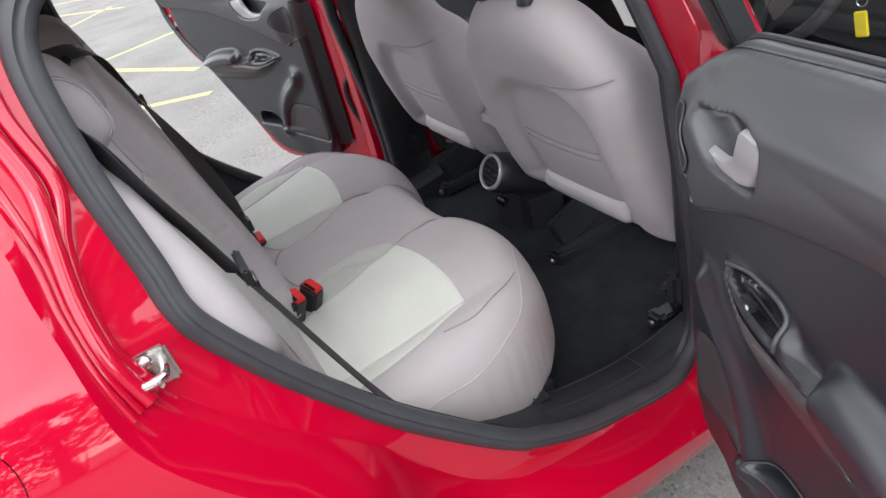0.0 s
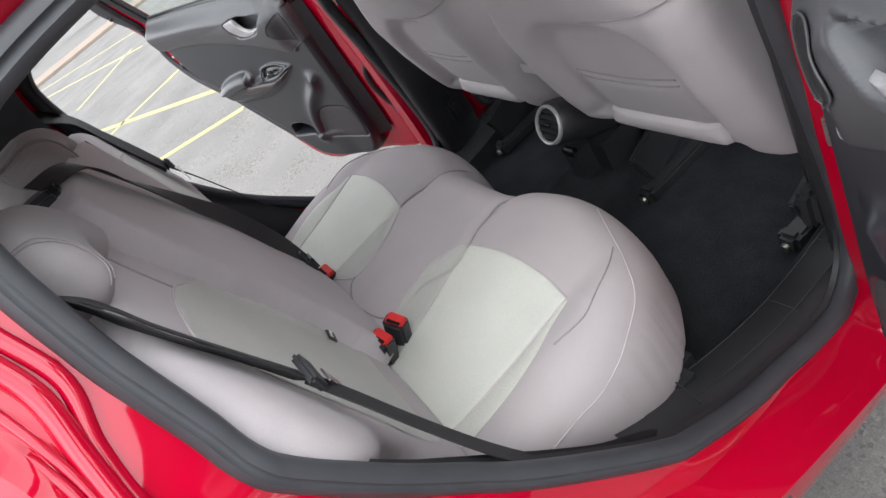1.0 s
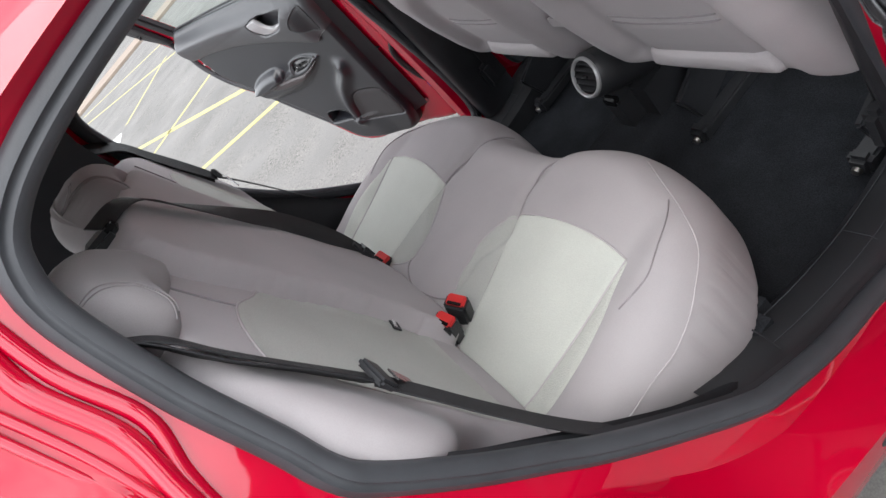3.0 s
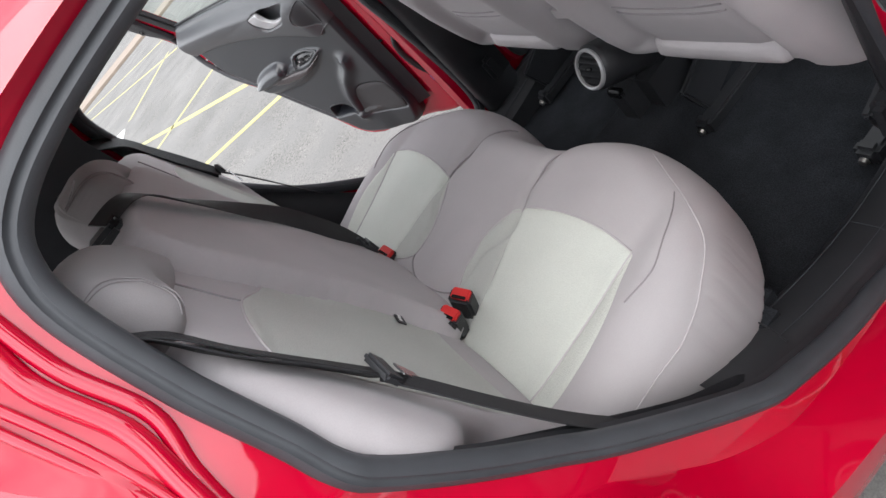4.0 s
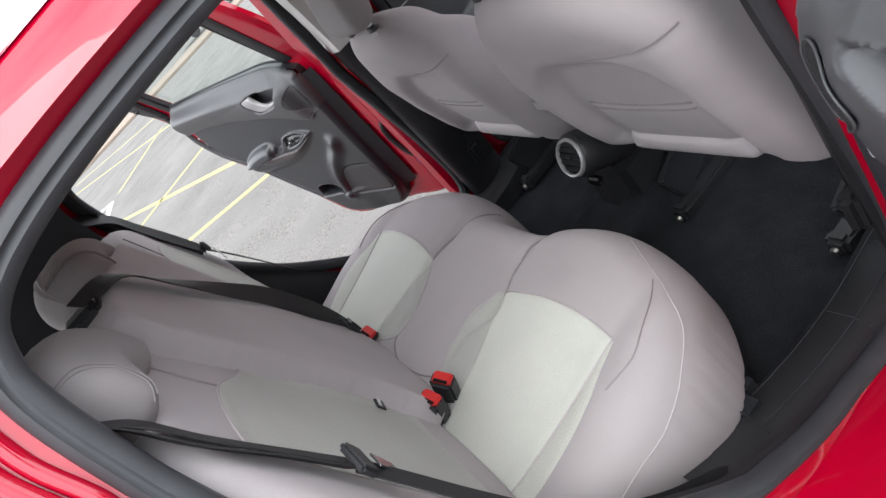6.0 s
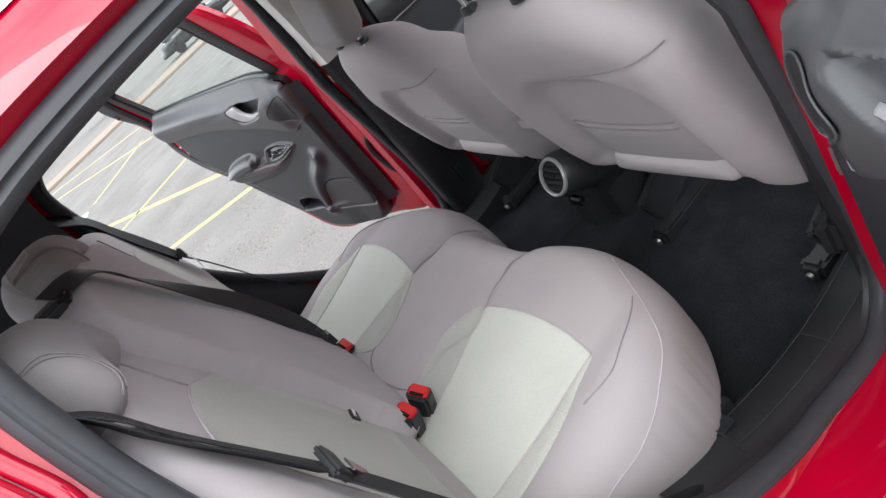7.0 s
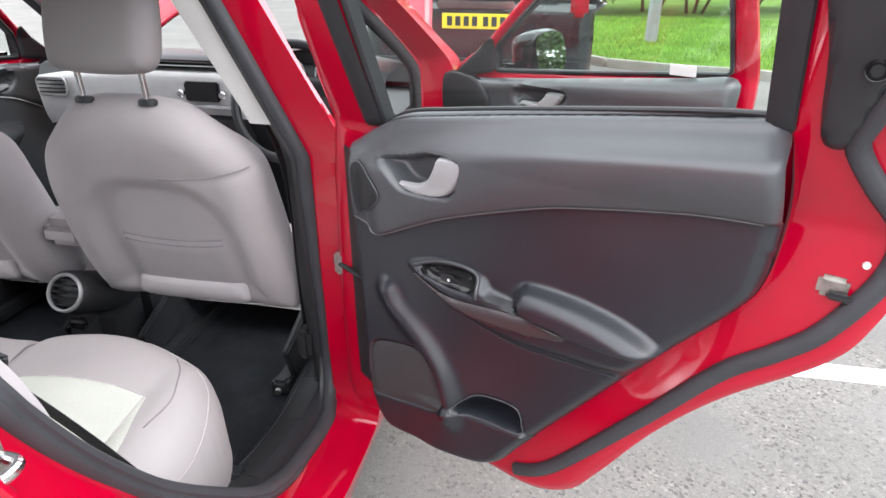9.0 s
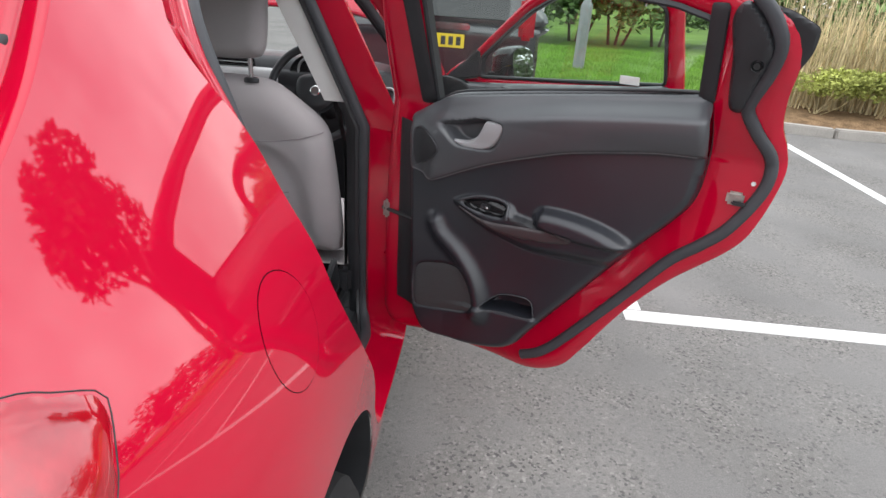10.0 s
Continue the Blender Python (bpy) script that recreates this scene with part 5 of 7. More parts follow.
PANEL = [(0.140, -0.362), (0.22, -0.345), (0.32, -0.335), (0.41, -0.338), (0.485, -0.352), (0.515, -0.42), (0.530, -0.50), (0.528, -0.60), (0.505, -0.668), (0.36, -0.70), (0.215, -0.69), (0.16, -0.63), (0.108, -0.565), (0.100, -0.47), (0.115, -0.41)]
P_MAIN = [(0.172, -0.362), (0.26, -0.343), (0.345, -0.336), (0.43, -0.340), (0.503, -0.354), (0.490, -0.50), (0.472, -0.680), (0.36, -0.695), (0.225, -0.685), (0.203, -0.513)]
P_SIDE = [(0.170, -0.364), (0.201, -0.513), (0.226, -0.64), (0.185, -0.612), (0.128, -0.588), (0.106, -0.545), (0.105, -0.50), (0.112, -0.45), (0.135, -0.40)]
P_OUT = [(0.506, -0.356), (0.520, -0.413), (0.536, -0.473), (0.542, -0.545), (0.530, -0.64), (0.505, -0.682), (0.476, -0.680), (0.494, -0.50)]


def cush_edge(x, d):
    """Rounding of the cushion: soft at the front nose, square-shouldered along the outer sides."""
    k = 2.1 + 0.9 * step_fn(np.abs(x), 0.40, 0.60)
    return (1 - (1 - np.clip(d / 0.105, 0, 1)) ** k).clip(0, 1) ** (1 / k)


def cush_surface(v):
    _, d, ins = _near(np.array(v, float)[:, :2], [CUSHION])
    d = np.where(ins, d, 0)
    top = cushion_top(v)
    return 0.44 + (top - 0.44) * cush_edge(np.asarray(v)[:, 0], d)


cushion = part("rear_seat_cushion", pillow(CUSHION, 0.0085, lambda v, d: 0.44 + (cushion_top(v) - 0.44) * cush_edge(v[:, 0], d), lambda v, d: 0.40 + 0.04 * (1 - dome(d, 0.02)),
                                           lambda v, h: np.stack([v[:, 0], v[:, 1], h], 1)), FABRIC, car, "grey cloth rear bench cushion with pale inserts", smooth=80)


def patch(loop, surf, lay, material, parent, name, label="", step=0.008, lift=0.0042, sharp=True, sx=1):
    """A sewn-on panel that follows a cushion's surface."""
    ring_ = np.array(loop, float) if sharp else curve(loop, 80, True)
    if sharp:
        ring_ = np.concatenate([np.linspace(ring_[i], ring_[(i + 1) % len(ring_)], 6, endpoint=False) for i in range(len(ring_))])
    ring_ = ring_ * (sx, 1)
    v, f, d = sheet(ring_, step)
    h = surf(v) + 0.0009 + 0.6 * lift * dome(d, 0.008)
    return part(name, (lay(v, h), f), material, parent, label, smooth=80)


def flat_lay(v, h):
    return np.stack([v[:, 0], v[:, 1], h], 1)


def seam(pts, surf, lay, parent, material=PIPING, r=0.0020, lift=0.001, k=60, closed=False, name="seam"):
    c = curve(pts, k, closed)
    return part(name, sweep(lay(c, surf(c) + lift), ring(r, 6), closed, (0, 0.3, 1)), material, parent, smooth=80)


INSERT_S = mat("grey_green_fabric", (0.43, 0.435, 0.41), 0.92, 0, 0.05, 6, 0.3, 500, spec=0.15, cell=520, fine=0.10)
WEAVE = mat("pale_woven_fabric", (0.63, 0.64, 0.59), 0.9, 0, 0.05, 6, 0.9, 500, spec=0.15, cell=520, fine=0.14)
for sx in (1, -1):
    patch(P_MAIN, cush_surface, flat_lay, INSERT, cushion, "seat_insert", "pale grey-green seat insert", sx=sx)
    patch(P_SIDE, cush_surface, flat_lay, INSERT_S, cushion, "seat_insert", "grey side strip of the seat insert", sx=sx, sharp=False)
    patch(P_OUT, cush_surface, flat_lay, WEAVE, cushion, "seat_insert", "coarsely woven strip of the seat insert", sx=sx, sharp=False)
    seam([(sx * x, y) for x, y in P_SIDE[3:] + P_MAIN[:5]], cush_surface, flat_lay, cushion)
    seam([(sx * x, y) for x, y in ((0.505, -0.356), (0.492, -0.50), (0.474, -0.680))], cush_surface, flat_lay, cushion)
    seam([(sx * x, y) for x, y in ((0.36, -0.145), (0.45, -0.192), (0.53, -0.235), (0.588, -0.280), (0.624, -0.352), (0.640, -0.43), (0.642, -0.50), (0.640, -0.58), (0.630, -0.66))], cush_surface, flat_lay, cushion, PIPING, 0.0014)
    seam([(sx * x, y) for x, y in ((0.489, -0.222), (0.522, -0.262), (0.547, -0.306), (0.569, -0.369), (0.556, -0.437))], cush_surface, flat_lay, cushion, SEAM, 0.0014)
    seam([(sx * x, y) for x, y in ((0.155, -0.150), (0.148, -0.20), (0.145, -0.262), (0.172, -0.360))], cush_surface, flat_lay, cushion, SEAM, 0.0025)
seam([(-0.165, -0.36), (-0.158, -0.48), (-0.125, -0.56), (-0.09, -0.60), (-0.02, -0.622), (0.071, -0.612), (0.126, -0.588)], cush_surface, flat_lay, cushion, SEAM, 0.002)

LEAN_B = math.atan(0.245)


def back_lay(v, h):
    y = -0.700 - (v[:, 1] - 0.66) * 0.245 + h * math.cos(LEAN_B)
    return np.stack([v[:, 0], y, v[:, 1] + h * math.sin(LEAN_B)], 1)


B_RIGHT = curve([(0.185, 0.60), (0.185, 0.90), (0.188, 1.15), (0.20, 1.225), (0.26, 1.24), (0.45, 1.238), (0.57, 1.225), (0.645, 1.18), (0.70, 1.08), (0.726, 0.98), (0.722, 0.91), (0.69, 0.865), (0.645, 0.835), (0.610, 0.76), (0.60, 0.60)], 140, True)
B_MID = curve([(-0.182, 0.60), (-0.182, 0.9), (-0.18, 1.15), (-0.165, 1.225), (-0.10, 1.25), (0.10, 1.265), (0.30, 1.268), (0.352, 1.250), (0.368, 1.20), (0.345, 1.125), (0.308, 1.03), (0.272, 0.93), (0.250, 0.84), (0.240, 0.75), (0.225, 0.60)], 140, True)


def back_h(v):
    x = np.abs(v[:, 0])
    side = 0.030 + 0.012 * step_fn(x, 0.56, 0.66) * step_fn(-v[:, 1], -1.2, -1.0) - 0.006 * in_loop(np.stack([x, v[:, 1]], 1), B_PANEL, 0.03)
    return side


B_PANEL = [(0.258, 0.95), (0.284, 1.035), (0.345, 1.068), (0.409, 1.103), (0.49, 1.110), (0.575, 1.098), (0.592, 1.0), (0.585, 0.80), (0.56, 0.68), (0.235, 0.68), (0.236, 0.80)]


def back_surface(v):
    v = np.array(v, float)
    x = np.abs(v[:, 0])
    q = np.stack([x, v[:, 1]], 1)
    d = _near(q.copy(), [B_RIGHT])[1]
    return back_h(v) - 0.055 + 0.055 * dome(d, 0.045)


for loop, sx, nm in ((B_RIGHT, 1, "driver's side rear backrest in grey cloth"), (B_RIGHT, -1, "passenger's side rear backrest in grey cloth"), (B_MID, 1, "raised grey cloth middle section of the backrest")):
    ob = part("rear_backrest", pillow(loop * (sx, 1), 0.012, lambda v, d: (back_h(v) - 0.055 + 0.055 * dome(d, 0.045)) if loop is B_RIGHT else (-0.015 + 0.084 * (1 - (1 - np.clip(d / 0.022, 0, 1)) ** 3) ** (1 / 3)), lambda v, d: -0.12 + 0.06 * (1 - dome(d, 0.03)), back_lay), FABRIC_D, car, nm, smooth=80)
    if loop is B_RIGHT:
        part("back_insert", (lambda s: (back_lay(s[0], back_surface(s[0]) + 0.0009 + 0.002 * dome(s[2], 0.008)), s[1]))(sheet(corners(B_PANEL, 120, 0.012) * (sx, 1), 0.009)),
             mat("grey_green_back_fabric", (0.47, 0.478, 0.45), 0.92, 0, 0.05, 6, 0.4, 500, spec=0.15, cell=520, fine=0.12), ob, "grey-green backrest insert", smooth=80)
        seam([(sx * x, z) for x, z in B_PANEL[:6]], back_surface, back_lay, ob)
        seam([(sx * x, z) for x, z in ((0.409, 1.103), (0.416, 1.14), (0.420, 1.20))], back_surface, back_lay, ob, SEAM, 0.0016)
    if sx == 1 and loop is B_RIGHT:
        def on_back(g, du, dz, lift):
            q = np.array(g[0], float)
            v = np.stack([du + q[:, 0], dz + q[:, 2]], 1)
            return back_lay(v, back_surface(v) + lift + q[:, 1]), g[1]
        label_tag = part("fabric_label", on_back(box((0, 0, 0), (0.042, 0.003, 0.020), 0.001), 0.243, 0.765, 0.006), BLACK, ob, "small black sewn fabric label")
        for k in range(4):
            part("label_print", on_back(box((0, 0, 0), (0.005, 0.001, 0.007), 0.0), 0.2325 + 0.007 * k, 0.766, 0.0082), WHITEP, label_tag)

H_SIDE = curve([(-0.128, 0.035), (-0.124, 0.080), (-0.095, 0.118), (-0.03, 0.132), (0.04, 0.130), (0.095, 0.112), (0.124, 0.075), (0.128, 0.030), (0.116, -0.004), (0.085, -0.014), (0.045, -0.006), (0.0, 0.012), (-0.045, -0.006), (-0.085, -0.014), (-0.116, -0.004)], 100, True)


def head_front(d, hf):
    return -0.015 + hf * (1 - (1 - np.clip(d / 0.040, 0, 1)) ** 2.5) ** (1 / 2.5)


for cx, hz, hf, nm in ((0.490, 1.204, 0.080, "grey cloth rear headrest pushed right down"), (-0.005, 1.228, 0.085, "grey cloth middle rear headrest pushed right down")):
    hl = H_SIDE * ((0.76, 0.98) if cx > 0.3 else (0.80, 0.80)) + (cx, hz)
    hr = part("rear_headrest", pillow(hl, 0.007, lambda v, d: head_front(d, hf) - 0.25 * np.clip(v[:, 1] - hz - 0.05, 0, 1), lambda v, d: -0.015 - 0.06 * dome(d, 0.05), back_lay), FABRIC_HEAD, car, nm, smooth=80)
    hs = lambda q: head_front(_near(np.array(q, float), [hl])[1], hf) - 0.25 * np.clip(np.asarray(q)[:, 1] - hz - 0.05, 0, 1)
    for lift in (0.0, 0.007):
        arc = [(0.088 - lift, 0.098), (0.072 - lift, 0.086), (0.063 - lift, 0.064), (0.061 - lift, 0.042), (0.068 - lift, 0.020), (0.080 - lift, 0.003)]
        seam([(cx + x, hz + z) for x, z in arc], hs, back_lay, hr, SEAM, 0.0010)
    part("headrest_socket", box((cx, -0.842, hz + 0.010), (0.14, 0.05, 0.022), 0.005), BLACK, hr, "black headrest sleeve")
guide = part("belt_guide", box((0.262, -0.830, 1.272), (0.05, 0.060, 0.028), 0.008), BLACK, car, "black middle belt guide on the backrest")
part("guide_slot", box((0.262, -0.806, 1.280), (0.036, 0.02, 0.014), 0.003), GLOSSB, guide)
part("seat_latch", box((0.60, -0.855, 1.235), (0.045, 0.04, 0.02), 0.006), BLACK, car, "black backrest release latch")


def belt_run(pts, k=50, width=0.046, ref=(0, 1, 0.3)):
    return sweep(curve(pts, k), rrect(width, 0.0022, 0.0009, 1), False, ref)


TONGUE = mat("tongue_steel", (0.62, 0.62, 0.63), 0.25, 1.0, 0.1, 30)
for sx, nm in ((1, "driver's"), (-1, "passenger's")):
    belt = part("rear_seat_belt", flip(belt_run([(0.585, -0.865, 1.30), (0.612, -0.815, 1.245), (0.622, -0.788, 1.17), (0.620, -0.755, 1.08), (0.618, -0.728, 0.995)], 50, 0.044, (-0.45, 0.75, 0.36)), sx), WEB, car, f"black rear belt webbing on the {nm} side, unfastened", smooth=60)
    part("belt_fold", flip(belt_run([(0.585, -0.860, 1.292), (0.606, -0.806, 1.236), (0.612, -0.780, 1.16), (0.610, -0.750, 1.07), (0.614, -0.722, 0.995)], 50, 0.044, (-0.25, 0.72, 0.45)), sx), WEB, belt, "doubled fold of webbing")
    part("belt_tail", flip(belt_run([(0.618, -0.724, 0.995), (0.642, -0.700, 0.94), (0.668, -0.672, 0.868), (0.690, -0.640, 0.785), (0.700, -0.612, 0.715), (0.705, -0.585, 0.655)], 40, 0.034, (0.1, 0.9, 0.3)), sx), WEB, belt, "lower run of webbing to the floor anchor")
    tg = part("belt_tongue", flip(box((0.622, -0.716, 0.998), (0.052, 0.012, 0.036), 0.004, Matrix.Rotation(radians(18), 4, "Y")), sx), BLACK, belt, "black plastic belt tongue")
    part("tongue_blade", flip(box((0.612, -0.706, 0.956), (0.024, 0.003, 0.05), 0.001, Matrix.Rotation(radians(18), 4, "Y")), sx), TONGUE, belt, "chromed tongue blade")
_run = [(0.262, -0.822, 1.290), (0.215, -0.768, 1.275), (0.14, -0.742, 1.19), (0.02, -0.710, 1.065), (-0.09, -0.680, 0.945), (-0.160, -0.648, 0.80), (-0.195, -0.638, 0.695)]
_edge, _face = belt_run(_run, 60, 0.048, (-0.2, 0.62, 0.38)), belt_run(_run, 60, 0.048, (0.75, 0.60, 0.35))
_turn = np.repeat(step_fn(np.arange(60) / 59.0, 0.05, 0.65), len(_face[0]) // 60)[:, None]
mid = part("rear_seat_belt", (np.asarray(_edge[0]) * (1 - _turn) + np.asarray(_face[0]) * _turn, _face[1]), WEB, car, "black middle rear belt webbing across the backrest", smooth=60)
bk = part("belt_tongue", box((-0.200, -0.632, 0.685), (0.05, 0.03, 0.05), 0.008), BLACK, mid, "black middle belt tongue")
part("tongue_prong", tube([(-0.175, -0.635, 0.70), (-0.165, -0.630, 0.745)], 0.004), BLACK, bk)
for at, turn, nm in (((0.206, -0.596, 0.642), 24, "black belt buckle with a red release button"), ((0.224, -0.640, 0.650), 12, "black belt buckle with a red release button"), ((-0.225, -0.625, 0.602), 5, "black belt buckle with a red release button")):
    m = Matrix.Translation(at) @ Matrix.Rotation(radians(24), 4, "Y") @ Matrix.Rotation(radians(-14), 4, "X") @ Matrix.Rotation(radians(turn), 4, "Z")
    g = box((0, 0, -0.005), (0.050, 0.034, 0.078), 0.006)
    b = part("belt_buckle", ([m @ Vector(q) for q in g[0]], g[1]), BLACK, car, nm)
    g = box((0, 0.002, 0.031), (0.040, 0.026, 0.013), 0.003)
    part("release_button", ([m @ Vector(q) for q in g[0]], g[1]), BUCKLE, b, "red release button")
    g = box((0, -0.008, 0.0385), (0.030, 0.007, 0.003), 0.001)
    part("buckle_slot", ([m @ Vector(q) for q in g[0]], g[1]), GLOSSB, b)


# ---- front seats ----
def yb(z, cx=0.35):
    return np.interp(z, [0.50, 0.575, 0.68, 0.79, 0.90, 1.0, 1.15, 1.25], [0.150, 0.112, 0.066, 0.028, -0.002, -0.024, -0.055, -0.070])


S_SIDE = [(0.09, 1.161), (0.145, 1.136), (0.2, 1.085), (0.246, 1.034), (0.266, 0.985), (0.275, 0.9), (0.281, 0.8), (0.283, 0.7), (0.279, 0.615), (0.262, 0.570), (0.12, 0.556)]
SEAT_BACK = curve([(0.0, 1.166)] + S_SIDE + [(0.0, 0.554)] + [(-x, z) for x, z in S_SIDE[::-1]], 170, True)
POCKET = [(-0.132, 0.792), (0.0, 0.780), (0.132, 0.792), (0.150, 0.72), (0.148, 0.635), (0.135, 0.60), (-0.135, 0.60), (-0.148, 0.635), (-0.150, 0.72)]
HEAD = (0.85, 1.0) * curve([(0.0, 1.44), (0.09, 1.437), (0.128, 1.41), (0.143, 1.34), (0.146, 1.27), (0.138, 1.222), (0.115, 1.206), (0.05, 1.200), (-0.05, 1.200), (-0.115, 1.206), (-0.138, 1.222), (-0.146, 1.27), (-0.143, 1.34), (-0.128, 1.41), (-0.09, 1.437)], 100, True)


S_HOLLOW = [(0.0, 0.975), (0.10, 0.965), (0.175, 0.90), (0.205, 0.80), (0.21, 0.68), (0.19, 0.60), (-0.19, 0.60), (-0.21, 0.68), (-0.205, 0.80), (-0.175, 0.90), (-0.10, 0.965)]


def seat_relief(v):
    x = np.abs(v[:, 0])
    h = 0.014 * step_fn(x, 0.16, 0.23) * step_fn(-v[:, 1], -1.03, -0.90) - 0.026 * in_loop(v, S_HOLLOW, 0.055)
    h = h + 0.008 * in_loop(v, POCKET, 0.035) + 0.010 * np.exp(-((v[:, 1] - 1.06) / 0.07) ** 2) * np.exp(-(x / 0.2) ** 4)
    return h - 0.003 * step_fn(v[:, 0], -0.06, 0.08) * np.exp(-((v[:, 1] - (0.972 + 0.9 * (x ** 2.6))) / 0.012) ** 2)


def front_seat(cx, nm):
    top = 0.020 if cx > 0 else 0.030

    def lay(v, h):
        return np.stack([cx + v[:, 0], yb(v[:, 1], cx) - h, v[:, 1] - top * step_fn(v[:, 1], 0.85, 1.15)], 1)
    seat = part("front_seat", pillow(SEAT_BACK, 0.0095, lambda v, d: seat_relief(v) - 0.058 * (1 - dome(d, 0.085)), lambda v, d: (seat_relief(v) - 0.058) * (1 - dome(d, 0.03)) - 0.14 * dome(d, 0.06) - 0.03 * step_fn(np.abs(v[:, 0]), 0.15, 0.22) * dome(d, 0.05), lay), FABRIC, car, nm, smooth=80)
    surf = lambda q: seat_relief(q) - 0.058 * (1 - dome(_near(np.array(q, float), [SEAT_BACK])[1], 0.085))
    seam([(0.04, 0.968), (0.10, 0.972), (0.16, 0.982), (0.225, 1.0), (0.252, 1.009)], surf, lay, seat, SEAM, 0.0016)
    for dz in (0.0, -0.016):
        seam([(-0.132, 0.792 + dz), (-0.06, 0.783 + dz), (0.0, 0.780 + dz), (0.06, 0.783 + dz), (0.132, 0.792 + dz)], surf, lay, seat, SEAM, 0.0020, name="pocket_edge")
    hem = corners([(-0.150, 0.652), (0.0, 0.648), (0.150, 0.652), (0.158, 0.600), (0.135, 0.580), (0.0, 0.576), (-0.135, 0.580), (-0.158, 0.600)], 80, 0.014)
    part("seat_hem", pillow(hem, 0.008, lambda v, d: surf(v) + 0.001 + 0.012 * dome(d, 0.012), lambda v, d: surf(v) - 0.004, lay), FABRIC_H, seat, "pale hem along the foot of the seat back", smooth=80)

    yh = -0.032 if cx > 0 else -0.036
    hx = cx - (0.012 if cx > 0 else -0.015)
    down = 0.0 if cx > 0 else 0.046

    def hlay(v, h):
        return np.stack([hx + v[:, 0], (-0.040 if cx > 0 else -0.046) + (v[:, 1] - 1.2) * 0.22 - h, v[:, 1] - 1.1 * top + 0.015 - down], 1)
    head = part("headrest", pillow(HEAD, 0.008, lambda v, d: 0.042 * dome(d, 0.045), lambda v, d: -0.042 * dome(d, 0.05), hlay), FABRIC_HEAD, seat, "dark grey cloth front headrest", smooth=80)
    for s in (-1, 1):
        part("headrest_post", tube([(hx + s * 0.074, yh + 0.008, 1.10 - top), (hx + s * 0.074, yh, 1.235 - top)], 0.0062, n=14), CHROME, seat, "chromed headrest post")
        part("post_sleeve", lathe([(0.0, 0.004), (0.014, 0.004), (0.019, 0.002), (0.021, -0.002), (0.021, -0.01)], 20, lambda a, b, h: (hx + s * 0.074 + a, yh + 0.006 + 0.7 * b, 1.160 - top + h)), BLACK, seat, "black headrest sleeve")
    base = curve([(-0.25, 0.40), (0.0, 0.40), (0.25, 0.40), (0.262, 0.48), (0.25, 0.64), (0.15, 0.70), (-0.15, 0.70), (-0.25, 0.64), (-0.262, 0.48)], 100, True)
    part("seat_base", pillow(base, 0.02, lambda v, d: 0.46 + 0.13 * dome(d, 0.09), lambda v, d: 0.40 + 0 * d, lambda v, h: np.stack([cx + v[:, 0], v[:, 1], h], 1)), FABRIC, seat, "grey cloth front seat cushion", smooth=80)
    for s in (-1, 1):
        rail = part("seat_rail", box((cx + s * 0.20, 0.40, 0.315), (0.045, 0.56, 0.035), 0.006), BLACK, seat, "black steel seat rail")
        part("rail_end", box((cx + s * 0.20, 0.125, 0.318), (0.05, 0.035, 0.05), 0.01), BLACK, rail)
        part("rail_bolt", lathe([(0.0, 0.008), (0.009, 0.008), (0.011, 0.0)], 12, lambda a, b, h: (cx + s * 0.20 + a, 0.105 - h, 0.315 + b)), STEEL, rail)
        part("seat_bracket", box((cx + s * 0.22, 0.22, 0.40), (0.02, 0.16, 0.12), 0.006, Matrix.Rotation(radians(20), 4, "X")), BLACK, seat)
    return seat


FABRIC_H = mat("pale_hem_fabric", (0.50, 0.47, 0.475), 0.92, 0, 0.06, 8, 0.3, 500, spec=0.15, cell=620, fine=0.1)
front_seat(0.336, "driver's seat in grey cloth, chrome headrest posts")
front_seat(-0.345, "front passenger seat in grey cloth")

# ---- centre console with rear vent ----
console = part("centre_console", geo_join(box((0, 0.62, 0.46), (0.19, 0.85, 0.20), 0.04), box((0, 0.16, 0.44), (0.15, 0.22, 0.22), 0.05)), BLACK, car, "black centre console between the front seats", smooth=50)
part("vent_pod", lathe([(0.0, 0.016), (0.043, 0.016), (0.045, 0.002), (0.052, 0.002), (0.060, 0.012), (0.066, 0.05), (0.070, 0.16), (0.060, 0.26)], 36, lambda a, b, h: (a, 0.038 + 0.88 * h + 0.47 * b * max(0.0, 1 - h / 0.12), 0.607 + b * (0.88 if h < 0.1 else 1.0) - 0.47 * h)), BLACK, console, "rounded black vent pod")
vent = part("rear_vent", lathe([(0.0435, 0.004), (0.0445, -0.003), (0.048, -0.005), (0.052, -0.001), (0.053, 0.010)], 40, lambda a, b, h: (a, 0.036 + 0.88 * h + 0.47 * b, 0.607 + 0.88 * b - 0.47 * h)), SILVER, console, "silver ringed round air vent")
for k in range(5):
    zz = 0.607 + (k - 2) * 0.0165
    half = math.sqrt(max(0.0001, 0.041 ** 2 - ((k - 2) * 0.0165) ** 2))
    part("vent_slat", box((0, 0.041 + 0.47 * (zz - 0.607), 0.607 + 0.88 * (zz - 0.607)), (2 * half, 0.012, 0.004), 0.001), BLACK, vent)
part("vent_dial", box((0.0, 0.035, 0.609), (0.022, 0.008, 0.006), 0.002), GLOSSB, vent)
part("armrest", box((0.0, 0.20, 0.755), (0.135, 0.26, 0.075), 0.025), FABRIC, console, "grey cloth centre armrest")
part("armrest_post", box((0.0, 0.26, 0.67), (0.10, 0.10, 0.12), 0.02), BLACK, console)
part("console_socket", box((0.0, 0.055, 0.50), (0.05, 0.02, 0.03), 0.006), GLOSSB, console)
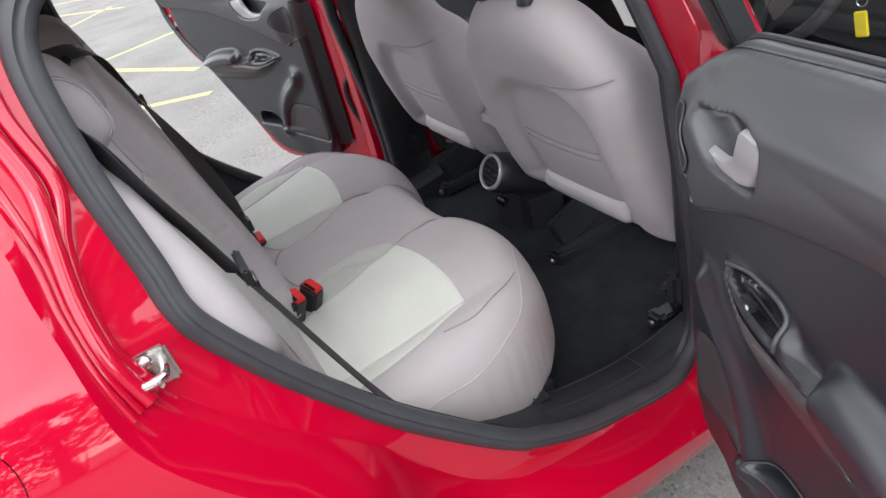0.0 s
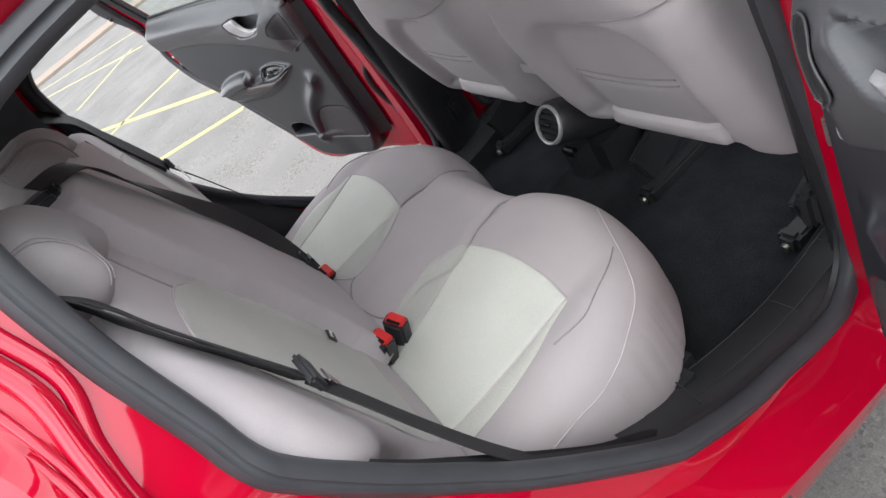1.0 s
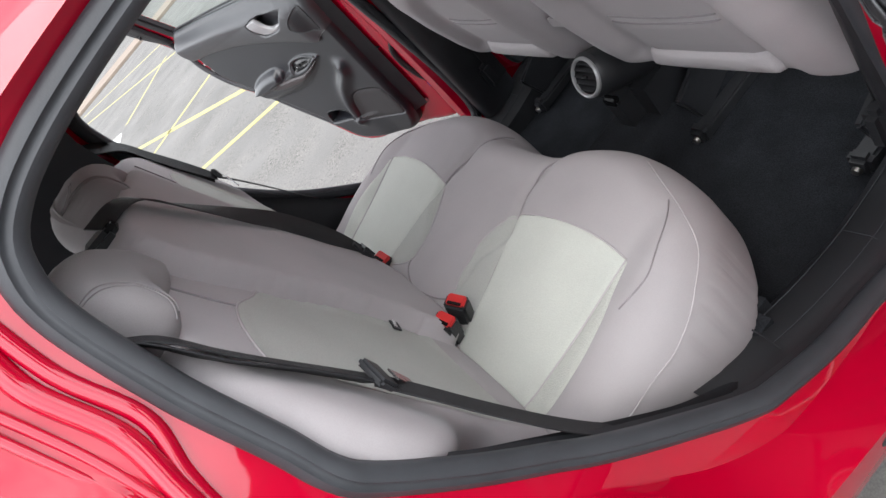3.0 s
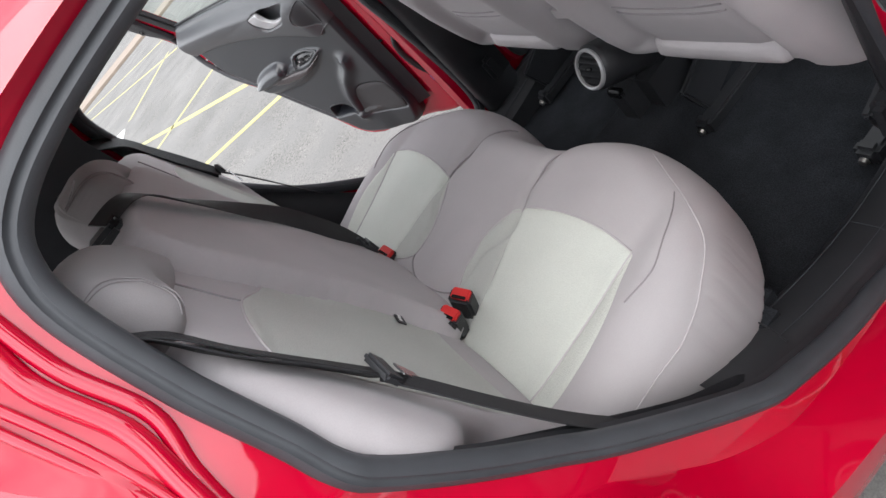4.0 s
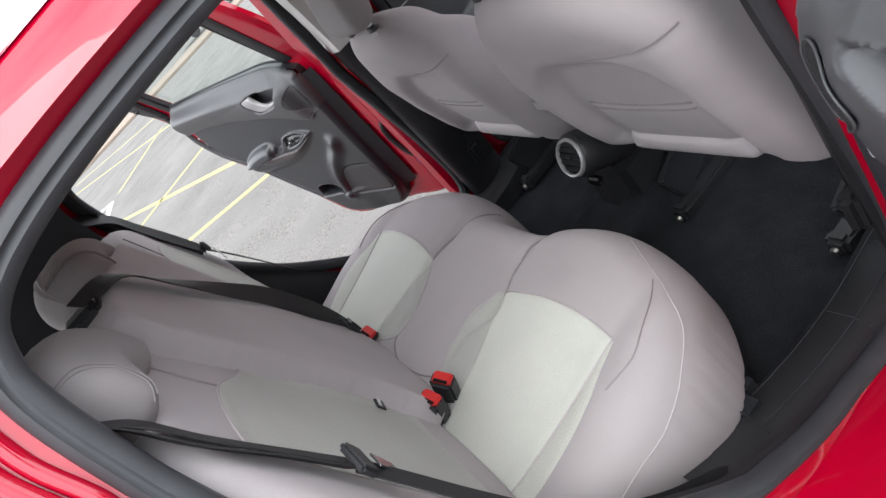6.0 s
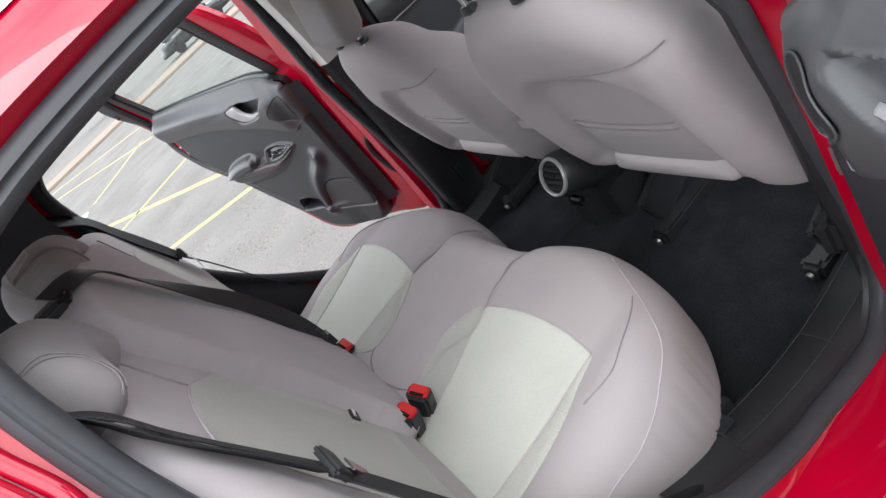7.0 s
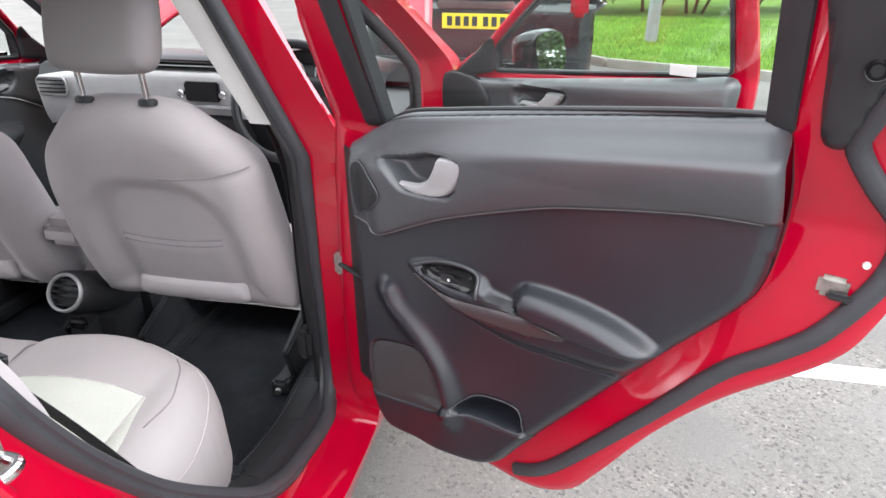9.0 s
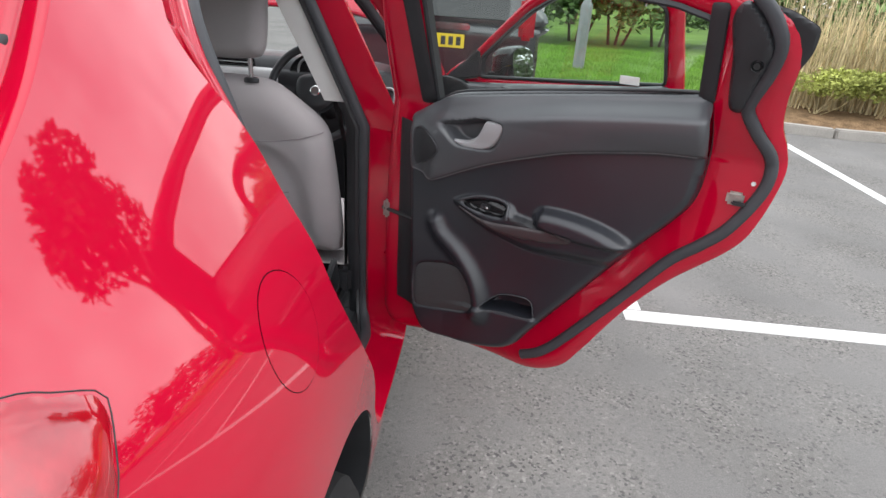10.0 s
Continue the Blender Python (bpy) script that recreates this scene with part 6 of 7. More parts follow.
part("wiring_plug", box((-0.788, -0.032, 0.585), (0.02, 0.022, 0.03), 0.004), BLUE, car, "blue wiring connector on the door pillar")
part("wiring_gaiter", tube(curve([(-0.776, 0.004, 0.80), (-0.800, -0.040, 0.775), (-0.815, -0.052, 0.72), (-0.805, -0.045, 0.65), (-0.790, -0.030, 0.60)], 30), 0.011, n=10), BLACK, car, "black rubber wiring gaiter beside the open door")
part("door_edge_seal", tube(curve([(-0.820, -0.012, 1.12), (-0.826, -0.014, 0.983), (-0.812, -0.006, 0.897), (-0.800, -0.000, 0.830), (-0.806, -0.004, 0.732), (-0.820, -0.011, 0.59), (-0.832, -0.018, 0.50)], 50), 0.009, n=10), RUBBER, car, "dark rubber seal along the hinge edge of the open door")

# ---- dashboard ----
YTAG = mat("yellow_plastic", (0.80, 0.68, 0.02), 0.45, 0, 0.05, 20)
dprof = curve([(1.42, 0.97), (1.25, 1.012), (1.05, 1.032), (0.93, 1.034), (0.888, 1.024), (0.866, 0.990)], 20)
dn = 41
dv = []
for j in range(dn):
    k = j / 20 - 1
    for y, z in dprof:
        dv.append((0.66 * k, y - 0.05 * k * k + (0.10 * (1 - k * k) if y > 1.3 else 0), z - 0.03 * k ** 4))
df = [[j * 20 + i, j * 20 + i + 1, (j + 1) * 20 + i + 1, (j + 1) * 20 + i] for j in range(dn - 1) for i in range(19)]
dash = part("dashboard", (dv, df), BLACK, car, "dark grey dashboard top", smooth=60)


def dash_strip(name, pr, material, label, x0=-0.66, x1=0.66):
    c = curve(pr, 12)
    v = [(x, y - 0.05 * (x / 0.66) ** 2, z - 0.03 * (x / 0.66) ** 4) for x in np.linspace(x0, x1, 31) for y, z in c]
    return part(name, (v, [[j * 12 + i, j * 12 + i + 1, (j + 1) * 12 + i + 1, (j + 1) * 12 + i] for j in range(30) for i in range(11)]), material, dash, label, smooth=60)


dash_strip("dash_band", [(0.866, 0.990), (0.850, 0.982), (0.846, 0.965), (0.850, 0.90), (0.858, 0.85), (0.875, 0.81)], DASHSILVER, "brushed silver-grey dashboard band", -0.66, 0.17)
dash_strip("dash_band", [(0.866, 0.990), (0.850, 0.982), (0.846, 0.965), (0.850, 0.90), (0.858, 0.85), (0.875, 0.81)], BLACK, "black dashboard face behind the steering wheel", 0.17, 0.66)
dash_strip("dash_lower", [(0.876, 0.812), (0.90, 0.76), (0.95, 0.65), (1.02, 0.5), (1.1, 0.32)], BLACK, "black lower dashboard")
part("centre_console", box((0, 0.90, 0.735), (0.26, 0.13, 0.23), 0.03), BLACK, dash, "black centre stack")
part("radio_screen", box((-0.024, 0.842, 0.920), (0.132, 0.022, 0.070), 0.006), GLOSSB, dash, "dark glossy radio screen")
for kx in (-0.106, 0.056):
    part("radio_knob", lathe([(0.0, -0.016), (0.011, -0.016), (0.014, -0.012), (0.014, 0.010)], 20, lambda a, b, h: (kx + a, 0.842 + h, 0.912 + b)), CHROME, dash, "bright round radio knob")
part("stack_bar", box((-0.024, 0.838, 0.868), (0.26, 0.02, 0.012), 0.004), CHROME, dash, "bright bar under the radio")
for kx in (-0.085, 0.0):
    ctl = part("heater_dial", lathe([(0.0, 0.0), (0.024, 0.0), (0.028, -0.010), (0.033, -0.008), (0.035, 0.006)], 28, lambda a, b, h: (kx + a, 0.832 + h, 0.735 + b)), SILVER, dash, "silver ringed heater dial")
    part("dial_knob", lathe([(0.0, -0.018), (0.018, -0.018), (0.021, -0.012), (0.021, 0.0)], 20, lambda a, b, h: (kx + a, 0.832 + h, 0.735 + b)), BLACK, ctl)
row = part("dash_vent", box((-0.135, 0.866, 1.006), (0.40, 0.012, 0.038), 0.004), GLOSSB, dash, "long dark vent row along the dashboard")
for k in range(3):
    part("vent_slat", box((-0.135, 0.857, 0.994 + 0.012 * k), (0.39, 0.010, 0.0035), 0.001), DASHSILVER if k == 1 else BLACK, row)
for x in (-0.60, 0.61):
    dy = 0.845 - 0.05 * (x / 0.66) ** 2
    vt = part("dash_vent", sweep(np.array([(x + a, dy - 0.004, 0.925 + b) for a, b in rrect(0.12, 0.062, 0.018)]), ring(0.005, 6), True, (0, 1, 0)), SILVER, dash, "silver rimmed dashboard vent")
    for k in range(4):
        part("vent_slat", box((x, dy + 0.002, 0.904 + 0.014 * k), (0.11, 0.02, 0.004), 0.001), BLACK, vt)
part("dial_hood", lathe([(0.0, 0.0), (0.15, 0.0), (0.165, -0.03), (0.17, 0.06), (0.15, 0.16)], 36, lambda a, b, h: (0.385 + a, 0.88 + h, 0.985 + 0.55 * b)), BLACK, dash, "black instrument binnacle")
for dx in (-0.075, 0.075):
    dial = part("gauge", lathe([(0.0, -0.012), (0.05, -0.012), (0.056, -0.02), (0.060, -0.012)], 28, lambda a, b, h: (0.385 + dx + a, 0.865 + h, 0.992 + b)), SILVER, dash, "round instrument dial")
    part("gauge_face", lathe([(0.0, -0.0135), (0.049, -0.0135)], 24, lambda a, b, h: (0.385 + dx + a, 0.865 + h, 0.992 + b)), GLOSSB, dial)
dash.location = (0, 0.04, 0.045)
# steering wheel, raked back
SW = Matrix.Translation((0.385, 0.70, 0.985)) @ Matrix.Rotation(radians(66), 4, "X")
circ = [SW @ Vector((0.185 * math.cos(a), 0.185 * math.sin(a), 0)) for a in np.linspace(0, 2 * math.pi, 56, endpoint=False)]
wheel = part("steering_wheel", sweep(np.array([tuple(c) for c in circ]), ring(0.0155, 12), True, tuple(SW.to_3x3() @ Vector((0, 0, 1)))), BLACK, car, "black leather three-spoke steering wheel", smooth=80)
hubp = pillow(curve([(-0.075, 0.05), (0.0, 0.07), (0.075, 0.05), (0.07, -0.03), (0.0, -0.075), (-0.07, -0.03)], 50, True), 0.01, lambda v, d: 0.012 + 0.02 * dome(d, 0.03), lambda v, d: -0.03 + 0 * d, lambda v, h: np.stack([v[:, 0], v[:, 1], h], 1))
hub = part("wheel_hub", ([SW @ Vector(q) for q in hubp[0]], hubp[1]), BLACK, wheel, "black airbag hub")
for a in (0, 180, 270):
    g = box((0.12, 0, -0.004), (0.12, 0.04, 0.016), 0.006)
    m = SW @ Matrix.Rotation(radians(a), 4, "Z")
    part("spoke", ([m @ Vector(q) for q in g[0]], g[1]), BLACK, wheel)
part("hub_badge", ([SW @ Vector((x, y, z)) for x, y, z in lathe([(0.0, 0.035), (0.016, 0.035), (0.020, 0.032)], 24, lambda a, b, h: (a, b, h))[0]], lathe([(0.0, 0.035), (0.016, 0.035), (0.020, 0.032)], 24, lambda a, b, h: (a, b, h))[1]), CHROME, hub, "round chrome hub badge")
keys = part("ignition_key", box((0.575, 0.735, 0.935), (0.05, 0.05, 0.05), 0.015), BLACK, car, "ignition lock with a hanging key")
part("key_ring", sweep(np.array([(0.600 + 0.012 * math.cos(a), 0.712, 0.918 + 0.012 * math.sin(a)) for a in np.linspace(0, 6.2, 20)]), ring(0.0014, 6), True, (0, 1, 0)), CHROME, keys, "split key ring")
part("key_tag", box((0.612, 0.70, 0.872), (0.030, 0.006, 0.058), 0.004, Matrix.Rotation(radians(-12), 4, "Y")), YTAG, keys, "bright yellow plastic key tag")
part("steering_column", tube([(0.385, 0.73, 0.97), (0.385, 0.98, 0.86)], 0.05, n=16), BLACK, wheel)


# ---- around the car park ----
rng = random.Random(7)
GRASS_B = mat("turf", (0.15, 0.26, 0.05), 0.95, 0, 0.35, 1.2, 0.6, 60, spec=0.1, fine=0.3)
BLADE = mat("grass_blades", (0.20, 0.36, 0.06), 0.8, 0, 0.3, 2.0, spec=0.2, island=0.35)
LEAF = mat("hedge_leaves", (0.15, 0.24, 0.085), 0.7, 0, 0.4, 0.8, spec=0.3, island=0.5)
LEAF_D = mat("tree_leaves", (0.06, 0.098, 0.034), 0.7, 0, 0.4, 0.6, spec=0.3, island=0.5)
LEAF_Y = mat("yellow_green_foliage", (0.34, 0.37, 0.10), 0.8, 0, 0.3, 2.0, spec=0.2, island=0.4)
REED = mat("dry_stalks", (0.60, 0.50, 0.30), 0.9, 0, 0.3, 3.0, spec=0.1, island=0.4)
LITTER = mat("leaf_litter", (0.23, 0.15, 0.085), 0.95, 0, 0.4, 7.0, 0.8, 60, spec=0.1, fine=0.4)
KERB = mat("concrete_kerb", (0.36, 0.34, 0.31), 0.9, 0, 0.2, 3.0, 0.4, 90, spec=0.2, fine=0.15)
PAVE = mat("beige_paving", (0.27, 0.22, 0.18), 0.92, 0, 0.12, 1.5, 0.4, 70, spec=0.2, fine=0.12)
BARK = mat("bark", (0.12, 0.09, 0.065), 0.95, 0, 0.3, 12, 0.8, 60, spec=0.1)
POLE = mat("galvanised_pole", (0.26, 0.28, 0.29), 0.55, 0.4, 0.12, 8, 0.2, 90)
DARKCAR = mat("dark_blue_black_paint", (0.012, 0.014, 0.017), 0.28, 0, 0.1, 4, coat=1.0)
GREYCAR = mat("grey_paint", (0.12, 0.125, 0.13), 0.3, 0.3, 0.1, 4, coat=1.0)
PLATE_Y = mat("yellow_plate", (0.72, 0.55, 0.03), 0.4, 0, 0.04, 20)
DARKGLASS = mat("dark_car_glass", (0.012, 0.014, 0.015), 0.06, 0, 0.1, 4, spec=0.6)


def kerb_line(pts, h=0.11, w=0.12):
    """Upright kerb stones along a line, each its own piece of the kerb."""
    c = np.array(pts, float)
    run = np.r_[0, np.cumsum(np.linalg.norm(np.diff(c, axis=0), axis=1))]
    first = None
    for s in np.arange(0, run[-1] - 0.45, 0.915):
        a, b = (np.array([np.interp(q, run, c[:, j]) for j in range(2)]) for q in (s, min(s + 0.90, run[-1])))
        mid_, ang = (a + b) / 2, math.atan2(b[1] - a[1], b[0] - a[0])
        g = box((mid_[0], mid_[1], h / 2 - 0.02), (np.linalg.norm(b - a), w, h + 0.04), 0.015, Matrix.Rotation(ang, 4, "Z"))
        ob = part("kerb" if first is None else "kerb_stone", g, KERB, first, "")
        if first is None:
            first = tagged(ob, "pale concrete kerb along the verge", "kerb", kind="structure")


kerb_line([(0.9, 16.0), (0.95, 11.0), (1.15, 8.9), (1.7, 8.1), (3.0, 7.55), (4.05, 7.5), (4.25, 7.0), (4.35, 6.15), (4.6, 6.0), (12.0, 5.85)])
v, f, d = sheet(np.array([(1.0, 16.0), (1.05, 11.0), (1.25, 8.95), (1.76, 8.18), (3.0, 7.63), (4.1, 7.58), (4.5, 7.7), (14, 7.9), (40, 8.2), (40, 40), (1.0, 40)]), 0.6)
verge = part("grass_verge", (np.stack([v[:, 0], v[:, 1], 0.075 + 0.02 * np.clip(v[:, 1] - 8, 0, 30) + np.array([0.03 * noise.noise((q[0] * 0.7, q[1] * 0.7, 0)) for q in v])], 1), f), GRASS_B)
tagged(verge, "bright green mown grass verge", "grass", kind="structure")
gv, gf = [], []
for _ in range(26000):
    x = rng.uniform(1.0, 7.0)
    y = rng.uniform(7.7, 13.5)
    if y < np.interp(x, [1.0, 1.3, 1.7, 3.0, 4.05, 7], [14, 9.0, 8.25, 7.7, 7.6, 7.9]):
        continue
    z = 0.07 + 0.02 * max(0, y - 8)
    h, a, l = rng.uniform(0.03, 0.085), rng.uniform(0, 6.28), rng.uniform(-0.03, 0.03)
    w = 0.007
    n = len(gv)
    gv += [(x - w * math.cos(a), y - w * math.sin(a), z), (x + w * math.cos(a), y + w * math.sin(a), z), (x + l, y + l * 0.6, z + h)]
    gf.append([n, n + 1, n + 2])
tagged(part("grass", (gv, gf), BLADE, None, "", smooth=0, weld=0), "short green grass blades on the verge", "grass", kind="stuff")
# planted bed with litter
bed = np.array([(4.42, 6.2), (4.66, 6.07), (12.0, 5.92), (30, 5.9), (30, 8.2), (14, 7.9), (4.5, 7.7)])
v, f, d = sheet(bed, 0.18)
zb = 0.05 + 0.10 * dome(d, 0.8) + np.array([0.03 * noise.noise((q[0] * 2.5, q[1] * 2.5, 3)) for q in v])
tagged(part("planting_bed", (np.stack([v[:, 0], v[:, 1], zb], 1), f), LITTER), "brown leaf litter over a planted bed", "flower bed", kind="structure")


def leaf_cloud(centres, count, size, seed, flatten=1.0, squash=0.75):
    """Many small leaves spread over uneven clumps: places and faces."""
    r = random.Random(seed)
    vs, fs = [], []
    tot = sum(c[3] ** 2 for c in centres)
    for cx, cy, cz, rad in centres:
        for _ in range(int(count * rad ** 2 / tot)):
            a, b = r.uniform(0, 6.283), math.acos(r.uniform(-0.75, 1))
            rr = rad * (0.72 + 0.34 * noise.noise((cx + 2.2 * math.cos(a) * math.sin(b), cy + 2.2 * math.sin(a) * math.sin(b), cz + 2.2 * math.cos(b)))) * r.uniform(0.72, 1.08)
            p = Vector((cx + rr * math.cos(a) * math.sin(b), cy + rr * math.sin(a) * math.sin(b), cz + squash * rr * math.cos(b)))
            s = size * r.uniform(0.6, 1.3)
            u = Vector((r.gauss(0, 1), r.gauss(0, 1), r.gauss(0, 0.6))).normalized()
            w = u.cross(Vector((r.gauss(0, 1), r.gauss(0, 1), r.gauss(0, 1)))).normalized()
            n = len(vs)
            vs += [tuple(p - u * s), tuple(p + w * s * 0.45), tuple(p + u * s), tuple(p - w * s * 0.45)]
            fs.append([n, n + 1, n + 2, n + 3])
    return vs, fs


def trunk(base, top, r0, r1, bend, k=10):
    b, t = Vector(base), Vector(top)
    n = 9
    vs, fs = [], []
    for i in range(n):
        s = i / (n - 1)
        c = b.lerp(t, s) + Vector((bend * math.sin(3.1 * s), bend * 0.6 * math.sin(4.0 * s + 1), 0))
        rad = r0 * (1 - s) + r1 * s
        vs += [(c[0] + rad * math.cos(6.283 * j / k), c[1] + rad * math.sin(6.283 * j / k), c[2]) for j in range(k)]
    fs = [[i * k + j, i * k + (j + 1) % k, (i + 1) * k + (j + 1) % k, (i + 1) * k + j] for i in range(n - 1) for j in range(k)]
    return vs, fs


def hedge_bush(x, y, w, h, seed, count=2600, z0=0.0, material=None, label="dense dark green shrub at the back of the verge", size=0.075):
    r = random.Random(seed)
    root = tagged(new("shrub"), label, "shrub", "shrubs beyond the verge")
    root.location = (x, y, z0)
    bpy.context.view_layer.update()
    cs = [(x + r.uniform(-0.5, 0.5) * w, y + r.uniform(-0.35, 0.35) * w, 0.2 + h * r.uniform(0.25, 0.78), h * r.uniform(0.24, 0.42)) for _ in range(8)]
    part("foliage", leaf_cloud(cs, count, size, seed), material or LEAF, root, "", smooth=0, weld=0)
    for k in range(3):
        part("stem", trunk((x + 0.15 * (k - 1), y, z0 - 0.03), (x + 0.5 * w * (k - 1) * 0.5, y + r.uniform(-0.2, 0.2), h * 0.6), 0.04, 0.015, 0.08), BARK, root)
    return root


for i in range(11):
    hedge_bush(1.6 + 1.25 * i + rng.uniform(-0.3, 0.3), 14.6 + rng.uniform(-0.6, 1.6), 2.4, rng.uniform(2.5, 3.4), 100 + i, 4200, 0.15, None, "dense dark green shrub at the back of the verge", 0.10)


def tree(x, y, h, seed, count=5200, spread=0.34, low=0.42):
    r = random.Random(seed)
    root = tagged(new("tree"), "tall leafy tree with an uneven dark green crown", "tree", "trees round the car park")
    root.location = (x, y, 0)
    bpy.context.view_layer.update()
    part("trunk", trunk((x, y, 0), (x + r.uniform(-0.4, 0.4), y + r.uniform(-0.4, 0.4), h * 0.72), h * 0.028, h * 0.008, 0.12), BARK, root)
    cs = []
    for k in range(9):
        a, q = r.uniform(0, 6.28), r.uniform(0.1, spread) * h
        c = (x + q * math.cos(a), y + q * math.sin(a), h * r.uniform(low, 0.86), h * r.uniform(0.13, 0.21))
        cs.append(c)
        part("limb", trunk((x, y, h * r.uniform(0.25, 0.5)), (c[0], c[1], c[2]), h * 0.012, h * 0.004, 0.1, 6), BARK, root)
    part("crown", leaf_cloud(cs, count, h * 0.024, seed, squash=0.9), LEAF_D, root, "", smooth=0, weld=0)


for i, (x, y, h) in enumerate(((-14, 30, 7), (-5, 31, 8.5), (3.5, 20.5, 6.5), (9.5, 22.5, 5.6), (24, 12, 4.6), (24, 2, 5.0), (17.5, -6, 8.2), (17, -13, 7.0), (10, -18, 8), (2, -21, 9), (-8, -20, 8))):
    tree(x, y, h, 300 + i)

tree(20.5, 15.6, 13, 341, 3600, 0.19, 0.64)
for i in range(14):
    hedge_bush(18.5 + rng.uniform(-0.8, 0.8), 17.2 - 2.9 * i, 4.2, rng.uniform(4.0, 5.0), 700 + i, 2300, 0.0, LEAF_D, "tall dark green shrub beside the car park", 0.13)

# bed plants: dry reeds, yellow-green shrubs
for k, (x, y, n, h) in enumerate(((5.4, 7.55, 420, 1.6), (6.2, 7.4, 420, 1.5), (7.1, 7.6, 420, 1.65), (8.2, 7.5, 360, 1.55), (9.4, 7.5, 360, 1.55))):
    r = random.Random(500 + k)
    vs, fs = [], []
    for _ in range(n):
        a, q = r.uniform(0, 6.28), 0.5 * math.sqrt(r.random())
        bx, by = x + q * math.cos(a), y + q * math.sin(a)
        hh, lean, la = h * r.uniform(0.45, 1.05), r.uniform(0.05, 0.5), r.uniform(0, 6.28)
        w = r.uniform(0.006, 0.014)
        n0 = len(vs)
        for s in (0, 0.5, 1.0):
            cx, cy = bx + lean * s * s * math.cos(la), by + lean * s * s * math.sin(la)
            ww = w * (1 - 0.8 * s)
            vs += [(cx - ww * math.sin(la), cy + ww * math.cos(la), 0.08 + hh * s), (cx + ww * math.sin(la), cy - ww * math.cos(la), 0.08 + hh * s)]
        fs += [[n0, n0 + 1, n0 + 3, n0 + 2], [n0 + 2, n0 + 3, n0 + 5, n0 + 4]]
    tagged(part("dry_grass_clump", (vs, fs), REED, None, "", smooth=0, weld=0), "clump of tall straw-coloured dry ornamental grass", "ornamental grass", "dry grasses in the bed")
for k, (x, y, w, h) in enumerate(((5.25, 6.85, 0.8, 0.7), (6.05, 6.75, 0.85, 0.75), (7.0, 6.8, 0.85, 0.7), (8.1, 6.8, 0.9, 0.72), (9.4, 6.8, 0.9, 0.72))):
    r = random.Random(600 + k)
    root = tagged(new("low_shrub"), "low spreading yellow-green conifer shrub in the bed", "shrub", "low shrubs in the bed")
    root.location = (x, y, 0.1)
    bpy.context.view_layer.update()
    cs = [(x + r.uniform(-0.5, 0.5) * w, y + r.uniform(-0.3, 0.3) * w, 0.12 + h * r.uniform(0.45, 0.75), h * r.uniform(0.32, 0.5)) for _ in range(8)]
    part("foliage", leaf_cloud(cs, 3200, 0.028, 600 + k, squash=0.55), LEAF_Y, root, "", smooth=0, weld=0)
    for j in range(6):
        part("twig", trunk((x + r.uniform(-0.1, 0.1), y, 0.05), (x + r.uniform(-0.5, 0.5) * w, y - r.uniform(0.1, 0.4), h * r.uniform(0.4, 0.8)), 0.012, 0.005, 0.05, 6), REED, root)

# lamp post on the verge
post = part("lamp_post", lathe([(0.105, 0.0), (0.10, 0.02), (0.10, 1.05), (0.094, 1.10), (0.062, 1.16), (0.058, 2.6), (0.045, 6.0), (0.0, 6.0)], 24, lambda a, b, h: (2.62 + a, 10.05 + b, 0.08 + h)), POLE)
tagged(post, "grey galvanised street lamp post standing on the grass", "lamp post")
part("access_door", box((2.62, 9.955, 0.65), (0.09, 0.012, 0.5), 0.004), POLE, post, "access door in the post's foot")
part("lantern", box((2.62, 9.6, 6.05), (0.22, 0.7, 0.1), 0.04), POLE, post)


# ---- other vehicles ----
def wheel_set(parent, pts, r=0.34):
    for x, y, s in pts:
        w = part("wheel", lathe([(0.20, -0.10), (r - 0.03, -0.11), (r, -0.08), (r, 0.08), (r - 0.03, 0.11), (0.20, 0.10)], 32, lambda a, b, h: (x + h * s, y + a, r + b)), TYRE, parent, "black road tyre")
        part("rim", lathe([(0.0, 0.08), (0.05, 0.075), (0.17, 0.06), (0.205, 0.10), (0.205, -0.09)], 28, lambda a, b, h: (x + h * s, y + a, r + b)), ALLOY, w, "silver alloy rim")


suv = tagged(new("parked_suv"), "dark parked off-roader with a yellow rear number plate", "car")
suv.location = (0.55, 5.9, 0)
bpy.context.view_layer.update()
SC, SY = 0.55, 3.88
low = curve([(-0.80, 0.34), (-0.88, 0.45), (-0.90, 0.75), (-0.89, 1.0), (-0.85, 1.10), (0.85, 1.10), (0.89, 1.0), (0.90, 0.75), (0.88, 0.45), (0.80, 0.34)], 90, True)
part("body", geo_join(pillow(low, 0.03, lambda v, d: 0.10 * (1 - dome(d, 0.10)), lambda v, d: 4.35 - 0.25 * (1 - dome(d, 0.2)), lambda v, h: np.stack([SC + v[:, 0], SY + h, v[:, 1]], 1)), rings([np.stack([SC + low[:, 0], np.full(90, SY + h), low[:, 1]], 1) for h in (0.10, 2.0, 4.10)])), DARKCAR, suv, "dark glossy lower body")
cab = curve([(-0.85, 1.08), (-0.80, 1.35), (-0.72, 1.66), (-0.60, 1.74), (0.60, 1.74), (0.72, 1.66), (0.80, 1.35), (0.85, 1.08)], 80, True)
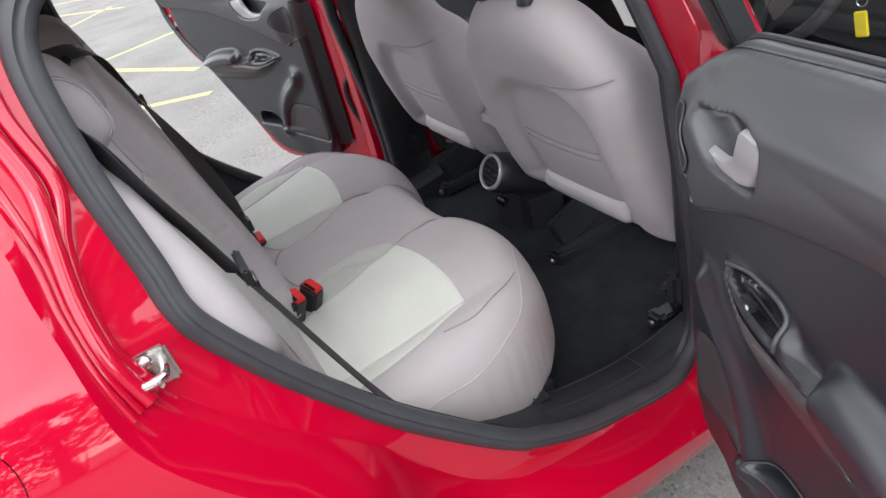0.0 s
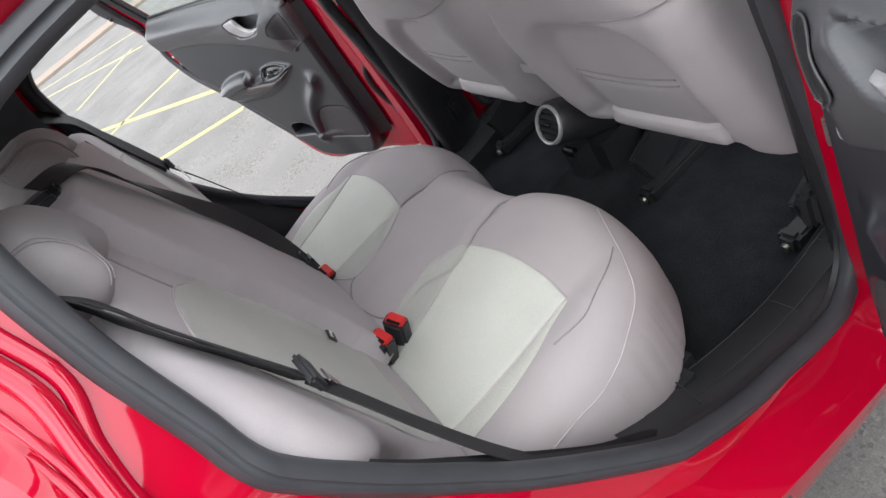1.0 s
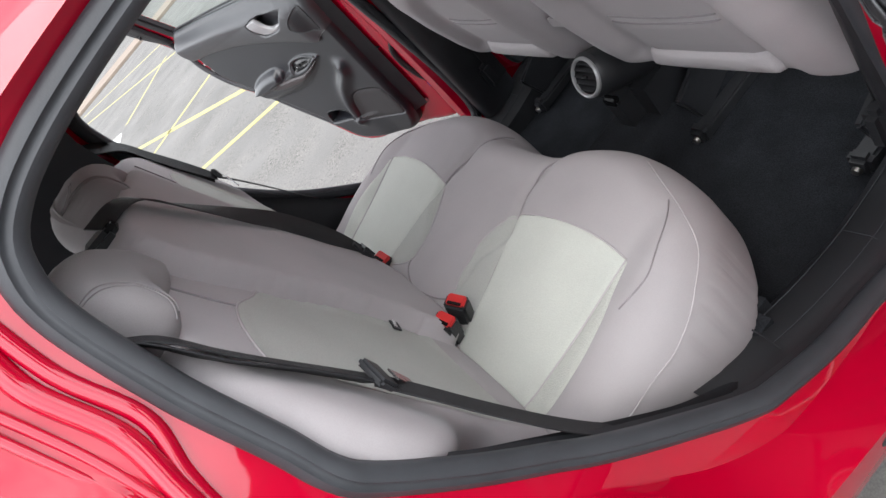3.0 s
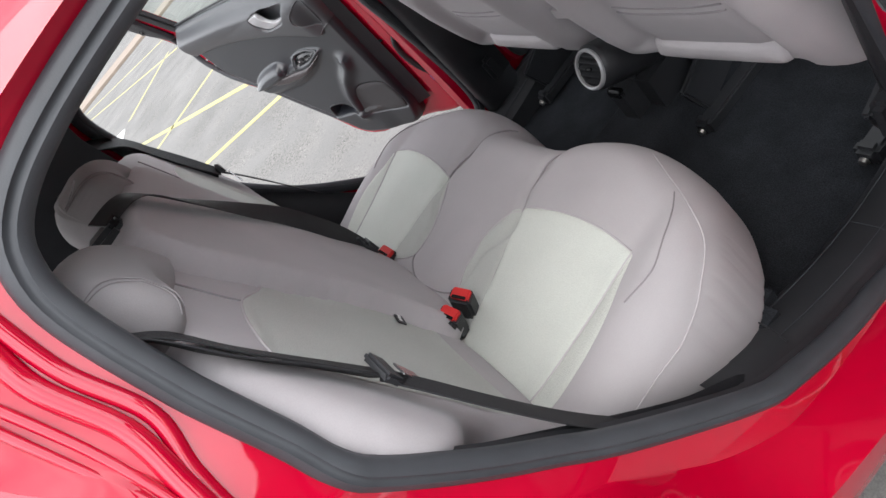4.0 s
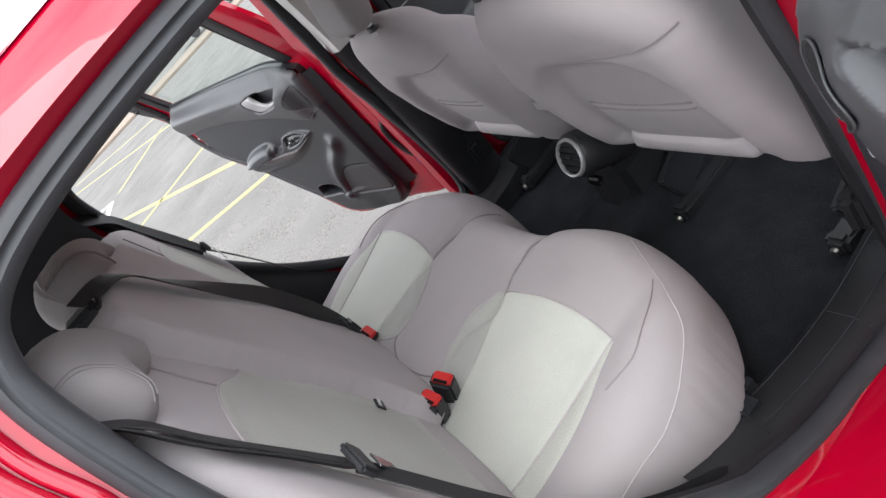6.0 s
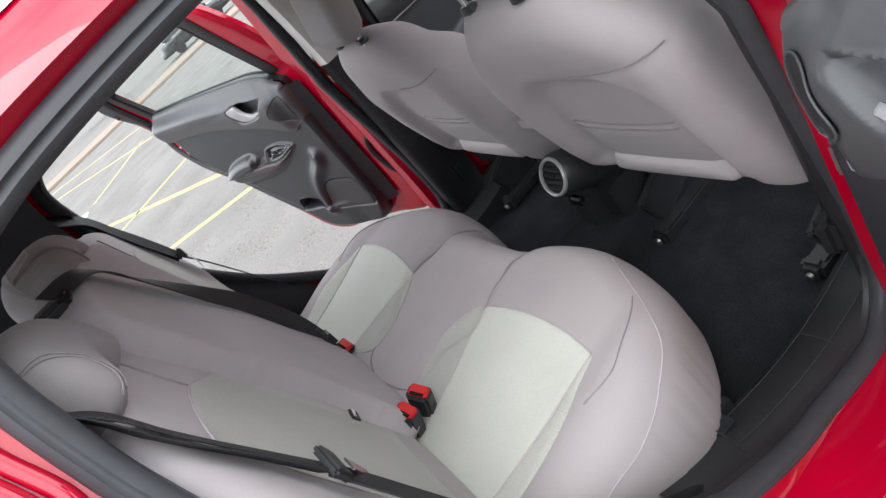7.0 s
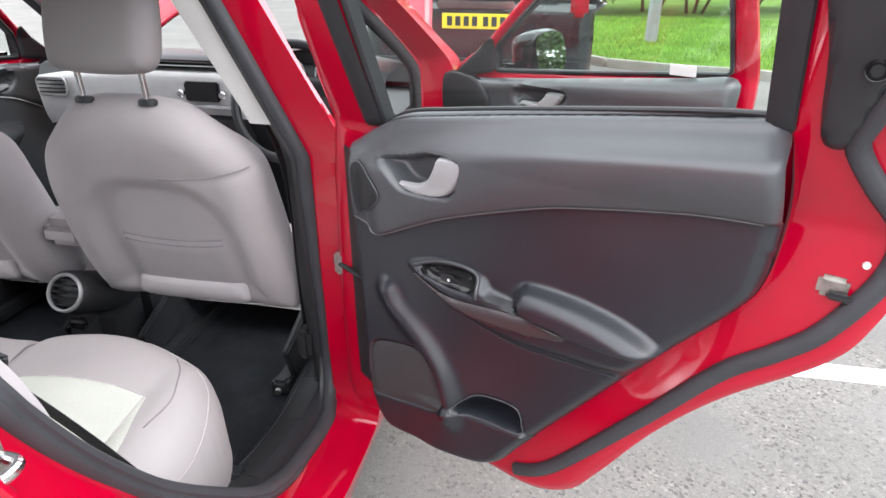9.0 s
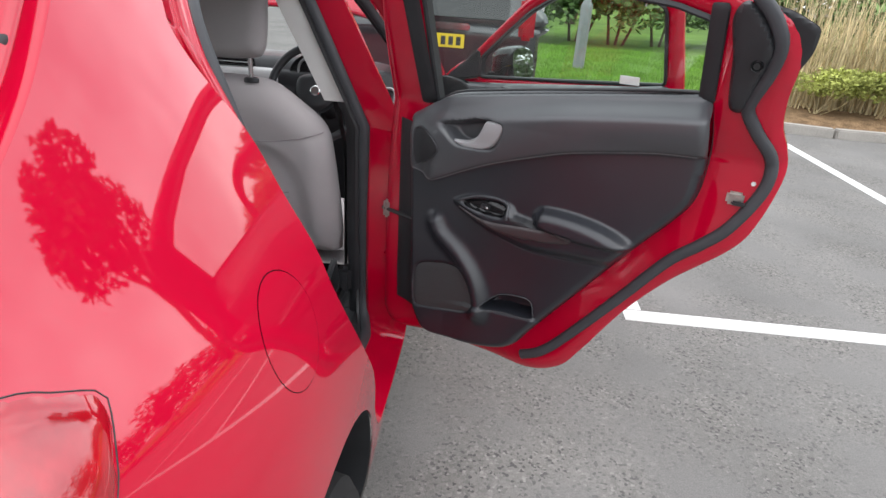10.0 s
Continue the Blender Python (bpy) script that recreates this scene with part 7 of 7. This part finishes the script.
part("cabin", geo_join(pillow(cab, 0.03, lambda v, d: 0.03 + 0.26 * np.clip(v[:, 1] - 1.1, 0, 1) + 0.06 * (1 - dome(d, 0.08)), lambda v, d: 2.9 - 0.9 * np.clip(v[:, 1] - 1.1, 0, 1), lambda v, h: np.stack([SC + v[:, 0], SY + h, v[:, 1]], 1)), rings([np.stack([SC + cab[:, 0], SY + h + k * np.clip(cab[:, 1] - 1.1, 0, 1), cab[:, 1]], 1) for h, k in ((0.09, 0.26), (2.9, -0.9))])), DARKCAR, suv, "dark roof and pillars")
rw = curve([(-0.62, 1.17), (-0.58, 1.58), (-0.5, 1.62), (0.5, 1.62), (0.58, 1.58), (0.62, 1.17), (0.5, 1.14), (-0.5, 1.14)], 60, True)
part("rear_window", pillow(rw, 0.03, lambda v, d: 0.005 + 0.26 * np.clip(v[:, 1] - 1.1, 0, 1), lambda v, d: 0.06 + 0.26 * np.clip(v[:, 1] - 1.1, 0, 1), lambda v, h: np.stack([SC + v[:, 0], SY + h, v[:, 1]], 1)), DARKGLASS, suv, "dark tinted rear window")
part("bumper", box((SC, SY - 0.03, 0.55), (1.72, 0.20, 0.24), 0.06), BLACK, suv, "black plastic rear bumper")
part("bumper_step", box((SC, SY - 0.12, 0.63), (1.2, 0.06, 0.05), 0.015), BLACK, suv)
part("chrome_strip", box((SC, SY - 0.015, 1.065), (0.60, 0.035, 0.055), 0.012), CHROME, suv, "chrome handle strip above the plate")
plate = part("number_plate", box((SC, SY - 0.012, 0.945), (0.52, 0.012, 0.112), 0.004), PLATE_Y, suv, "yellow rear number plate")
for k in range(7):
    part("plate_bar", box((SC - 0.2 + 0.065 * k + (0.02 if k > 3 else 0), SY - 0.020, 0.945), (0.040, 0.004, 0.07), 0.001), BLACK, plate)
for s in (-1, 1):
    lm = part("tail_lamp", box((SC + s * 0.775, SY - 0.0, 1.16), (0.13, 0.10, 0.34), 0.03), LAMP_RED, suv, "tall red rear lamp")
    part("reverse_lamp", box((SC + s * 0.775, SY - 0.045, 1.06), (0.10, 0.03, 0.08), 0.02), GLASS_D, lm, "clear reversing lamp")
    mr = part("mirror", box((SC + s * 0.99, SY + 2.55, 1.18), (0.20, 0.12, 0.16), 0.04), CHROME, suv, "chromed door mirror")
    for k in range(3):
        sw_ = curve([(0.5 + k * 0.95, 1.17), (0.55 + k * 0.95, 1.58), (1.35 + k * 0.95, 1.58), (1.4 + k * 0.95, 1.17)], 30, True)
        vv, ff, dd = sheet(sw_, 0.05)
        part("side_window", (np.stack([SC + s * (0.862 - 0.2 * np.clip(vv[:, 1] - 1.08, 0, 1)), SY + vv[:, 0], vv[:, 1]], 1), ff), DARKGLASS, suv, "dark side window")
wheel_set(suv, [(SC + 0.80, SY + 0.85, 1), (SC - 0.80, SY + 0.85, -1), (SC + 0.80, SY + 3.5, 1), (SC - 0.80, SY + 3.5, -1)])


def far_car(x, y, turn, paint, label):
    """A parked saloon seen small at a distance."""
    m = Matrix.Translation((x, y, 0)) @ Matrix.Rotation(radians(turn), 4, "Z")
    root = tagged(new("parked_car"), label, "car", "cars parked across the car park")
    root.location = (x, y, 0)
    bpy.context.view_layer.update()

    def mv(g):
        return [m @ Vector(q) for q in g[0]], g[1]
    b = curve([(-2.1, 0.30), (-2.15, 0.62), (-2.0, 0.86), (-1.0, 0.95), (0.9, 0.95), (1.9, 0.82), (2.15, 0.6), (2.1, 0.30)], 80, True)
    part("body", mv(geo_join(pillow(b, 0.06, lambda v, d: 0.86 - 0.12 * (1 - dome(d, 0.15)), lambda v, d: -0.86 + 0.12 * (1 - dome(d, 0.15)), lambda v, h: np.stack([v[:, 0], h, v[:, 1]], 1)), rings([np.stack([b[:, 0], np.full(80, h), b[:, 1]], 1) for h in (-0.74, 0.74)]))), paint, root, "")
    c = curve([(-1.75, 0.92), (-1.0, 1.40), (0.3, 1.43), (1.15, 0.92)], 60, True)
    part("cabin", mv(geo_join(pillow(c, 0.06, lambda v, d: 0.80 - 0.34 * (v[:, 1] - 0.92) - 0.06 * (1 - dome(d, 0.1)), lambda v, d: -0.80 + 0.34 * (v[:, 1] - 0.92) + 0.06 * (1 - dome(d, 0.1)), lambda v, h: np.stack([v[:, 0], h, v[:, 1]], 1)), rings([np.stack([c[:, 0], s * (0.74 - 0.34 * (c[:, 1] - 0.92)), c[:, 1]], 1) for s in (-1, 1)]))), DARKGLASS, root, "dark glass cabin")
    part("roof", mv(box((-0.35, 0, 1.425), (1.35, 1.20, 0.04), 0.018)), paint, root)
    part("bumper_strip", mv(box((2.12, 0, 0.52), (0.06, 1.4, 0.06), 0.02)), SILVER, root)
    for wx in (-1.3, 1.35):
        for s in (-1, 1):
            g = lathe([(0.18, -0.09), (0.29, -0.10), (0.31, 0.0), (0.29, 0.10), (0.18, 0.09), (0.0, 0.07)], 24, lambda a, q, h: (wx + a, s * (0.78 + h * 0.9), 0.31 + q))
            part("wheel", mv(g), TYRE, root)
    return root


far_car(-36.0, 6.6, 80, DARKCAR, "dark saloon car parked across the car park")
far_car(-30.0, 18.5, 30, GREYCAR, "grey saloon car parked across the car park")

# far side of the car park: pavement, kerb, low hedge
flat_pave = part("pavement", box((-29.5, 0, 0.05), (4.0, 80, 0.10), 0.01), PAVE)
tagged(flat_pave, "beige paved footway across the car park", "pavement", kind="structure")
for i in range(9):
    hedge_bush(-46 + rng.uniform(-1, 1), -22 + 7.5 * i, 6.5, rng.uniform(2.2, 3.4), 800 + i, 2200, 0.0, LEAF, "dense green hedge shrub across the car park", 0.14)
